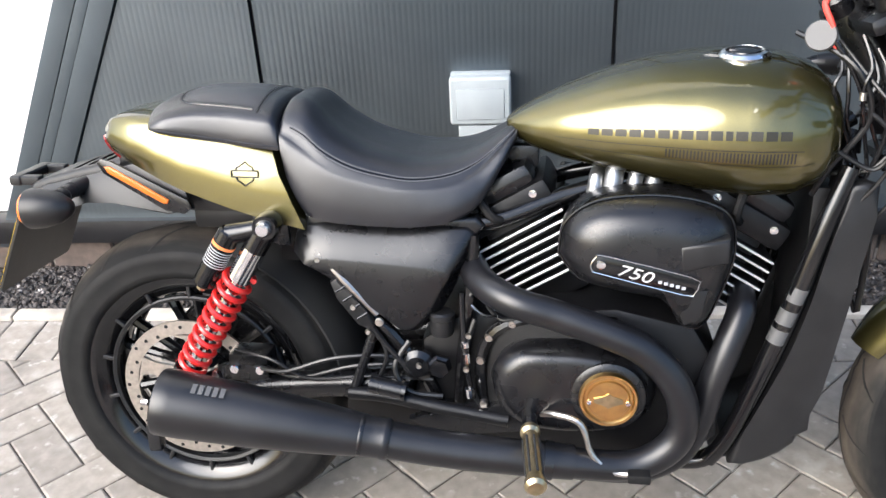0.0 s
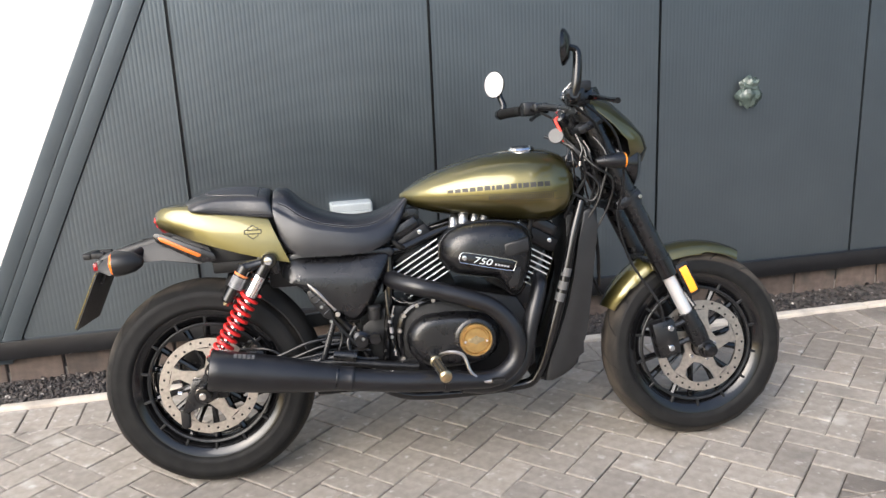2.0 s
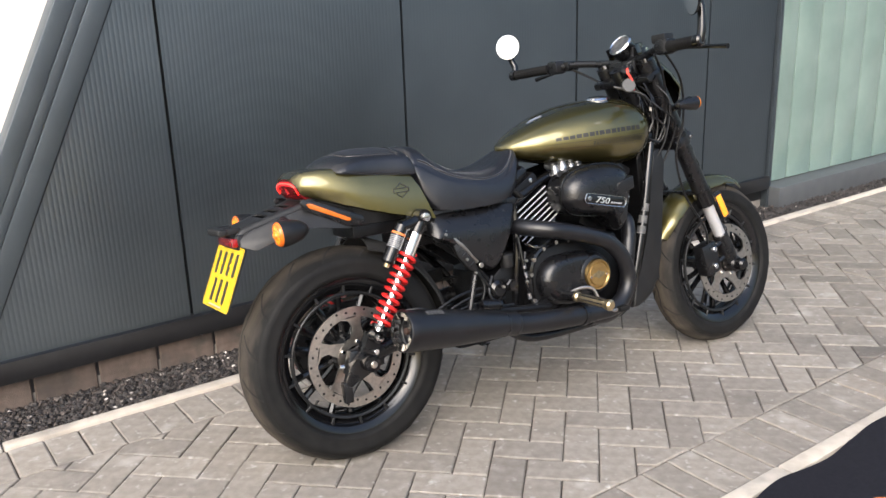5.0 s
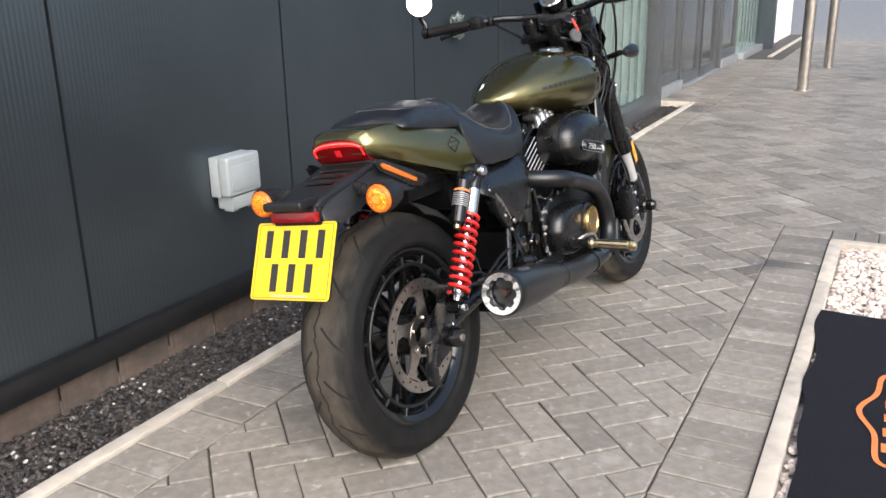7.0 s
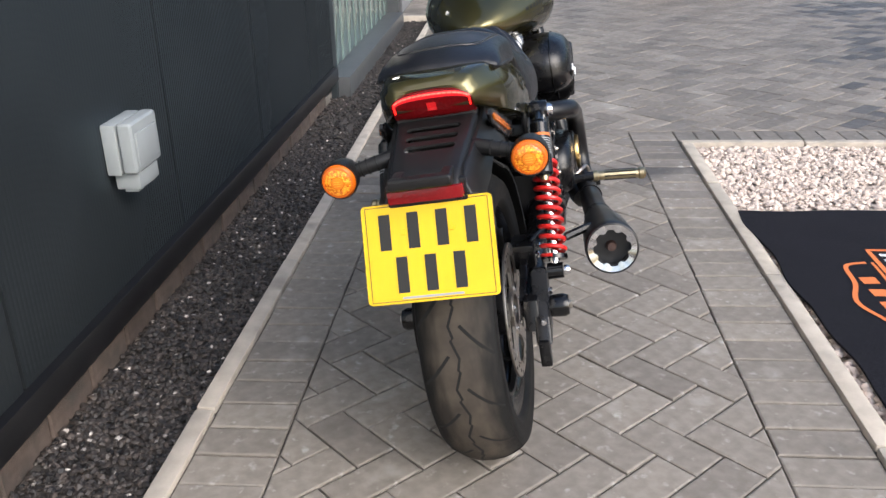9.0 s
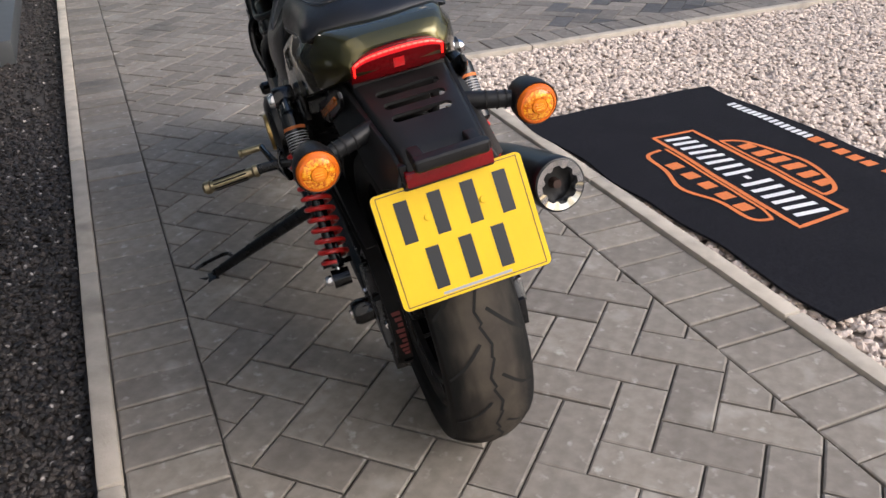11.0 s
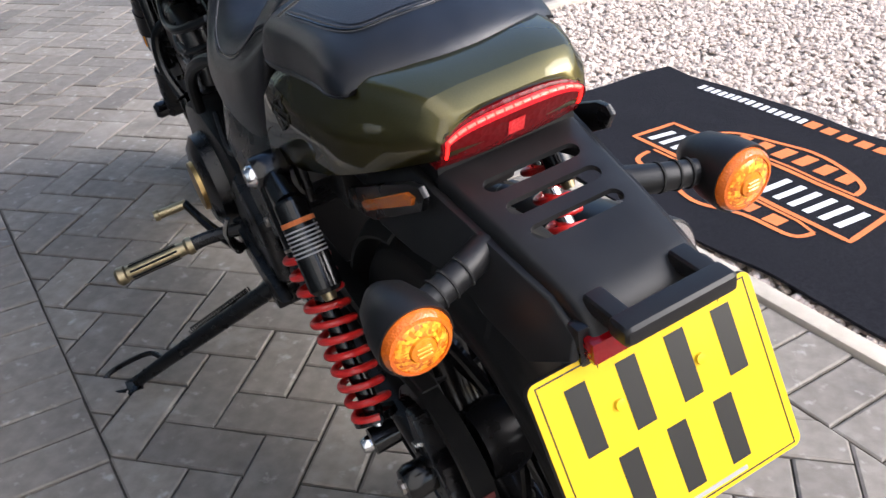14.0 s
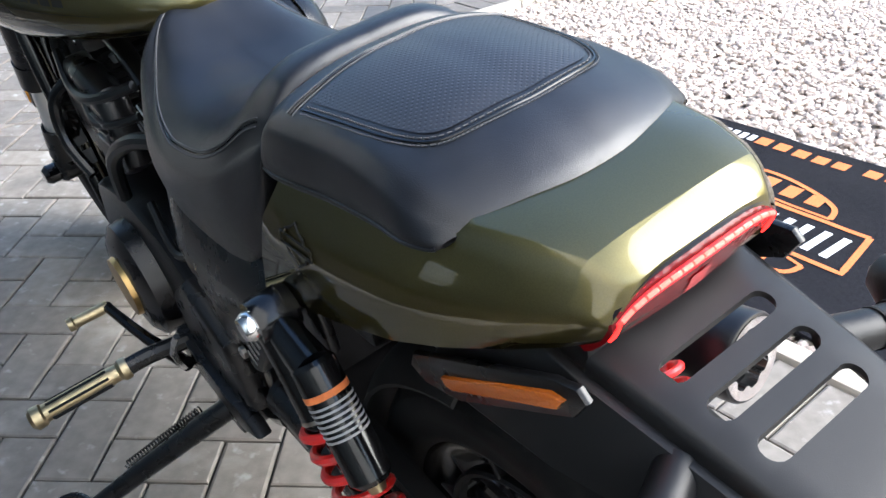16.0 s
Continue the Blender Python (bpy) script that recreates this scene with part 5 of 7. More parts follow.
part("breather_hose", tube([(0.570, 0.110, 0.712), (0.640, 0.135, 0.700), (0.720, 0.150, 0.652), (0.760, 0.150, 0.575)], 0.011, 10, 5), CABLE, bike)
part("breather_hose", tube([(0.955, 0.120, 0.690), (0.985, 0.150, 0.655), (0.975, 0.160, 0.590), (0.935, 0.150, 0.540)], 0.010, 10, 5), BLACK_GLOSS, bike)
part("horn", lathe([(0.02, 0), (0.045, 0.01), (0.048, 0.02), (0.03, 0.028), (0, 0.03)], (1.02, 0.12, 0.62), (0.3, 1, 0), 26), BLACK_GLOSS, bike)
part("horn_bracket", tube([(0.98, 0.09, 0.66), (1.02, 0.13, 0.64)], 0.008, 8, 1), CHROME, bike)

# -- exhaust --
HY = -0.212
part("exhaust_header", tube([(0.545, -0.09, 0.612), (0.575, -0.165, 0.603), (0.63, HY, 0.590), (0.70, HY - 0.004, 0.571), (0.77, HY - 0.006, 0.548), (0.84, HY - 0.006, 0.517), (0.893, HY - 0.006, 0.462), (0.914, HY - 0.006, 0.395), (0.896, HY - 0.008, 0.340), (0.835, HY - 0.015, 0.304), (0.73, HY - 0.028, 0.309), (0.64, -0.248, 0.317), (0.55, -0.254, 0.325)], [0.026] * 10 + [0.0265, 0.027, 0.028], 20, 8), BLACK_EXHAUST, bike, "black coated exhaust header")
part("front_header", tube([(1.01, -0.08, 0.57), (1.005, -0.13, 0.555), (0.985, -0.155, 0.50), (0.962, -0.165, 0.43), (0.945, -0.170, 0.36), (0.91, -0.180, 0.30), (0.84, -0.195, 0.275), (0.74, -0.215, 0.288)], 0.024, 16, 6), BLACK_EXHAUST, bike)
part("link_pipe", tube([(0.735, -0.238, 0.309), (0.55, -0.254, 0.327), (0.40, -0.268, 0.352)], [0.030, 0.0315, 0.0325], 24, 4), BLACK_EXHAUST, bike)
part("pipe_clamp", tube([(0.70, -0.242, 0.312), (0.685, -0.243, 0.3135)], 0.0335, 24, 1), BLACK_SATIN, bike)
M0, M1 = Vector((0.425, -0.266, 0.349)), Vector((0.034, -0.300, 0.419))
md = (M1 - M0).normalized()
ml = (M1 - M0).length
prof = [(0.0335, 0.0), (0.036, 0.004), (0.036, 0.012), (0.0345, 0.016), (0.0365, 0.045), (0.045, 0.13), (0.053, 0.24), (0.0575, ml - 0.03), (0.0575, ml - 0.004), (0.0555, ml), (0.0525, ml + 0.001), (0.0515, ml - 0.02), (0.04, ml - 0.03), (0.0, ml - 0.03)]
muffler = part("muffler", lathe(prof, M0, md, 48), BLACK_EXHAUST, bike, "satin black slip-on muffler with a bright tip ring")
part("seam", lathe([(0.0368, 0.045), (0.0378, 0.047), (0.0378, 0.051), (0.0372, 0.053)], M0, md, 40, closed=True), BLACK_SATIN, muffler)
tip_u = md.orthogonal().normalized()
tip_w = md.cross(tip_u)
bm = bmesh.new()
outer, inner, deep = [], [], []
for k in range(96):
    a = 2 * math.pi * k / 96
    r = 0.0375 + 0.0035 * max(-0.5, min(0.5, math.cos(8 * a) + 0.4)) * 1.6
    c = M0 + md * (ml + 0.002)
    d2 = tip_u * math.cos(a) + tip_w * math.sin(a)
    outer.append(bm.verts.new(c + d2 * 0.0520))
    inner.append(bm.verts.new(c - md * 0.002 + d2 * r))
    deep.append(bm.verts.new(c - md * 0.020 + d2 * r))
for k in range(96):
    j = (k + 1) % 96
    bm.faces.new((outer[k], outer[j], inner[j], inner[k]))
    bm.faces.new((inner[k], inner[j], deep[j], deep[k]))
part("tip_ring", bm, CHROME, muffler, "notched bright metal tip ring")
part("tip_core", lathe([(0.0, ml - 0.012), (0.009, ml - 0.012), (0.012, ml - 0.030), (0.043, ml - 0.034), (0.043, ml - 0.040), (0, ml - 0.040)], M0, md, 30), material("sooty_brown_metal", (0.034, 0.019, 0.015), 0.6, 0.4, (0.06, 0.034, 0.027), 60.0), muffler)
up_m = Vector((0, -0.45, 0.9)).normalized()
for k in range(5):
    c = M0 + md * (ml - 0.065 - 0.012 * k)
    n_o = (up_m - md * up_m.dot(md)).normalized()
    t_o = md.cross(n_o)
    bmq = bmesh.new()
    rr = 0.0572
    vs = []
    for da, dl in ((-0.16, -0.004), (0.16, -0.004), (0.16, 0.004), (-0.16, 0.004)):
        vs.append(bmq.verts.new(c + md * dl + (n_o * math.cos(da) + t_o * math.sin(da)) * (rr + 0.0008)))
    bmq.faces.new(vs)
    part("maker_bar", bmq, FAINT_INK, muffler)
part("muffler_hanger", tube([(0.10, -0.20, 0.43), (0.12, -0.25, 0.44), (0.13, -0.262, 0.43)], 0.010, 8, 3), BLACK_SATIN, bike)

# -- side covers, frame --
SIDE = [  # rim x, z and the matching point of the raised face
    (0.236, 0.640, 0.262, 0.622), (0.262, 0.688, 0.285, 0.634), (0.40, 0.688, 0.40, 0.628), (0.545, 0.688, 0.505, 0.618), (0.550, 0.655, 0.512, 0.600), (0.535, 0.610, 0.497, 0.575),
    (0.505, 0.545, 0.478, 0.540), (0.470, 0.505, 0.455, 0.513), (0.440, 0.492, 0.438, 0.505), (0.415, 0.500, 0.420, 0.512), (0.36, 0.545, 0.372, 0.550), (0.29, 0.600, 0.305, 0.600)]


def side_cover(s):
    """A shield-shaped cover: a wide slope under the saddle running down to a flat face that narrows to the foot."""
    rim = smooth_path([(a, 0, b) for a, b, c, d in SIDE + SIDE[:1]], 3)[:-1]
    face = smooth_path([(c, 0, d) for a, b, c, d in SIDE + SIDE[:1]], 3)[:-1]
    mid = Vector((0.42, 0, 0.585))
    rows = []
    for y, q in ((0.06, 0.0), (0.128, 0.0), (0.136, 0.07), (0.155, 0.84), (0.1585, 0.97), (0.1595, 1.05), (0.1615, 1.6)):
        rows.append([Vector((p.x, s * y, p.z)) if q <= 0 else Vector((p.lerp(f, q).x, s * y, p.lerp(f, q).z)) if q <= 1 else Vector((f.lerp(mid, q - 1).x, s * y, f.lerp(mid, q - 1).z)) for p, f in zip(rim, face)])
    return loft(rows)


for s in (-1, 1):
    part("side_cover", side_cover(s), BLACK_SATIN, bike, "smooth black side cover", angle=60)
    part("frame_rail", tube([(0.22, s * 0.10, 0.695), (0.40, s * 0.11, 0.680), (0.58, s * 0.10, 0.690), (0.75, s * 0.07, 0.745), (1.05, s * 0.05, 0.80), (1.17, s * 0.02, 0.86)], 0.015, 12, 5), BLACK_GLOSS, bike)
    part("frame_rail", tube([(1.165, s * 0.04, 0.84), (1.135, s * 0.10, 0.72), (1.085, s * 0.115, 0.53), (1.03, s * 0.115, 0.36), (0.985, s * 0.11, 0.262), (0.90, s * 0.105, 0.238), (0.60, s * 0.11, 0.24), (0.48, s * 0.115, 0.30)], 0.0155, 12, 6), BLACK_GLOSS, bike)
    part("frame_rail", tube([(0.285, s * 0.13, 0.63), (0.34, s * 0.135, 0.56), (0.42, s * 0.135, 0.47), (0.47, s * 0.125, 0.39), (0.50, s * 0.115, 0.30)], 0.013, 10, 5), BLACK_GLOSS, bike)
    part("frame_rail", tube([(0.555, s * 0.125, 0.675), (0.55, s * 0.13, 0.56), (0.535, s * 0.128, 0.45), (0.525, s * 0.12, 0.33)], 0.012, 10, 4), BLACK_GLOSS, bike)
    part("peg_bracket", prism([(0.44, 0.335), (0.50, 0.305), (0.66, 0.325), (0.70, 0.365), (0.67, 0.392), (0.62, 0.372), (0.50, 0.358)], s * 0.165 - 0.012, s * 0.165 + 0.012, 0.005), BLACK_SATIN, bike)
    part("peg_hanger", tube([(0.655, s * 0.17, 0.375), (0.66, s * 0.225, 0.381), (0.662, s * 0.262, 0.380)], 0.013, 10, 4), BLACK_SATIN, bike)
    peg = part("foot_peg", lathe([(0, 0.0), (0.016, 0.0), (0.017, 0.010), (0.0125, 0.016), (0.0135, 0.03), (0.0135, 0.125), (0.0165, 0.128), (0.0175, 0.140), (0.012, 0.146), (0, 0.147)], (0.662, s * 0.258, 0.380), (0.12, s, -0.095), 20), BRASS, bike, "grooved pale gold foot peg")
    # black rods on the peg stand in for shaded grooves
    for k in range(7):
        a = 2 * math.pi * k / 7
        ax = Vector((0.12, s, -0.095)).normalized()
        uu = ax.orthogonal().normalized()
        ww = ax.cross(uu)
        c = Vector((0.662, s * 0.258, 0.380)) + (uu * math.cos(a) + ww * math.sin(a)) * 0.0134
        part("peg_groove", tube([c + ax * 0.03, c + ax * 0.118], 0.0022, 6, 1), GROOVE, peg)
# brake pedal on the right, gear lever on the left
part("brake_pedal", tube([(0.665, -0.185, 0.365), (0.70, -0.225, 0.392), (0.745, -0.240, 0.385), (0.765, -0.248, 0.335), (0.80, -0.252, 0.305), (0.835, -0.255, 0.303)], 0.0055, 8, 5), STEEL, bike)
part("pedal_pad", box((0.825, -0.272, 0.296), (0.862, -0.245, 0.312), 0.003), RUBBER, bike)
part("gear_lever", tube([(0.64, 0.185, 0.345), (0.73, 0.210, 0.356), (0.82, 0.226, 0.362), (0.853, 0.230, 0.362)], [0.011, 0.0095, 0.008, 0.0085], 10, 4), BLACK_GLOSS, bike)
part("gear_peg", lathe([(0, 0), (0.0105, 0), (0.0095, 0.008), (0.0095, 0.055), (0.0118, 0.058), (0.011, 0.066), (0, 0.067)], (0.853, 0.228, 0.362), (0.1, 1, -0.05), 16), BRASS, bike, "short pale gold gear peg")
part("gear_rod", tube([(0.64, 0.192, 0.345), (0.60, 0.205, 0.41), (0.575, 0.195, 0.45)], 0.0045, 8, 2), CHROME, bike)
# side stand
foot = Vector((0.758, 0.470, 0.083))
hinge = Vector((0.615, 0.155, 0.255))
stand = part("side_stand", tube([hinge, hinge.lerp(foot, 0.5), foot + Vector((-0.006, -0.012, 0.004))], [0.019, 0.016, 0.012], 12, 3), BLACK_SATIN, bike, "black side stand propped on the paving")
part("stand_loop", tube([hinge.lerp(foot, 0.74) + Vector((0.008, 0.006, 0.004)), hinge.lerp(foot, 0.80) + Vector((0.045, 0.010, 0.006)), foot + Vector((0.062, 0.018, 0.006)), foot + Vector((0.050, 0.048, -0.004)), foot + Vector((0.012, 0.045, -0.006)), foot + Vector((-0.012, 0.012, -0.002))], 0.0055, 8, 5), BLACK_SATIN, stand)
part("stand_pad", box(foot + Vector((-0.022, -0.02, -0.0115)), foot + Vector((0.022, 0.02, -0.003)), 0.003), BLACK_SATIN, stand)
ends_s = [hinge.lerp(foot, 0.12) + Vector((0.022, 0.004, 0.010)), hinge.lerp(foot, 0.52) + Vector((0.022, 0.004, 0.008))]
dir_s = (ends_s[1] - ends_s[0]).normalized()
u_s = dir_s.orthogonal().normalized()
w_s = dir_s.cross(u_s)
part("stand_spring", tube([ends_s[0] + (ends_s[1] - ends_s[0]) * (k / 180) + (u_s * math.cos(k * 0.9) + w_s * math.sin(k * 0.9)) * 0.0065 for k in range(181)], 0.0016, 5, 1), BLACK_GLOSS, stand)
part("stand_bracket", box(hinge + Vector((-0.05, -0.05, -0.02)), hinge + Vector((0.03, 0.012, 0.03)), 0.006), BLACK_SATIN, stand)

# -- radiator and its shroud --
SHROUD = [(1.150, 0.772), (1.197, 0.772), (1.188, 0.66), (1.168, 0.52), (1.150, 0.40), (1.125, 0.335), (1.118, 0.300), (1.070, 0.262), (1.010, 0.250), (1.035, 0.33), (1.082, 0.45), (1.115, 0.57)]
for s in (-1, 1):
    part("radiator_shroud", prism(SHROUD, s * 0.092, s * 0.128, 0.012, 4, 2), BLACK_PLASTIC, bike, "black plastic radiator shroud")
    part("downtube", tube([(1.150, s * 0.118, 0.80), (1.118, s * 0.128, 0.70), (1.082, s * 0.130, 0.56), (1.040, s * 0.130, 0.42), (1.005, s * 0.126, 0.31), (0.975, s * 0.12, 0.255)], 0.0150, 14, 5), BLACK_GLOSS, bike)
    for z0 in (0.50, 0.535, 0.575):
        xz = 1.040 + (z0 - 0.42) * 0.30
        part("maker_bar", tube([(xz, s * 0.1305, z0), (xz + 0.0075, s * 0.1305, z0 + 0.025)], 0.0154, 14, 1), FAINT_INK, bike)
part("radiator", box((1.105, -0.095, 0.34), (1.145, 0.095, 0.76), 0.006), ENGINE_BLACK, bike)
part("radiator_core", box((1.1455, -0.088, 0.36), (1.150, 0.088, 0.74)), GROOVE, bike)
part("belly_pan", prism([(0.985, 0.245), (1.07, 0.255), (1.118, 0.295), (1.10, 0.33), (1.0, 0.29)], -0.10, 0.10, 0.006), BLACK_PLASTIC, bike)

# -- forks and front end --
def fork_point(z):
    """Middle of the fork legs at height z."""
    return Vector((1.530 - (z - 0.304) * 0.4655, 0, z))


for s in (-1, 1):
    y = s * 0.100
    off = Vector((0, y, 0))
    fk = part("fork_leg", steered(tube([fork_point(1.075) + off, fork_point(0.560) + off], 0.0305, 22, 1)), BLACK_SATIN, bike, "black upside-down fork leg")
    part("fork_lower_collar", steered(tube([fork_point(0.60) + off, fork_point(0.545) + off], 0.0335, 22, 1)), BLACK_GLOSS, fk)
    part("stanchion", steered(tube([fork_point(0.56) + off, fork_point(0.41) + off], 0.0205, 20, 1)), ALLOY, fk, "bright steel stanchion")
    part("slider", steered(tube([fork_point(0.425) + off, fork_point(0.35) + off, fork_point(0.30) + off], [0.028, 0.031, 0.024], 20, 3)), BLACK_SATIN, fk)
    part("axle_lug", steered(lathe([(0, -0.02), (0.030, -0.02), (0.030, 0.02), (0.024, 0.028), (0, 0.028)], FA + Vector((0.0, y, 0)), (0, s, 0), 24)), BLACK_SATIN, fk)
    part("axle_cap", steered(lathe([(0, 0), (0.021, 0), (0.022, 0.022), (0.015, 0.032), (0, 0.033)], FA + Vector((0, y + s * 0.028, 0)), (0, s, 0), 20)), BLACK_GLOSS, fk)
    part("fork_cap", steered(lathe([(0, 0), (0.024, 0), (0.02, 0.012), (0, 0.014)], fork_point(1.075) + off, RAKE, 20)), BLACK_GLOSS, fk)
    part("clamp_ring", steered(tube([fork_point(0.815) + off, fork_point(0.775) + off], 0.036, 22, 1)), BLACK_SATIN, fk)
    part("clamp_bolt", steered(hexbolt(fork_point(0.80) + off + Vector((0.025, s * 0.030, 0.0)), (0.2, s, 0), 0.007, 0.008)), CHROME, fk)
    # reflector on its bracket
    brk = fork_point(0.515) + Vector((0.046, s * 0.112, 0.015))
    tilt = Matrix.Translation(brk) @ Matrix.Rotation(radians(-24.5), 4, "Y")
    part("reflector_bracket", steered(box((-0.020, -0.006, -0.055), (0.020, 0.006, 0.055), 0.005, tilt)), BLACK_SATIN, fk)
    part("reflector", steered(box((-0.013, s * 0.006 - 0.004, -0.044), (0.013, s * 0.006 + 0.004, 0.044), 0.004, tilt)), YELLOW_REFLECTOR, fk, "amber fork reflector")
    part("fender_stay", steered(tube([brk + Vector((0.0, -s * 0.03, -0.05)), fork_point(0.44) + off + Vector((0.03, s * 0.01, 0))], 0.008, 8, 1)), BLACK_SATIN, fk)
    # front indicator
    c = Vector((1.215, s * 0.240, 0.915))
    stem = part("front_indicator", steered(tube([fork_point(0.90) + off * 1.2, c + Vector((0, -s * 0.035, 0))], 0.010, 10, 1)), BLACK_SATIN, bike, "black bullet indicator with an amber lens")
    part("housing", steered(lathe([(0, -0.062), (0.009, -0.058), (0.0165, -0.036), (0.0225, -0.006), (0.0245, 0.016), (0.0245, 0.022), (0.023, 0.024)], c, (1, 0, 0), 28)), BLACK_SATIN, stem)
    part("lens", steered(lathe([(0.023, 0.022), (0.022, 0.029), (0.012, 0.035), (0, 0.036)], c, (1, 0, 0), 28)), AMBER, stem, "amber lens")
for z, th in ((0.795, 0.034), (1.03, 0.028)):
    c = fork_point(z)
    m = Matrix.Translation(c) @ Matrix.Rotation(radians(-24.9), 4, "Y")
    part("triple_clamp", steered(box((-0.055, -0.135, -th / 2), (0.034, 0.135, th / 2), 0.012, m)), BLACK_SATIN, bike)
part("steering_head", tube([HEAD + RAKE * 0.10, HEAD - RAKE * 0.14], 0.034, 20, 1), BLACK_SATIN, bike)
part("front_brace", steered(box((1.36, -0.10, 0.585), (1.42, 0.10, 0.60), 0.004)), BLACK_SATIN, bike)
fc = part("front_caliper", steered(box((1.362, -0.122, 0.288), (1.440, -0.068, 0.408), 0.016, Matrix.Translation((1.41, 0, 0.35)) @ Matrix.Rotation(radians(-12), 4, "Y") @ Matrix.Translation((-1.41, 0, -0.35)))), BLACK_SATIN, bike, "black front brake caliper")
for z in (0.318, 0.380):
    part("caliper_bolt", steered(hexbolt((1.412, -0.122, z), (0, -1, 0), 0.010, 0.008)), CHROME, fc)
    part("caliper_arm", steered(tube([(1.42, -0.105, z), (1.475, -0.108, z + 0.02)], 0.010, 8, 1)), BLACK_SATIN, fc)
# front mudguard
secs = []
for k in range(25):
    a = radians(61 + (154 - 61) * k / 24)
    grow = 1.0 - 0.35 * max(0, (abs(k - 12) - 9) / 3.0)
    r0 = FR + 0.022
    sec = []
    for j in range(9):
        u = -1 + 2 * j / 8
        y = u * 0.068 * grow
        r = r0 + 0.012 - 0.040 * abs(u) ** 2.6 * (1.0 if 6 < k < 20 else 0.8)
        sec.append(FA + Vector((r * math.cos(a), y, r * math.sin(a))))
    inner_sec = [FA + (p - FA) * ((p - FA).length - 0.004) / (p - FA).length for p in reversed(sec)]
    secs.append(sec + inner_sec)
part("front_mudguard", steered(loft(secs)), PAINT, bike, "olive gold front mudguard", angle=60)
# headlamp, screen, gauge
part("headlamp_shell", steered(lathe([(0.0, -0.075), (0.05, -0.068), (0.078, -0.04), (0.088, 0.0), (0.090, 0.035), (0.084, 0.04)], (1.305, 0, 0.905), (1, 0, -0.05), 40)), BLACK_GLOSS, bike)
part("headlamp_glass", steered(lathe([(0.084, 0.04), (0.07, 0.052), (0.04, 0.060), (0, 0.062)], (1.305, 0, 0.905), (1, 0, -0.05), 36)), CHROME, bike)
secs = []
SCREEN = [(1.388, 0.905, 0.060), (1.400, 0.945, 0.105), (1.385, 0.985, 0.130), (1.345, 1.035, 0.128), (1.295, 1.085, 0.108), (1.258, 1.118, 0.070)]
for x, z, w in SCREEN:
    sec = []
    for j in range(13):
        u = -1 + 2 * j / 12
        sec.append(Vector((x - 0.085 * abs(u) ** 2.2, u * w, z - 0.012 * abs(u) ** 2)))
    secs.append(sec + [p + Vector((-0.005, 0, -0.002)) for p in reversed(sec)])
part("fly_screen", steered(loft(secs)), PAINT, bike, "olive gold fly screen over the headlamp", angle=60)
part("screen_visor", steered(loft([[p + Vector((-0.012 * k, 0, 0.028 * k)) for p in secs[-1]] for k in (0, 1)])), BLACK_GLOSS, bike)
GC = Vector((1.165, 0.0, 1.138))
GA = Vector((-0.72, 0, 0.70))
gauge = part("speedometer", steered(lathe([(0, -0.06), (0.030, -0.055), (0.041, -0.03), (0.043, 0.004), (0.0, 0.004)], GC, GA, 36)), BLACK_GLOSS, bike, "round speedometer with a chrome bezel")
part("bezel", steered(lathe([(0.037, 0.003), (0.043, 0.002), (0.045, 0.008), (0.040, 0.013), (0.036, 0.010)], GC, GA, 40, closed=True)), CHROME, gauge)
part("dial", steered(lathe([(0, 0.0055), (0.037, 0.0055), (0.037, 0.007), (0, 0.007)], GC, GA, 32)), material("dial_face", (0.022, 0.022, 0.022), 0.3, 0.0, (0.09, 0.09, 0.09), 90.0), gauge)
part("gauge_bracket", steered(box((1.17, -0.05, 1.07), (1.235, 0.05, 1.13), 0.012)), BLACK_SATIN, bike)
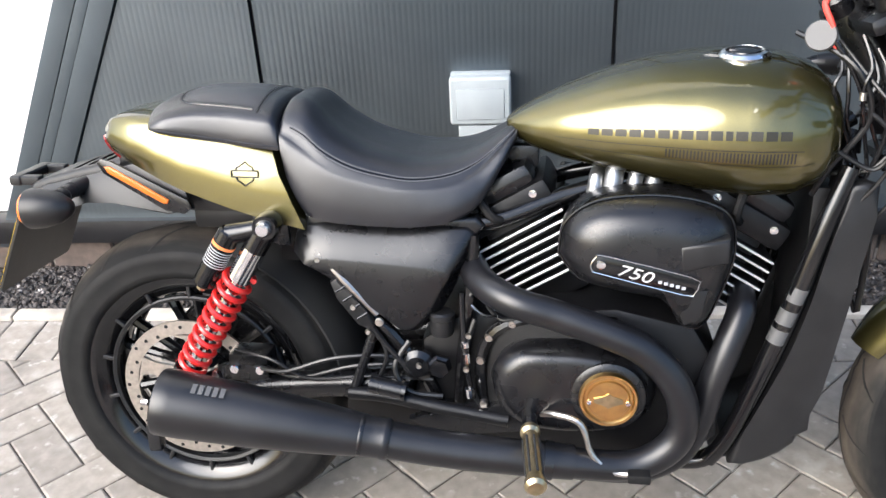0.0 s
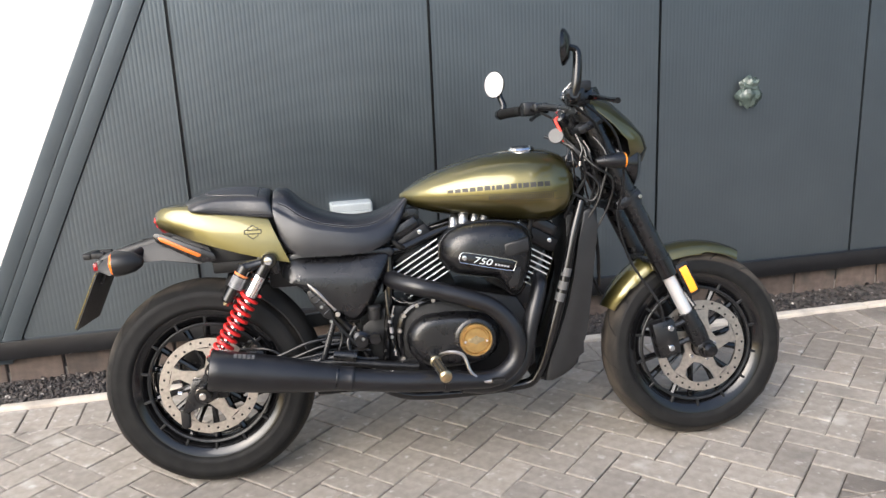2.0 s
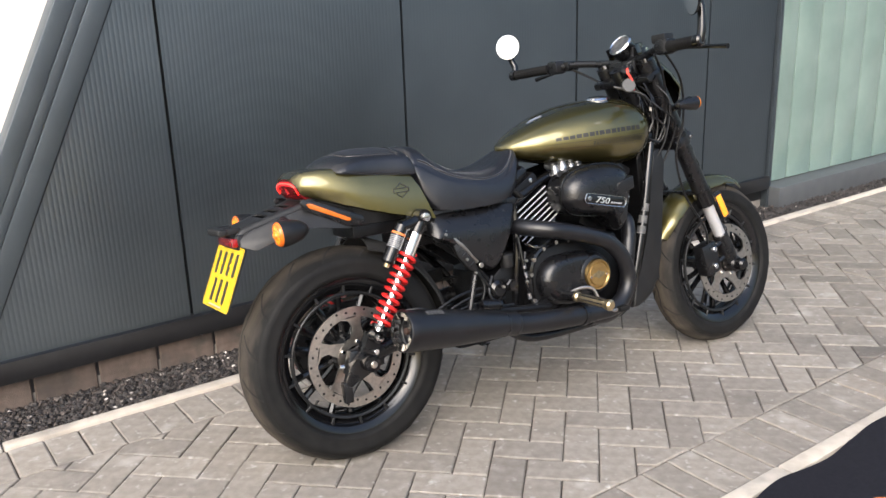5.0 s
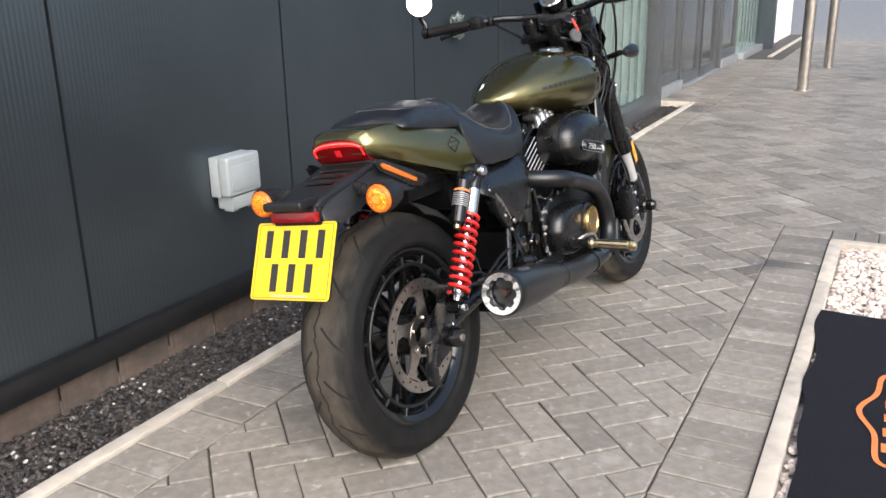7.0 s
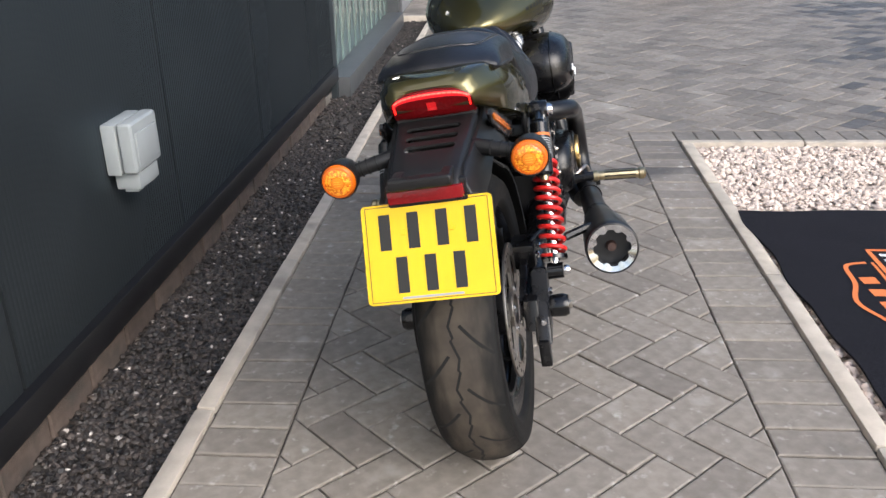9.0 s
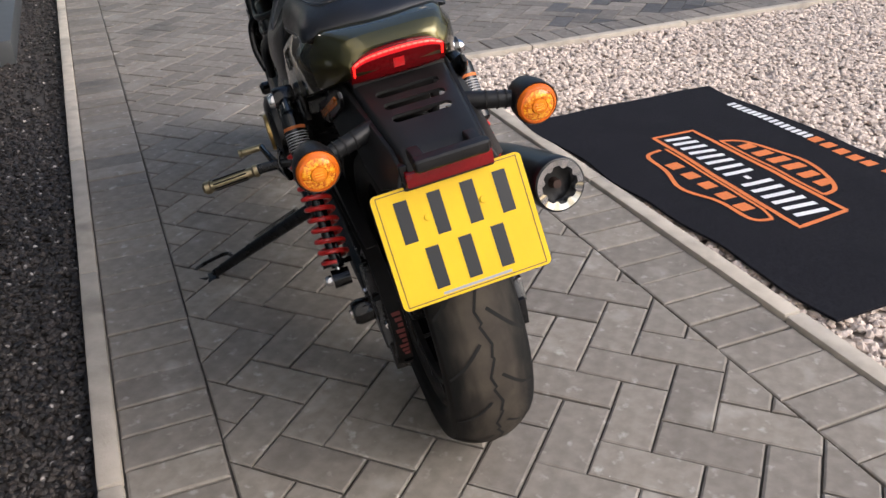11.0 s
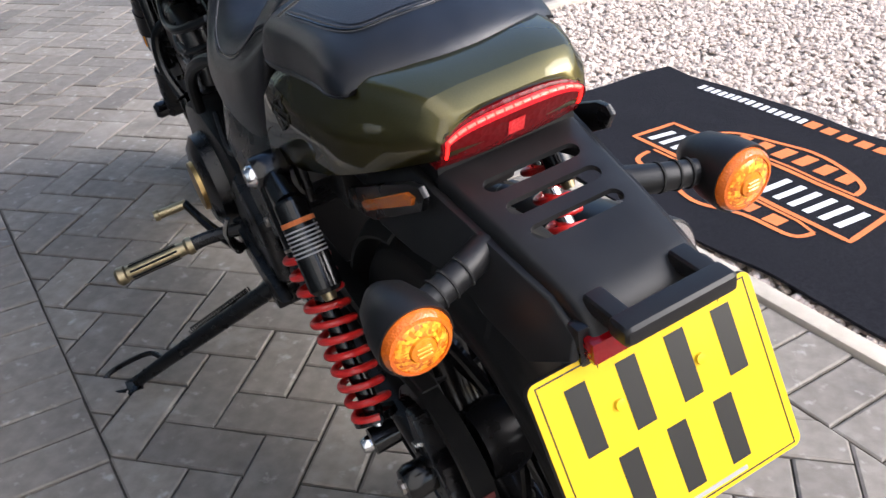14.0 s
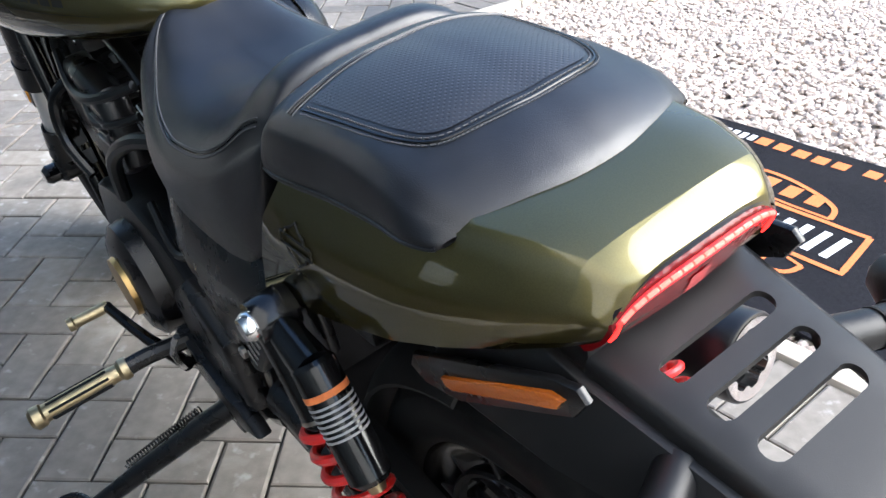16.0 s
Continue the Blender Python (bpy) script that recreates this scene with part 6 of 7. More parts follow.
# handlebar
bar_pts = [(1.035, 0.440, 1.098), (1.080, 0.30, 1.100), (1.125, 0.20, 1.102), (1.165, 0.11, 1.090), (1.178, 0.0, 1.082)]
bar = bar_pts + [(x, -y, z) for x, y, z in reversed(bar_pts[:-1])]
hb = part("handlebar", steered(tube(bar, 0.0125, 14, 6)), BLACK_SATIN, bike, "wide black handlebar with grips and levers")
for s in (-1, 1):
    e, g = Vector((1.035, s * 0.440, 1.098)), Vector((1.080, s * 0.30, 1.100))
    part("grip", steered(tube([e, e.lerp(g, 0.04), e.lerp(g, 0.96), g], [0.017, 0.0172, 0.0172, 0.020], 18, 1)), RUBBER, hb)
    for k in range(7):
        c = e.lerp(g, 0.15 + 0.1 * k)
        part("grip_ring", steered(tube([c, c.lerp(g, 0.04)], 0.0180, 16, 1)), RUBBER, hb)
    part("switch_box", steered(box((1.068, s * 0.268 - 0.026, 1.078), (1.118, s * 0.268 + 0.026, 1.126), 0.010)), BLACK_SATIN, hb)
    part("lever_perch", steered(box((1.098, s * 0.225 - 0.016, 1.082), (1.150, s * 0.225 + 0.016, 1.118), 0.008)), BLACK_GLOSS, hb)
    part("lever", steered(tube([(1.148, s * 0.235, 1.100), (1.158, s * 0.30, 1.094), (1.150, s * 0.40, 1.082), (1.150, s * 0.462, 1.074)], [0.008, 0.0070, 0.0065, 0.0085], 10, 4)), BLACK_GLOSS, hb)
    part("bar_end", steered(lathe([(0, 0), (0.019, 0), (0.019, 0.022), (0.013, 0.027), (0, 0.027)], e, (-0.1, s, 0), 18)), BLACK_GLOSS, hb)
    mc = Vector((1.018, s * 0.452, 1.206)) if s > 0 else Vector((1.012, -0.462, 1.218))
    ma = Vector((-0.807, -0.58, 0.04)).normalized() if s > 0 else Vector((-0.90, 0.42, 0.05)).normalized()
    stalk = [e + Vector((0, s * 0.012, 0)), e + Vector((0.012, s * 0.018, 0.030)), mc - ma * 0.026 + Vector((0, 0, -0.045)), mc - ma * 0.014] if s > 0 else [e + Vector((0, -0.014, -0.004)), e + Vector((0.006, -0.020, 0.030)), e + Vector((0.012, -0.020, 0.088)), e + Vector((0.008, -0.020, 0.112)), mc - ma * 0.012]
    mir = part("mirror", steered(tube(stalk, [0.013, 0.0125, 0.011, 0.009] if s > 0 else [0.014, 0.0135, 0.012, 0.010, 0.007], 12, 4)), BLACK_GLOSS, bike, "round black bar-end mirror")
    part("mirror_back", steered(lathe([(0, -0.016), (0.030, -0.013), (0.045, -0.004), (0.048, 0.003), (0.0455, 0.004)], mc, ma, 36)), BLACK_GLOSS, mir)
    part("mirror_glass", steered(lathe([(0.0455, 0.0042), (0.02, 0.005), (0, 0.005)], mc, ma, 36)), MIRROR, mir, "round mirror glass")
part("bar_riser", steered(box((1.155, -0.065, 1.035), (1.195, 0.065, 1.085), 0.010)), BLACK_SATIN, bike)
part("fluid_reservoir", steered(box((1.105, -0.255, 1.118), (1.150, -0.195, 1.148), 0.008)), BLACK_PLASTIC, bike)
# ignition key with a red strap and fob
key = part("key_fob", lathe([(0, -0.006), (0.022, -0.006), (0.024, 0), (0.022, 0.006), (0, 0.006)], (1.085, -0.105, 1.000), (-0.35, -0.9, 0.2), 20), FAINT_INK, bike, "grey round key fob")
part("key_strap", tube([(1.095, -0.095, 1.055), (1.085, -0.105, 1.045), (1.098, -0.11, 1.015), (1.105, -0.108, 0.985), (1.112, -0.105, 0.975)], 0.0045, 6, 4), RED_TAG, key)
part("key_ring", tube([(1.10, -0.09, 1.06), (1.09, -0.10, 1.072), (1.10, -0.11, 1.078), (1.11, -0.10, 1.068), (1.10, -0.09, 1.06)], 0.0014, 6, 4), CHROME, key)
part("ignition_lock", lathe([(0, 0), (0.022, 0), (0.022, 0.03), (0.016, 0.036), (0, 0.036)], (1.115, -0.075, 1.035), (-0.5, -0.4, 0.7), 18), BLACK_SATIN, bike)
# cables and hoses
CABLES = [
    ([(1.11, -0.21, 1.09), (1.20, -0.15, 1.02), (1.235, -0.12, 0.90), (1.19, -0.11, 0.80), (1.13, -0.08, 0.78)], 0.0045),
    ([(1.10, 0.22, 1.09), (1.21, 0.14, 1.00), (1.23, 0.08, 0.88), (1.15, 0.06, 0.80)], 0.0045),
    ([(1.13, -0.23, 1.10), (1.24, -0.19, 1.00), (1.275, -0.155, 0.86), (1.26, -0.125, 0.74), (1.30, -0.115, 0.60), (1.38, -0.12, 0.47), (1.40, -0.115, 0.39)], 0.0042),
    ([(1.06, -0.06, 1.00), (1.13, -0.13, 0.96), (1.165, -0.125, 0.88), (1.12, -0.115, 0.80), (1.10, -0.10, 0.75)], 0.005),
    ([(1.14, 0.05, 1.06), (1.175, -0.10, 0.97), (1.195, -0.115, 0.86), (1.175, -0.10, 0.77)], 0.004),
    ([(1.16, -0.09, 1.03), (1.225, -0.145, 0.94), (1.205, -0.14, 0.82), (1.17, -0.125, 0.75), (1.13, -0.11, 0.71)], 0.0038),
    ([(1.12, -0.08, 0.99), (1.18, -0.15, 0.91), (1.24, -0.15, 0.86), (1.23, -0.13, 0.78), (1.19, -0.11, 0.70)], 0.0034),
    ([(1.15, -0.12, 0.90), (1.20, -0.14, 0.85), (1.18, -0.13, 0.80), (1.12, -0.12, 0.83)], 0.004),
    ([(1.20, 0.10, 0.76), (1.235, 0.12, 0.66), (1.23, 0.11, 0.56), (1.26, 0.10, 0.46)], 0.005),
    ([(1.20, -0.06, 0.76), (1.215, -0.05, 0.64), (1.22, -0.03, 0.52)], 0.006),
    ([(0.12, -0.115, 0.40), (0.20, -0.15, 0.405), (0.30, -0.155, 0.44), (0.40, -0.145, 0.445), (0.48, -0.135, 0.42)], 0.0045),
    ([(0.12, -0.11, 0.41), (0.22, -0.14, 0.39), (0.34, -0.15, 0.425), (0.46, -0.14, 0.43)], 0.004),
    ([(0.10, -0.12, 0.43), (0.18, -0.15, 0.43), (0.25, -0.15, 0.395), (0.36, -0.15, 0.405), (0.48, -0.14, 0.40)], 0.0035),
    ([(0.44, -0.14, 0.475), (0.415, -0.155, 0.43), (0.44, -0.16, 0.385), (0.50, -0.155, 0.375)], 0.0055),
    ([(0.36, -0.145, 0.53), (0.40, -0.155, 0.46), (0.385, -0.155, 0.40), (0.40, -0.15, 0.37)], 0.004),
    ([(0.275, -0.14, 0.635), (0.33, -0.155, 0.585), (0.38, -0.155, 0.50), (0.44, -0.15, 0.42)], 0.0055),
    ([(0.56, -0.155, 0.53), (0.545, -0.165, 0.47), (0.555, -0.165, 0.40), (0.575, -0.16, 0.35)], 0.005),
    ([(0.58, -0.14, 0.55), (0.61, -0.165, 0.535), (0.66, -0.16, 0.55)], 0.004),
    ([(0.70, 0.10, 0.70), (0.78, 0.14, 0.68), (0.90, 0.12, 0.70), (1.0, 0.10, 0.72)], 0.006),
    ([(0.50, 0.13, 0.60), (0.58, 0.15, 0.56), (0.66, 0.14, 0.60)], 0.006),
]
for pts, r in CABLES:
    part("cable", tube(pts, r, 8, 6), CABLE, bike)
loom = random.Random(11)
for k in range(6):
    a = Vector((1.10 + 0.014 * k, -0.10 - 0.03 * loom.random(), 0.97 + 0.05 * loom.random()))
    c = Vector((1.15 + 0.06 * loom.random(), -0.085 - 0.03 * loom.random(), 0.74 + 0.10 * loom.random()))
    mid = a.lerp(c, 0.5) + Vector((0.03 * loom.uniform(-1, 1), -0.012 - 0.012 * loom.random(), 0.02 * loom.uniform(-1, 1)))
    part("wire", tube([a, a.lerp(mid, 0.5) + Vector((loom.uniform(-0.015, 0.015), -0.008, 0)), mid, c], 0.0024 + 0.0012 * loom.random(), 7, 5), BLACK_GLOSS, bike)
    if k % 3 == 0:
        part("wire_clip", tube([mid + Vector((0, 0, 0.006)), mid - Vector((0, 0, 0.006))], 0.0055, 10, 1), STEEL, bike)
for c in ((0.285, -0.153, 0.630), (0.37, -0.16, 0.50), (0.345, -0.158, 0.545), (0.46, -0.165, 0.44), (0.545, -0.17, 0.44), (0.57, -0.17, 0.36), (0.43, -0.16, 0.40), (0.55, -0.17, 0.505)):
    part("fitting", lathe([(0, 0), (0.0055, 0), (0.0055, 0.005), (0.004, 0.008), (0, 0.008)], c, (0.2, -1, 0.1), 10), STEEL, bike)
part("fluid_pot", lathe([(0, 0), (0.019, 0), (0.021, 0.006), (0.021, 0.030), (0.023, 0.032), (0.023, 0.040), (0.018, 0.044), (0, 0.044)], (0.500, -0.140, 0.492), (0, 0, 1), 24), BLACK_PLASTIC, bike)
part("pivot_cap", lathe([(0.03, 0), (0.03, 0.012), (0.02, 0.02), (0, 0.02)], (0.455, -0.135, 0.43), (0, -1, 0), 22), BLACK_GLOSS, bike)
part("linkage", tube([(0.33, -0.16, 0.375), (0.40, -0.165, 0.375), (0.50, -0.17, 0.36), (0.62, -0.175, 0.345)], 0.013, 12, 4), ENGINE_BLACK, bike)
part("linkage_stay", tube([(0.335, -0.155, 0.372), (0.355, -0.15, 0.43), (0.38, -0.145, 0.50)], 0.009, 10, 3), BLACK_SATIN, bike)
# folded pillion pegs, brake hose with its unions
for s in (-1, 1):
    fold = part("pillion_peg", prism([(0.306, 0.592), (0.320, 0.600), (0.368, 0.540), (0.384, 0.512), (0.374, 0.502), (0.352, 0.512), (0.316, 0.560)], s * 0.152 - 0.010, s * 0.152 + 0.010, 0.005), BLACK_PLASTIC, bike, "folded black pillion foot peg")
    for k in range(4):
        a = Vector((0.326 + 0.012 * k, s * 0.1625, 0.580 - 0.0165 * k))
        part("peg_rib", tube([a + Vector((-0.009, 0, -0.006)), a + Vector((0.009, 0, 0.006))], 0.0018, 6, 1), BLACK_GLOSS, fold)
    part("peg_strut", tube([(0.288, s * 0.150, 0.640), (0.335, s * 0.156, 0.590), (0.386, s * 0.152, 0.530)], [0.0065, 0.0075, 0.0060], 10, 3), STEEL if s < 0 else BLACK_SATIN, bike)
    part("strut_bolt", hexbolt((0.392, s * 0.160, 0.520), (0, s, 0), 0.008, 0.006), STEEL, bike)
part("brake_hose", tube([(0.538, -0.158, 0.580), (0.541, -0.166, 0.500), (0.548, -0.168, 0.430), (0.558, -0.166, 0.382)], 0.0052, 8, 5), BLACK_GLOSS, bike, "brake hose with bright unions")
for z0, z1, r in ((0.492, 0.482, 0.0075), (0.470, 0.452, 0.0068), (0.402, 0.384, 0.0085)):
    part("hose_union", tube([(0.544 + (0.48 - z0) * 0.09, -0.168, z0), (0.544 + (0.48 - z1) * 0.09, -0.168, z1)], r, 10, 1), CHROME, bike)
part("switch_cap", lathe([(0, 0), (0.021, 0), (0.021, 0.010), (0.017, 0.014), (0.017, 0.022), (0, 0.023)], (0.497, -0.150, 0.437), (0, -1, 0), 6), BLACK_GLOSS, bike)
part("hose_clip", tube([(0.555, -0.165, 0.560), (0.575, -0.170, 0.545), (0.600, -0.168, 0.542)], 0.0028, 6, 4), CHROME, bike)
part("linkage_rod", tube([(0.371, -0.172, 0.402), (0.431, -0.174, 0.392)], 0.0155, 14, 1), BLACK_SATIN, bike)
part("linkage_collar", tube([(0.431, -0.174, 0.392), (0.438, -0.1745, 0.391)], 0.0175, 14, 1), BLACK_GLOSS, bike)
# dark mass added to fill the gap below the linkage
part("undertray", box((0.31, -0.125, 0.268), (0.60, 0.125, 0.352), 0.014), ENGINE_BLACK, bike)
part("battery_box", box((0.37, -0.09, 0.56), (0.52, 0.09, 0.69), 0.01), ENGINE_BLACK, bike)
# black boxes added to close dark gaps under the cowl where paving showed
part("tray_gap_filler", box((0.03, -0.075, 0.655), (0.20, 0.075, 0.698), 0.008), ENGINE_BLACK, bike)
part("guard_gap_filler", box((0.195, -0.088, 0.60), (0.31, 0.088, 0.695), 0.008), ENGINE_BLACK, bike)
part("inner_tray", box((0.02, -0.085, 0.69), (0.26, 0.085, 0.76), 0.01), BLACK_PLASTIC, bike)

# -- inner and rear mudguard --
secs = []
for k in range(16):
    a = radians(2 + (76 - 2) * k / 15)
    sec = []
    for j in range(9):
        u = -1 + 2 * j / 8
        r = RR + 0.028 - 0.03 * abs(u) ** 3
        sec.append(RA + Vector((r * math.cos(a), u * 0.092, r * math.sin(a))))
    secs.append(sec + [RA + (p - RA) * 0.985 for p in reversed(sec)])
part("inner_mudguard", loft(secs), GROOVE, bike, angle=60)
# rear mudguard: slotted top plate, two sides
def guard_top(x):
    return float(np.interp(x, [-0.316, -0.308, -0.300, -0.285, -0.262, -0.20, -0.098], [0.704, 0.714, 0.724, 0.735, 0.743, 0.760, 0.785]))


def guard_half(x):
    return float(np.interp(x, [-0.30, -0.25, -0.098], [0.064, 0.068, 0.081]))


SLOTS = [(-0.149, -0.130), (-0.184, -0.165), (-0.219, -0.200)]
bm = bmesh.new()
stations = [-0.098, -0.112] + [xb + (xa - xb) * (0.5 - 0.5 * math.cos(math.pi * k / 8)) for xa, xb in SLOTS for k in range(9)] + [-0.235, -0.25, -0.262, -0.275, -0.285, -0.293, -0.300, -0.308, -0.314]
stations.sort(reverse=True)


def slot_edge(x):
    """Share of the half width at which the slot's round end lies."""
    for xa, xb in SLOTS:
        if xa - 1e-6 <= x <= xb + 1e-6:
            r = (xb - xa) / 2
            q = (x - (xa + xb) / 2) / r
            return (guard_half(x) * 0.68 - r + r * math.sqrt(max(0.0, 1 - q * q))) / guard_half(x)
    return 0.55


grid = []
for x in stations:
    row = []
    e = slot_edge(x)
    for u, dz in ((1.0, 0.016), (0.985, 0.008), (0.95, 0.0025), (0.89, 0.0), (e, 0.0)):
        row.append((u, dz))
    row = [(-u, dz) for u, dz in row] + list(reversed(row))
    grid.append([bm.verts.new((x, u * guard_half(x), guard_top(x) - dz)) for u, dz in row])
for i in range(len(stations) - 1):
    in_slot = any(xa + 1e-6 < (stations[i] + stations[i + 1]) / 2 < xb - 1e-6 for xa, xb in SLOTS)
    for j in range(9):
        if in_slot and j == 4:
            continue
        bm.faces.new((grid[i][j], grid[i][j + 1], grid[i + 1][j + 1], grid[i + 1][j]))
geom = bmesh.ops.extrude_face_region(bm, geom=bm.faces[:])
bmesh.ops.translate(bm, verts=[v for v in geom["geom"] if isinstance(v, bmesh.types.BMVert)], vec=(0, 0, -0.005))
guard = part("rear_mudguard", bm, BLACK_PLASTIC, bike, "matt black rear mudguard with three slots", angle=40)
GSIDE = [(0.030, 0.742), (-0.060, 0.784), (-0.100, 0.770), (-0.20, 0.746), (-0.262, 0.732), (-0.296, 0.712), (-0.300, 0.690), (-0.262, 0.676), (-0.20, 0.692), (-0.16, 0.712), (-0.10, 0.716), (0.000, 0.692), (0.048, 0.703)]
for s in (-1, 1):
    bm = prism(GSIDE, 0.0, 0.010, 0.003)
    for v in bm.verts:
        v.co.y = s * (guard_half(v.co.x) - 0.006 + 0.10 * max(0, v.co.x + 0.12) + 0.52 * max(0, guard_top(v.co.x) - 0.010 - v.co.z) * (1 - 0.75 * max(0.0, min(1.0, (v.co.x + 0.10) / 0.12))) + v.co.y)
    part("mudguard_side", bm, BLACK_PLASTIC, guard)
    rec = [(-0.128, 0.784), (-0.116, 0.764), (-0.002, 0.702), (0.036, 0.697), (0.052, 0.708), (0.046, 0.724), (-0.10, 0.789), (-0.120, 0.792)]
    bm = prism(rec, 0.0, 0.008, 0.003)
    for v in bm.verts:
        v.co.y = s * (0.101 + 0.10 * max(0, v.co.x + 0.12) + v.co.y)
    part("reflector_frame", bm, BLACK_SATIN, guard)
    amb = [(-0.112, 0.779), (-0.106, 0.768), (-0.002, 0.716), (0.006, 0.716), (0.010, 0.723), (-0.100, 0.780)]
    bm = prism(amb, 0.0, 0.010, 0.002)
    for v in bm.verts:
        v.co.y = s * (0.103 + 0.10 * max(0, v.co.x + 0.12) + v.co.y)
    part("side_reflector", bm, AMBER_REFLECTOR, guard, "long amber side reflector")
    c = Vector((-0.218, s * 0.179, 0.719))
    ind = part("rear_indicator", tube([(-0.170, s * 0.075, 0.738), (-0.185, s * 0.115, 0.733), c + Vector((0.025, -s * 0.02, 0.006))], [0.0165, 0.0145, 0.0130], 16, 4), BLACK_PLASTIC, bike, "black bullet indicator with an amber lens")
    st0, st1 = Vector((-0.185, s * 0.115, 0.733)), c + Vector((0.025, -s * 0.02, 0.006))
    for q in (-0.15, 0.25, 0.55):
        part("stem_joint", tube([st0.lerp(st1, q), st0.lerp(st1, q + 0.05)], 0.0158, 20, 1), GROOVE, ind)
    part("housing", lathe([(0, -0.078), (0.014, -0.072), (0.027, -0.052), (0.0345, -0.022), (0.0362, 0.0), (0.0355, 0.005), (0.033, 0.004)], c, (-1, 0, -0.05), 36), BLACK_PLASTIC, ind)
    back_l = Vector((-1, 0, -0.05))
    part("lens", lathe([(0.0332, 0.002), (0.0328, 0.008), (0.0295, 0.0125), (0.0262, 0.0135), (0.0255, 0.011)], c, back_l, 36), AMBER_DEEP, ind, "glossy amber lens rim")
    part("lens_reflector", lathe([(0.0262, 0.012), (0.0215, 0.0150), (0.0135, 0.0165), (0.0125, 0.0135)], c, back_l, 36), AMBER_FACET, ind, "amber reflector with facet glints put into its colour")
    part("lens_centre", lathe([(0.0128, 0.0150), (0.0118, 0.0182), (0.007, 0.0194), (0, 0.0196)], c, back_l, 24), AMBER, ind, "amber centre disc")
    for k in (-1, 0, 1):
        part("centre_rib", box((-0.0012, -0.0075 + 0.001 * abs(k), -0.0011), (0.0012, 0.0075 - 0.001 * abs(k), 0.0011), 0.0005, Matrix.Translation(c + Vector((-0.0195, 0, -0.001 + 0.0042 * k))), 1), AMBER_BULB, ind)
# tail lamp
LAMP = [(-0.104, 0.8480), (-0.1170, 0.8475), (-0.1245, 0.8455), (-0.1275, 0.8410), (-0.1270, 0.8330), (-0.1225, 0.8180), (-0.1150, 0.8010), (-0.109, 0.7925), (-0.100, 0.787), (-0.080, 0.780)]
LAMP_HALF = 0.0785


def lamp_point(y, x, z, grow=0.0):
    """A point of the lamp's skin: the profile swept round, its head dropping towards the ends."""
    q = abs(y) / LAMP_HALF
    share = max(0.0, (z - 0.797) / 0.045)
    return Vector((x + 0.9 * y * y - grow, y, z - share * (0.008 * q ** 2 + 0.012 * q ** 6) + grow * 0.3))


prof_lamp = [(p.x, p.z) for p in smooth_path([(x, 0, z) for x, z in LAMP], 3)]
ys = [LAMP_HALF * math.sin(math.pi / 2 * k / 16) for k in range(-16, 17)]
tail = part("tail_lamp", loft([[lamp_point(y, x, z) for x, z in prof_lamp] + [Vector((-0.060, y, 0.782)), Vector((-0.060, y, 0.815))] for y in ys]), RED_TAIL, bike, "wide red tail lamp under the cowl", angle=50)
arch = [lamp_point(LAMP_HALF * u, -0.1272, 0.8365, 0.0006) for u in np.linspace(-0.93, 0.93, 31)]
ends = [[lamp_point(s * LAMP_HALF * 0.935, x, z, 0.0008) for x, z in ((-0.1255, 0.8280), (-0.1225, 0.8180), (-0.1185, 0.8090))] for s in (-1, 1)]
part("led_arch", tube(list(reversed(ends[0])) + arch + ends[1], 0.0017, 8, 1), RED_LIT, tail, "lit red light strip")
part("light_guide", loft([[lamp_point(LAMP_HALF * u, x, z, 0.0005) for x, z in ((-0.1257, 0.8438), (-0.1274, 0.8395), (-0.1270, 0.8330), (-0.1258, 0.8290))] for u in np.linspace(-0.96, 0.96, 33)], ring=False), RED_BAND, tail, "glowing red band along the head of the lens")
for u in np.linspace(-0.86, 0.86, 15):
    part("led", tube([lamp_point(LAMP_HALF * (u + d), -0.1273, 0.8362, 0.0010) for d in (-0.052, 0.0, 0.052)], 0.0019, 8, 1), RED_LED, tail)
# added black strip: the shadow gap between cowl lip and lens, put into colour
part("lip_shadow_strip", loft([[lamp_point(LAMP_HALF * u, x, z, 0.0022) for x, z in ((-0.110, 0.8487), (-0.1180, 0.8483), (-0.1245, 0.8466))] for u in np.linspace(-0.99, 0.99, 33)], ring=False), BLACK_PLASTIC, tail, "black strip standing for the shadow gap above the lens")
part("centre_reflector", loft([[lamp_point(y, x, z, 0.0012) for x, z in ((-0.1232, 0.8205), (-0.1200, 0.8120), (-0.1165, 0.8035))] for y in (-0.009, 0.0, 0.009)], ring=False), RED_GLOW, tail, "brighter red square")
part("lamp_tray", box((-0.100, -0.079, 0.768), (-0.05, 0.079, 0.794), 0.006), BLACK_PLASTIC, bike)
# red reflector, plate lamp bar and number plate
part("red_reflector", box((-0.3155, -0.068, 0.690), (-0.298, 0.068, 0.7135), 0.004), RED_LENS, guard, "red bar reflector above the number plate")
part("reflector_back", box((-0.302, -0.072, 0.680), (-0.285, 0.072, 0.722), 0.004), BLACK_SATIN, guard)
part("plate_lamp", box((-0.346, -0.057, 0.7225), (-0.320, 0.057, 0.7425), 0.0075, segments=3), BLACK_PLASTIC, guard, "black plate lamp bar on two arms")
for s in (-1, 1):
    part("lamp_arm", box((-0.325, s * 0.044 - 0.010, 0.7235), (-0.284, s * 0.044 + 0.010, 0.7415), 0.005, segments=3), BLACK_PLASTIC, guard)
PLATE_M = Matrix.Translation((-0.334, 0.006, 0.607)) @ Matrix.Rotation(radians(25.0), 4, "Y")


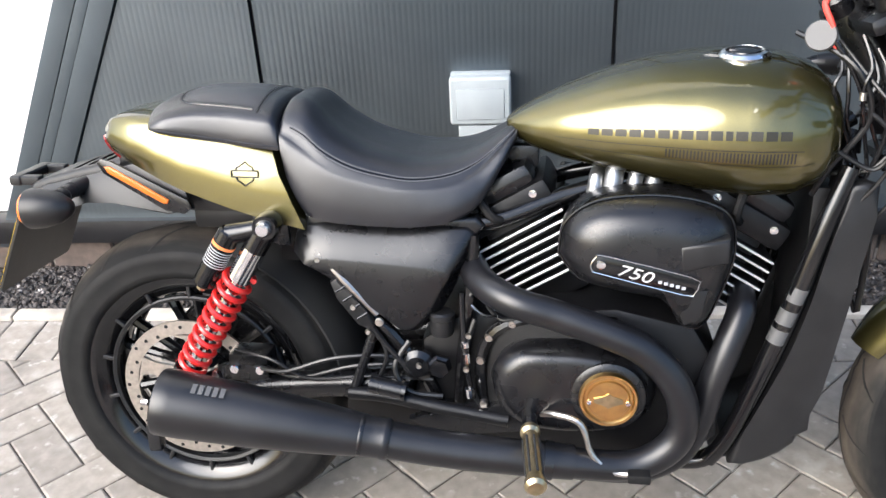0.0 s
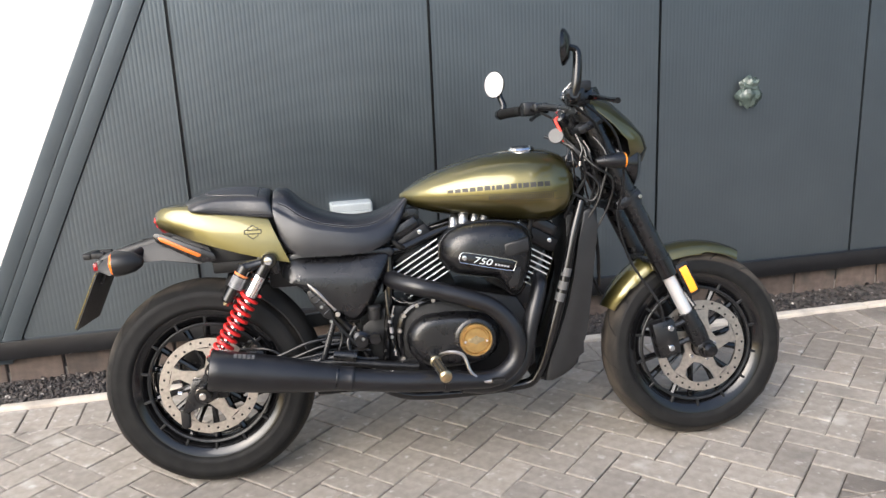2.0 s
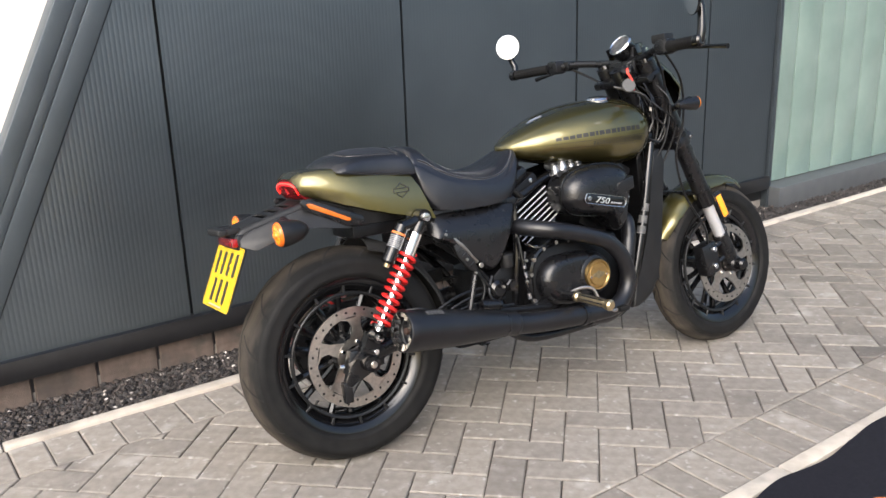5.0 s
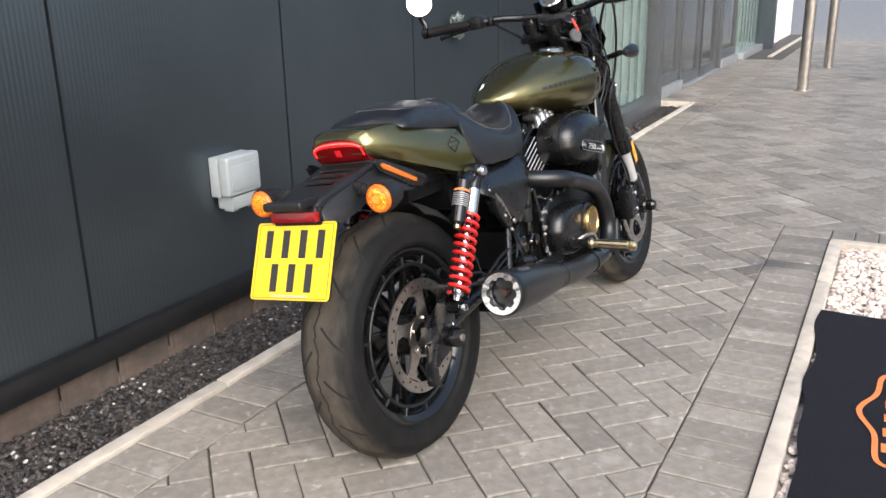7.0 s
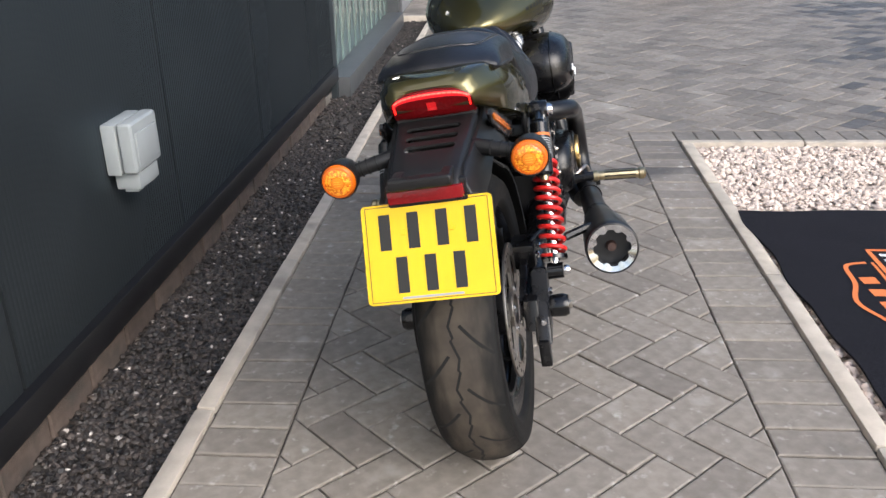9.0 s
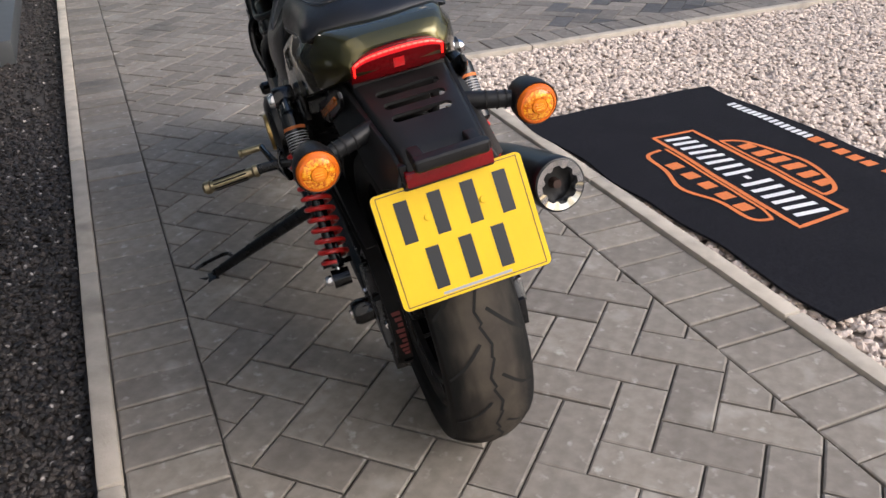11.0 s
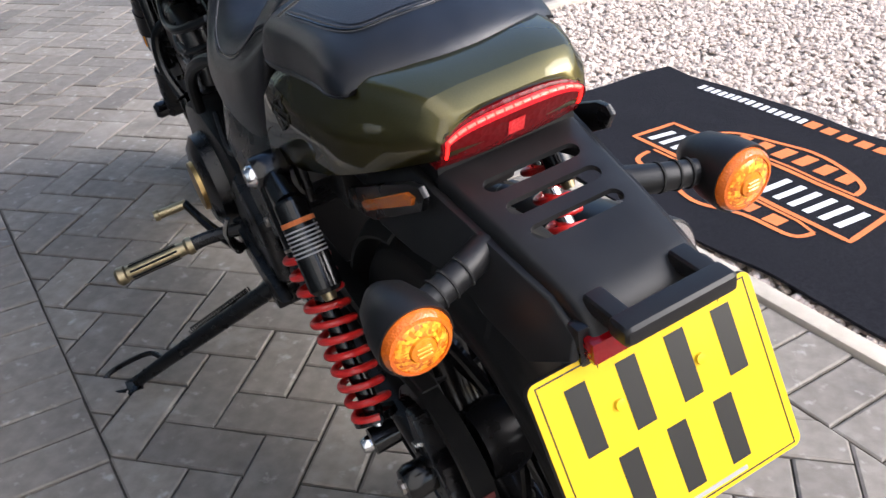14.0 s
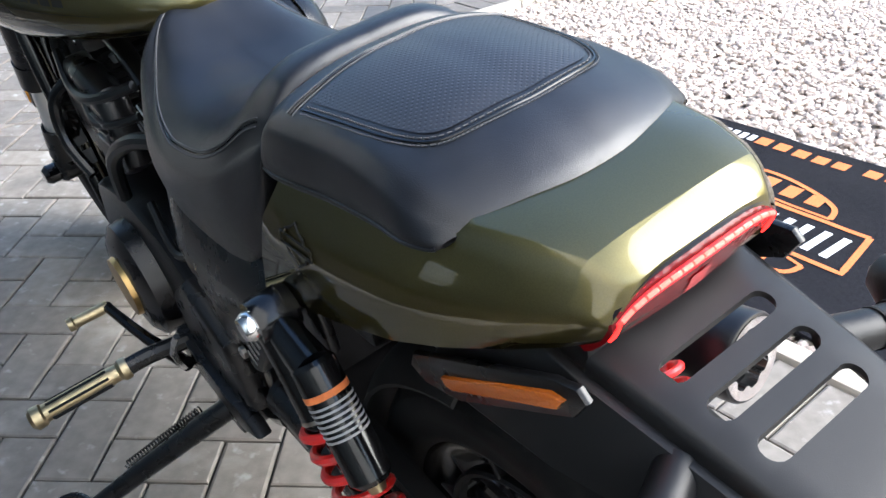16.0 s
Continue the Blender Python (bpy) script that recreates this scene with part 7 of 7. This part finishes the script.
def plate_sheet(hw, hh, x0, x1, r=0.009):
    """A thin sheet with rounded corners in the plate's own plane."""
    out_l = [(sy * (hw - r) + r * math.cos(a), sz * (hh - r) + r * math.sin(a)) for sy, sz, a0 in ((1, 1, 0), (-1, 1, 90), (-1, -1, 180), (1, -1, 270)) for a in (radians(a0 + 15 * k) for k in range(7))]
    bm = loft([[Vector((x, y, z)) for y, z in out_l] for x in (x0, x1)])
    bm.transform(PLATE_M)
    return bm


plate = part("number_plate", plate_sheet(0.1190, 0.0886, -0.0015, -0.0009), YELLOW, bike, "yellow rear number plate with black bars")


def plate_box(y0, y1, z0, z1, mat, name, lift=0.0022):
    return part(name, box((-lift - 0.0006, y0, z0), (-lift + 0.0008, y1, z1), 0.0, PLATE_M), mat, plate)


for lo, hi in (((-0.111, 0.0835), (0.111, 0.0848)), ((-0.111, -0.0848), (0.111, -0.0835))):
    plate_box(lo[0], hi[0], min(lo[1], hi[1]), max(lo[1], hi[1]), PLATE_INK, "border_line", 0.0014)
for y in (-0.1115, 0.1105):
    plate_box(y, y + 0.0012, -0.0848, 0.0848, PLATE_INK, "border_line", 0.0014)
for row, n_ch in ((0.0065, 4), (-0.0705, 3)):
    total = n_ch * 0.042 + (n_ch - 1) * 0.010
    for k in range(n_ch):
        y = total / 2 - k * 0.052
        plate_box(y - 0.032, y - 0.011, row, row + 0.064, PLATE_INK, "plate_bar", 0.0014)
plate_box(-0.055, 0.055, -0.0815, -0.0775, GREY_INK, "small_print_bar", 0.0014)
for y in (-0.044, 0.044):
    part("plate_screw", lathe([(0, 0), (0.0055, 0), (0.005, 0.003), (0, 0.0035)], PLATE_M @ Vector((-0.0016, y, 0.036)), PLATE_M.to_3x3() @ Vector((-1, 0, 0)), 12), YELLOW, plate)
part("plate_backing", plate_sheet(0.1195, 0.0890, -0.0008, 0.0050), BLACK_PLASTIC, plate)
part("plate_hanger", box((0.003, -0.05, 0.05), (0.016, 0.05, 0.12), 0.004, PLATE_M), BLACK_PLASTIC, bike)

# ---- things on the wall and on the ground ----
# switched socket box
sock = tagged(new("socket_box"), "light grey weatherproof socket box fixed to the cladding", "socket box")
sock.location = (0.19, WY, 0.535)
part("base", box((-0.090, -0.042, -0.062), (0.084, -0.0005, 0.080), 0.008), BOX_GREY, sock)
lid = part("lid", box((-0.091, -0.088, -0.058), (0.085, -0.045, 0.083), 0.014, segments=3), BOX_GREY, sock, "domed hinged lid")
part("lid_panel", box((-0.072, -0.0915, -0.040), (0.066, -0.084, 0.052), 0.005), BOX_GREY, lid)
part("cable_entry", box((-0.068, -0.080, -0.108), (0.066, -0.010, -0.060), 0.007), BOX_GREY, sock)
for dx in (-0.045, 0.042):
    part("entry_lip", box((dx - 0.016, -0.070, -0.116), (dx + 0.016, -0.030, -0.106), 0.003), BOX_GREY, sock)

# fitting wrapped in a plastic bag
bag = tagged(new("wrapped_fitting"), "wall fitting wrapped in a crumpled green-grey plastic bag", "wrapped fitting")
bag.location = (2.000, WY, 0.955)
bm = bmesh.new()
bmesh.ops.create_icosphere(bm, subdivisions=4, radius=0.058)
for v in bm.verts:
    n3 = noise.noise(v.co * 38) * 0.014 + noise.noise(v.co * 90) * 0.006
    v.co += v.co.normalized() * n3
    pinch = 1.0 - 0.35 * math.exp(-((v.co.z - 0.018) / 0.014) ** 2)
    v.co.x *= 1.0 * pinch
    v.co.y = (v.co.y * pinch * 0.72) - 0.030
    v.co.z *= 1.18
    v.co.y = min(v.co.y, -0.0005)
part("bag", bm, BAG, bag, "crumpled shiny plastic bag", angle=25)
part("tie", tube([Vector((0.042 * math.cos(a), -0.030 + 0.034 * math.sin(a), 0.020 + 0.004 * math.sin(2 * a))) for a in np.linspace(0, 2 * math.pi, 20)], 0.0030, 6, 1), BAG, bag, "gathered neck of the bag")
part("back_plate", box((-0.03, -0.012, -0.05), (0.03, -0.0005, 0.05), 0.004), BOX_GREY, bag)

# printed mat
MAT_M = pose(0.325, 0.318, 0, 0, 0, 1.8)
mat_ob = tagged(new("door_mat"), "black mat with an orange shield print lying on the pebbles", "mat")
mat_ob.matrix_world = MAT_M
bm = bmesh.new()
ML, MW = 1.55, 0.885


def mat_z(x, y):
    return 0.0125 + 0.006 * noise.noise(Vector((x * 2.3, y * 3.1, 0.4))) + 0.004 * noise.noise(Vector((x * 7, y * 6, 2.0))) + (0.006 * math.sin(x * 9) * max(0, -y - 0.30) * 5)


nx, ny = 80, 48
def mat_edge(u, v):
    """Place on the mat with its edges drawn a little in and out."""
    x, y = -ML / 2 + ML * u, -MW / 2 + MW * v
    e = 0.020
    return (x + e * noise.noise(Vector((y * 5, 3.0 if u > 0.5 else 7.0, 0))) * abs(2 * u - 1) ** 4, y + e * 1.3 * noise.noise(Vector((x * 4, 1.0 if v > 0.5 else 9.0, 0))) * abs(2 * v - 1) ** 4)


rows = [[bm.verts.new((*mat_edge(i / nx, j / ny), mat_z(-ML / 2 + ML * i / nx, -MW / 2 + MW * j / ny))) for j in range(ny + 1)] for i in range(nx + 1)]
for i in range(nx):
    for j in range(ny):
        bm.faces.new((rows[i][j], rows[i + 1][j], rows[i + 1][j + 1], rows[i][j + 1]))
geom = bmesh.ops.extrude_face_region(bm, geom=bm.faces[:])
bmesh.ops.translate(bm, verts=[v for v in geom["geom"] if isinstance(v, bmesh.types.BMVert)], vec=(0, 0, -0.008))
part("mat_body", bm, CARPET, mat_ob, "black woven pile", angle=60)


def printed(name, polyline, width, mat, closed=False, steps=5):
    pts = [Vector((x, y, 0)) for x, y in polyline]
    if closed:
        pts.append(pts[0])
    path = []
    for a, b in zip(pts, pts[1:]):
        n = max(1, int((b - a).length / 0.02))
        path += [a.lerp(b, k / n) for k in range(n)]
    path.append(pts[-1])
    path = [Vector((p.x, p.y, mat_z(p.x, p.y))) for p in path]
    return part(name, strip(path, width, lambda p: Vector((0, 0, 1)), 0.0022), mat, mat_ob)


def arc(pts, steps=6):
    return [(p.x, p.y) for p in smooth_path([(x, y, 0) for x, y in pts], steps)]


# local print positions: x from the mat's middle, y up towards the kerb
BX0, BX1, BYA, BYB = -0.355, 0.375, 0.075, 0.160
ban = [(-0.358, -0.030), (0.392, -0.060), (0.396, 0.112), (-0.378, 0.172)]
printed("banner_outline", ban, 0.016, ORANGE_INK, True)
for k in range(15):
    x = -0.335 + k * 0.0475
    if k == 6:
        printed("print_bar", [(x + 0.004, 0.060), (x + 0.030, 0.058)], 0.016, WHITE_INK)
        continue
    slope = -0.03 * k / 14
    wdt = 0.034
    y0, y1 = 0.010 + slope * 0.6, 0.130 + slope * 1.3
    printed("print_bar", [(x + wdt / 2 - 0.004, y0), (x + wdt / 2 + 0.004, y1)], wdt * 0.62, WHITE_INK)
motor = arc([(-0.30, 0.200), (-0.27, 0.255), (-0.13, 0.262), (0.0, 0.300), (0.13, 0.255), (0.26, 0.235), (0.29, 0.160)])
printed("shield_lower", motor, 0.015, ORANGE_INK)
printed("shield_lower", [(-0.30, 0.200), (-0.24, 0.180), (0.29, 0.140)], 0.010, ORANGE_INK)
for k in range(5):
    x = -0.20 + k * 0.088
    printed("print_bar", [(x, 0.195 - 0.004 * k), (x, 0.245 - 0.004 * k)], 0.048, ORANGE_INK)
cyc = arc([(-0.245, -0.055), (-0.225, -0.120), (-0.13, -0.175), (0.0, -0.205), (0.13, -0.175), (0.225, -0.140), (0.26, -0.075)])
printed("shield_upper", cyc, 0.015, ORANGE_INK)
printed("shield_upper", [(-0.245, -0.055), (0.26, -0.078)], 0.010, ORANGE_INK)
for k in range(6):
    x = -0.175 + k * 0.070
    printed("print_bar", [(x, -0.095), (x, -0.152 - 0.012 * (2.5 - abs(k - 2.5)))], 0.040, ORANGE_INK)
for k in range(15):
    x = 0.145 + k * 0.0285
    printed("print_bar", [(x, -0.392), (x, -0.352)], 0.019, WHITE_INK)
for k in range(9):
    x = 0.105 - k * 0.0585 - (0.03 if k > 4 else 0)
    printed("print_bar", [(x, -0.395), (x, -0.345)], 0.040, ORANGE_INK)

# ---- far things on the forecourt ----
chair = tagged(new("bistro_chair"), "slim black metal chair standing on the forecourt paving", "chair")
chair.matrix_world = pose(3.325, -1.89, 0, 0, 0, -4)
for lx in (-0.165, 0.165):
    for ly in (-0.175, 0.175):
        part("leg", tube([(lx * 1.06, ly * 1.06, 0.002), (lx, ly, 0.44)], 0.011, 8, 1), BLACK_SATIN, chair)
part("seat", box((-0.20, -0.205, 0.44), (0.20, 0.205, 0.468), 0.012), BLACK_SATIN, chair)
for ly in (-0.175, 0.175):
    part("back_post", tube([(0.175, ly, 0.465), (0.215, ly, 0.70), (0.235, ly, 0.88)], 0.011, 8, 4), BLACK_SATIN, chair)
for zz in (0.62, 0.74, 0.86):
    part("back_slat", box((0.196 + (zz - 0.62) * 0.13, -0.17, zz - 0.022), (0.206 + (zz - 0.62) * 0.13, 0.17, zz + 0.022), 0.003), BLACK_SATIN, chair)
cruiser = tagged(new("motorcycle_far"), "black touring motorcycle with panniers parked on the forecourt", "motorcycle")
cruiser.matrix_world = pose(9.0, -0.27, 0.0, 0, 0, -52) @ pose(0, 0, 0, -7, 0, 0)
for name, wx, wr, hw in (("rear_wheel", 0.0, 0.325, 0.075), ("front_wheel", 1.60, 0.33, 0.055)):
    c = Vector((wx, 0, wr - 0.002))
    rim = part(name, lathe([(0.20, -hw * 0.8), (0.225, -hw * 0.7), (0.19, 0), (0.225, hw * 0.7), (0.20, hw * 0.8), (0.06, hw * 0.4), (0.03, hw), (0.03, -hw), (0.06, -hw * 0.4)], c, (0, 1, 0), 40, closed=True), BLACK_GLOSS, cruiser)
    part("tyre", lathe([(0.222, -hw * 0.8), (0.26, -hw), (wr - 0.02, -hw * 0.85), (wr, -hw * 0.3), (wr, hw * 0.3), (wr - 0.02, hw * 0.85), (0.26, hw), (0.222, hw * 0.8)], c, (0, 1, 0), 48, closed=True), RUBBER, rim)
    part("hub_cap", lathe([(0, 0), (0.05, 0), (0.05, 0.03), (0.03, 0.04), (0, 0.04)], c + Vector((0, -hw, 0)), (0, -1, 0), 20), CHROME, rim)
for s in (-1, 1):
    part("muffler", tube([(0.75, s * 0.16, 0.26), (0.40, s * 0.19, 0.28), (0.0, s * 0.20, 0.31), (-0.50, s * 0.20, 0.345)], [0.025, 0.045, 0.05, 0.05], 18, 5), BLACK_EXHAUST, cruiser, "black muffler with a bright tip")
    part("muffler_tip", tube([(-0.495, s * 0.20, 0.345), (-0.54, s * 0.20, 0.348)], 0.054, 18, 1), CHROME, cruiser)
    part("pannier", prism([(-0.42, 0.44), (-0.46, 0.72), (-0.30, 0.80), (0.12, 0.80), (0.16, 0.52), (0.05, 0.42)], s * 0.17, s * 0.34, 0.03, 3), BLACK_GLOSS, cruiser, "gloss black hard pannier")
    part("fork_leg", tube([(1.60, s * 0.09, 0.33), (1.30, s * 0.09, 0.98)], 0.026, 12, 1), BLACK_SATIN, cruiser)
part("rear_mudguard", prism([(-0.46, 0.42), (-0.44, 0.60), (-0.30, 0.75), (0.10, 0.80), (0.30, 0.70), (0.28, 0.62), (0.0, 0.70), (-0.26, 0.58), (-0.36, 0.40)], -0.09, 0.09, 0.02, 3), BLACK_GLOSS, cruiser)
far_plate = part("number_plate", box((-0.515, -0.12, 0.42), (-0.508, 0.12, 0.60), 0.003), material("orange_plate_acrylic", (0.85, 0.34, 0.02), 0.3, 0.0, (0.80, 0.31, 0.02), 20.0), cruiser, "orange yellow number plate with dark bars")
for zz in (0.445, 0.52):
    part("plate_bar", box((-0.5175, -0.085, zz), (-0.515, 0.085, zz + 0.05)), PLATE_INK, far_plate)
part("plate_bracket", box((-0.507, -0.05, 0.45), (-0.43, 0.05, 0.56), 0.004), BLACK_SATIN, cruiser)
part("tail_lamp", box((-0.50, -0.06, 0.64), (-0.42, 0.06, 0.70), 0.015), RED_LENS, cruiser)
part("engine", prism([(0.45, 0.30), (0.50, 0.60), (0.62, 0.80), (0.95, 0.80), (1.08, 0.55), (1.05, 0.25), (0.60, 0.20)], -0.17, 0.17, 0.03, 3), ENGINE_BLACK, cruiser)
part("frame_spine", tube([(0.0, 0, 0.74), (0.4, 0, 0.72), (0.9, 0, 0.84), (1.36, 0, 0.95)], 0.045, 12, 5), BLACK_SATIN, cruiser)
part("swingarm", box((-0.04, -0.12, 0.29), (0.55, 0.12, 0.35), 0.02), BLACK_SATIN, cruiser)
part("fuel_tank", domed([(0.62, 0.84), (0.75, 0.98), (1.05, 1.02), (1.26, 0.95), (1.20, 0.84)], [(-0.15, 0.5), (-0.11, 0.92), (0.0, 1.0), (0.11, 0.92), (0.15, 0.5)], (0.95, 0.90)), BLACK_GLOSS, cruiser)
part("seat", prism([(-0.10, 0.80), (0.0, 0.90), (0.30, 0.80), (0.62, 0.83), (0.64, 0.76), (0.25, 0.72)], -0.15, 0.15, 0.03, 3), LEATHER, cruiser)
part("front_mudguard", prism([(1.27, 0.48), (1.38, 0.64), (1.60, 0.70), (1.82, 0.62), (1.80, 0.60), (1.60, 0.67), (1.40, 0.61), (1.31, 0.47)], -0.07, 0.07, 0.004), BLACK_GLOSS, cruiser)
part("fairing", domed([(1.22, 0.92), (1.20, 1.18), (1.36, 1.24), (1.52, 1.05), (1.46, 0.90)], [(-0.30, 0.5), (-0.20, 0.95), (0.0, 1.0), (0.20, 0.95), (0.30, 0.5)], (1.36, 1.06)), BLACK_GLOSS, cruiser)
part("handlebar", tube([(1.00, -0.40, 1.10), (1.15, -0.22, 1.14), (1.24, 0.0, 1.10), (1.15, 0.22, 1.14), (1.00, 0.40, 1.10)], 0.014, 10, 5), CHROME, cruiser)

# ---- paving blocks ----
def clip(poly, keep):
    """Clip a convex polygon by half planes a*x + b*y <= c."""
    for a, b, c in keep:
        out_poly = []
        for i in range(len(poly)):
            p, q = poly[i], poly[(i + 1) % len(poly)]
            dp, dq = a * p[0] + b * p[1] - c, a * q[0] + b * q[1] - c
            if dp <= 0:
                out_poly.append(p)
            if dp * dq < 0:
                t = dp / (dp - dq)
                out_poly.append((p[0] + (q[0] - p[0]) * t, p[1] + (q[1] - p[1]) * t))
        poly = out_poly
        if len(poly) < 3:
            return []
    return poly


def area(poly):
    return abs(sum(poly[i][0] * poly[(i + 1) % len(poly)][1] - poly[(i + 1) % len(poly)][0] * poly[i][1] for i in range(len(poly)))) / 2


def block_geometry(poly, joint=0.0016, chamfer=0.004, depth=0.03, z=0.0):
    """Vertices and faces of one chamfered paving block with the given outline."""
    cx, cy = sum(p[0] for p in poly) / len(poly), sum(p[1] for p in poly) / len(poly)
    n = len(poly)

    def inset(d):
        res = []
        for i in range(n):
            p0, p1, p2 = Vector((*poly[i - 1], 0)), Vector((*poly[i], 0)), Vector((*poly[(i + 1) % n], 0))
            e1, e2 = (p1 - p0).normalized(), (p2 - p1).normalized()
            n1, n2 = Vector((-e1.y, e1.x, 0)), Vector((-e2.y, e2.x, 0))
            if n1.dot(Vector((cx, cy, 0)) - p1) < 0:
                n1, n2 = -n1, -n2
            bis = (n1 + n2)
            k = d / max(0.25, (1 + n1.dot(n2)))
            res.append(p1 + bis * k)
        return res
    low, mid, top = inset(joint), inset(joint), inset(joint + chamfer)
    verts = [(p.x, p.y, z - depth) for p in low] + [(p.x, p.y, z - 0.0025) for p in mid] + [(p.x, p.y, z) for p in top]
    faces = []
    for i in range(n):
        j = (i + 1) % n
        faces += [(i, j, n + j, n + i), (n + i, n + j, 2 * n + j, 2 * n + i)]
    faces.append(tuple(range(2 * n, 3 * n)))
    return verts, faces


def herringbone(lo, hi, origin=(-0.727, 1.166)):
    """Outlines of 200 x 100 blocks laid in herringbone at 45 degrees, over a rectangle."""
    w = 0.1045
    c45 = math.cos(radians(45))
    polys = []
    r = int(max(hi[0] - lo[0], hi[1] - lo[1]) / w) + 12
    mx, my = (lo[0] + hi[0]) / 2, (lo[1] + hi[1]) / 2
    u0 = ((mx - origin[0]) * c45 + (my - origin[1]) * c45) / w
    v0 = (-(mx - origin[0]) * c45 + (my - origin[1]) * c45) / w
    for i in range(int(u0) - r, int(u0) + r):
        for j in range(int(v0) - r, int(v0) + r):
            k = (i - j) % 4
            if k == 0:
                a, b, c, d = i, j, i + 2, j + 1
            elif k == 3:
                a, b, c, d = i, j, i + 1, j + 2
            else:
                continue
            pts = [(a, b), (c, b), (c, d), (a, d)]
            world_pts = [(origin[0] + (u * c45 - v * c45) * w, origin[1] + (u * c45 + v * c45) * w) for u, v in pts]
            if max(p[0] for p in world_pts) > lo[0] and min(p[0] for p in world_pts) < hi[0] and max(p[1] for p in world_pts) > lo[1] and min(p[1] for p in world_pts) < hi[1]:
                polys.append(world_pts)
    return polys


def rect_rules(x0, x1, y0, y1):
    return [(-1, 0, -x0), (1, 0, x1), (0, -1, -y0), (0, 1, y1)]


near_polys, far_polys = [], []
for poly in herringbone((-6.8, RC), (EC, CY)):
    q = clip(poly, rect_rules(-6.8, EC, RC, CY))
    if q and area(q) > 0.0008:
        near_polys.append(q)
for poly in herringbone((EC, -4.0), (14.9, CY)):
    q = clip(poly, rect_rules(EC, 14.9, -4.0, CY))
    if q and area(q) > 0.0008:
        far_polys.append(q)
for poly in herringbone((6.425, CY), (11.14, 2.722)):
    q = clip(poly, rect_rules(6.425, 11.14, CY, 2.722))
    if q and area(q) > 0.0008:
        far_polys.append(q)
x = -6.848
while x < EC - 0.02:
    b = min(x + 0.1053, EC)
    near_polys.append([(x, RY1 + 0.002), (b, RY1 + 0.002), (b, RC), (x, RC)])
    x = b
x = -6.7925
while x < 6.32:
    b = x + 0.1053
    (near_polys if x < 2.5 else far_polys).append([(x, CY), (b, CY), (b, KY0 - 0.002), (x, KY0 - 0.002)])
    x = b
y = RY1
while y > -4.0:
    near_polys.append([(EX1 + 0.002, y - 0.1003), (EC, y - 0.1003), (EC, y), (EX1 + 0.002, y)])
    y -= 0.1003


def centre(poly):
    return sum(p[0] for p in poly) / len(poly), sum(p[1] for p in poly) / len(poly)


def closeness(poly):
    cx, cy = centre(poly)
    return abs(cx + 0.35) * 0.8 + abs(cy - 1.6)


near_polys.sort(key=closeness)
for poly in near_polys[:300]:
    cx, cy = centre(poly)
    vs, fs = block_geometry([(p[0] - cx, p[1] - cy) for p in poly], joint=random.uniform(0.0012, 0.0034), chamfer=random.uniform(0.003, 0.0055))
    me = bpy.data.meshes.new("paving_block")
    me.from_pydata(vs, [], fs)
    me.materials.append(PAVER)
    ob = new("paving_block", me)
    ob.parent = paving
    ob.location = (cx, cy, random.uniform(-0.0018, 0.0012))
    ob.rotation_euler = (random.uniform(-0.008, 0.008), random.uniform(-0.008, 0.008), 0)


def block_field(name, polys, mat, parent, label):
    verts, faces = [], []
    rnd = random.Random(5)
    for poly in polys:
        vs, fs = block_geometry(poly, joint=rnd.uniform(0.0012, 0.0030), chamfer=rnd.uniform(0.003, 0.005), z=rnd.uniform(-0.0020, 0.0012))
        k = len(verts)
        verts += vs
        faces += [tuple(i + k for i in f) for f in fs]
    me = bpy.data.meshes.new(name)
    me.from_pydata(verts, [], faces)
    me.materials.append(mat)
    ob = new(name, me)
    ob.parent = parent
    return tagged(ob, label, kind="stuff")


block_field("paving_blocks", near_polys[300:], PAVER_FAR, paving, "more grey concrete blocks of the same paving")
picker = random.Random(23)


def dark_patch(poly):
    """Whether a block belongs to the patch of charcoal blocks on the forecourt."""
    cx, cy = centre(poly)
    deep = -0.02 - 0.22 * (cx - 2.3) - cy
    return 2.0 < cx < 7.0 and cy > -3.2 and picker.random() < max(0.0, min(0.62, deep * 1.2))


dark_polys = [p for p in far_polys if dark_patch(p)]
kept = {id(p) for p in dark_polys}
far_polys = [p for p in far_polys if id(p) not in kept]
block_field("dark_blocks", dark_polys, PAVER_DARK, paving_far, "charcoal blocks scattered among the grey ones")
block_field("paving_blocks", far_polys, PAVER_FAR, paving_far, "worn grey concrete blocks in herringbone")
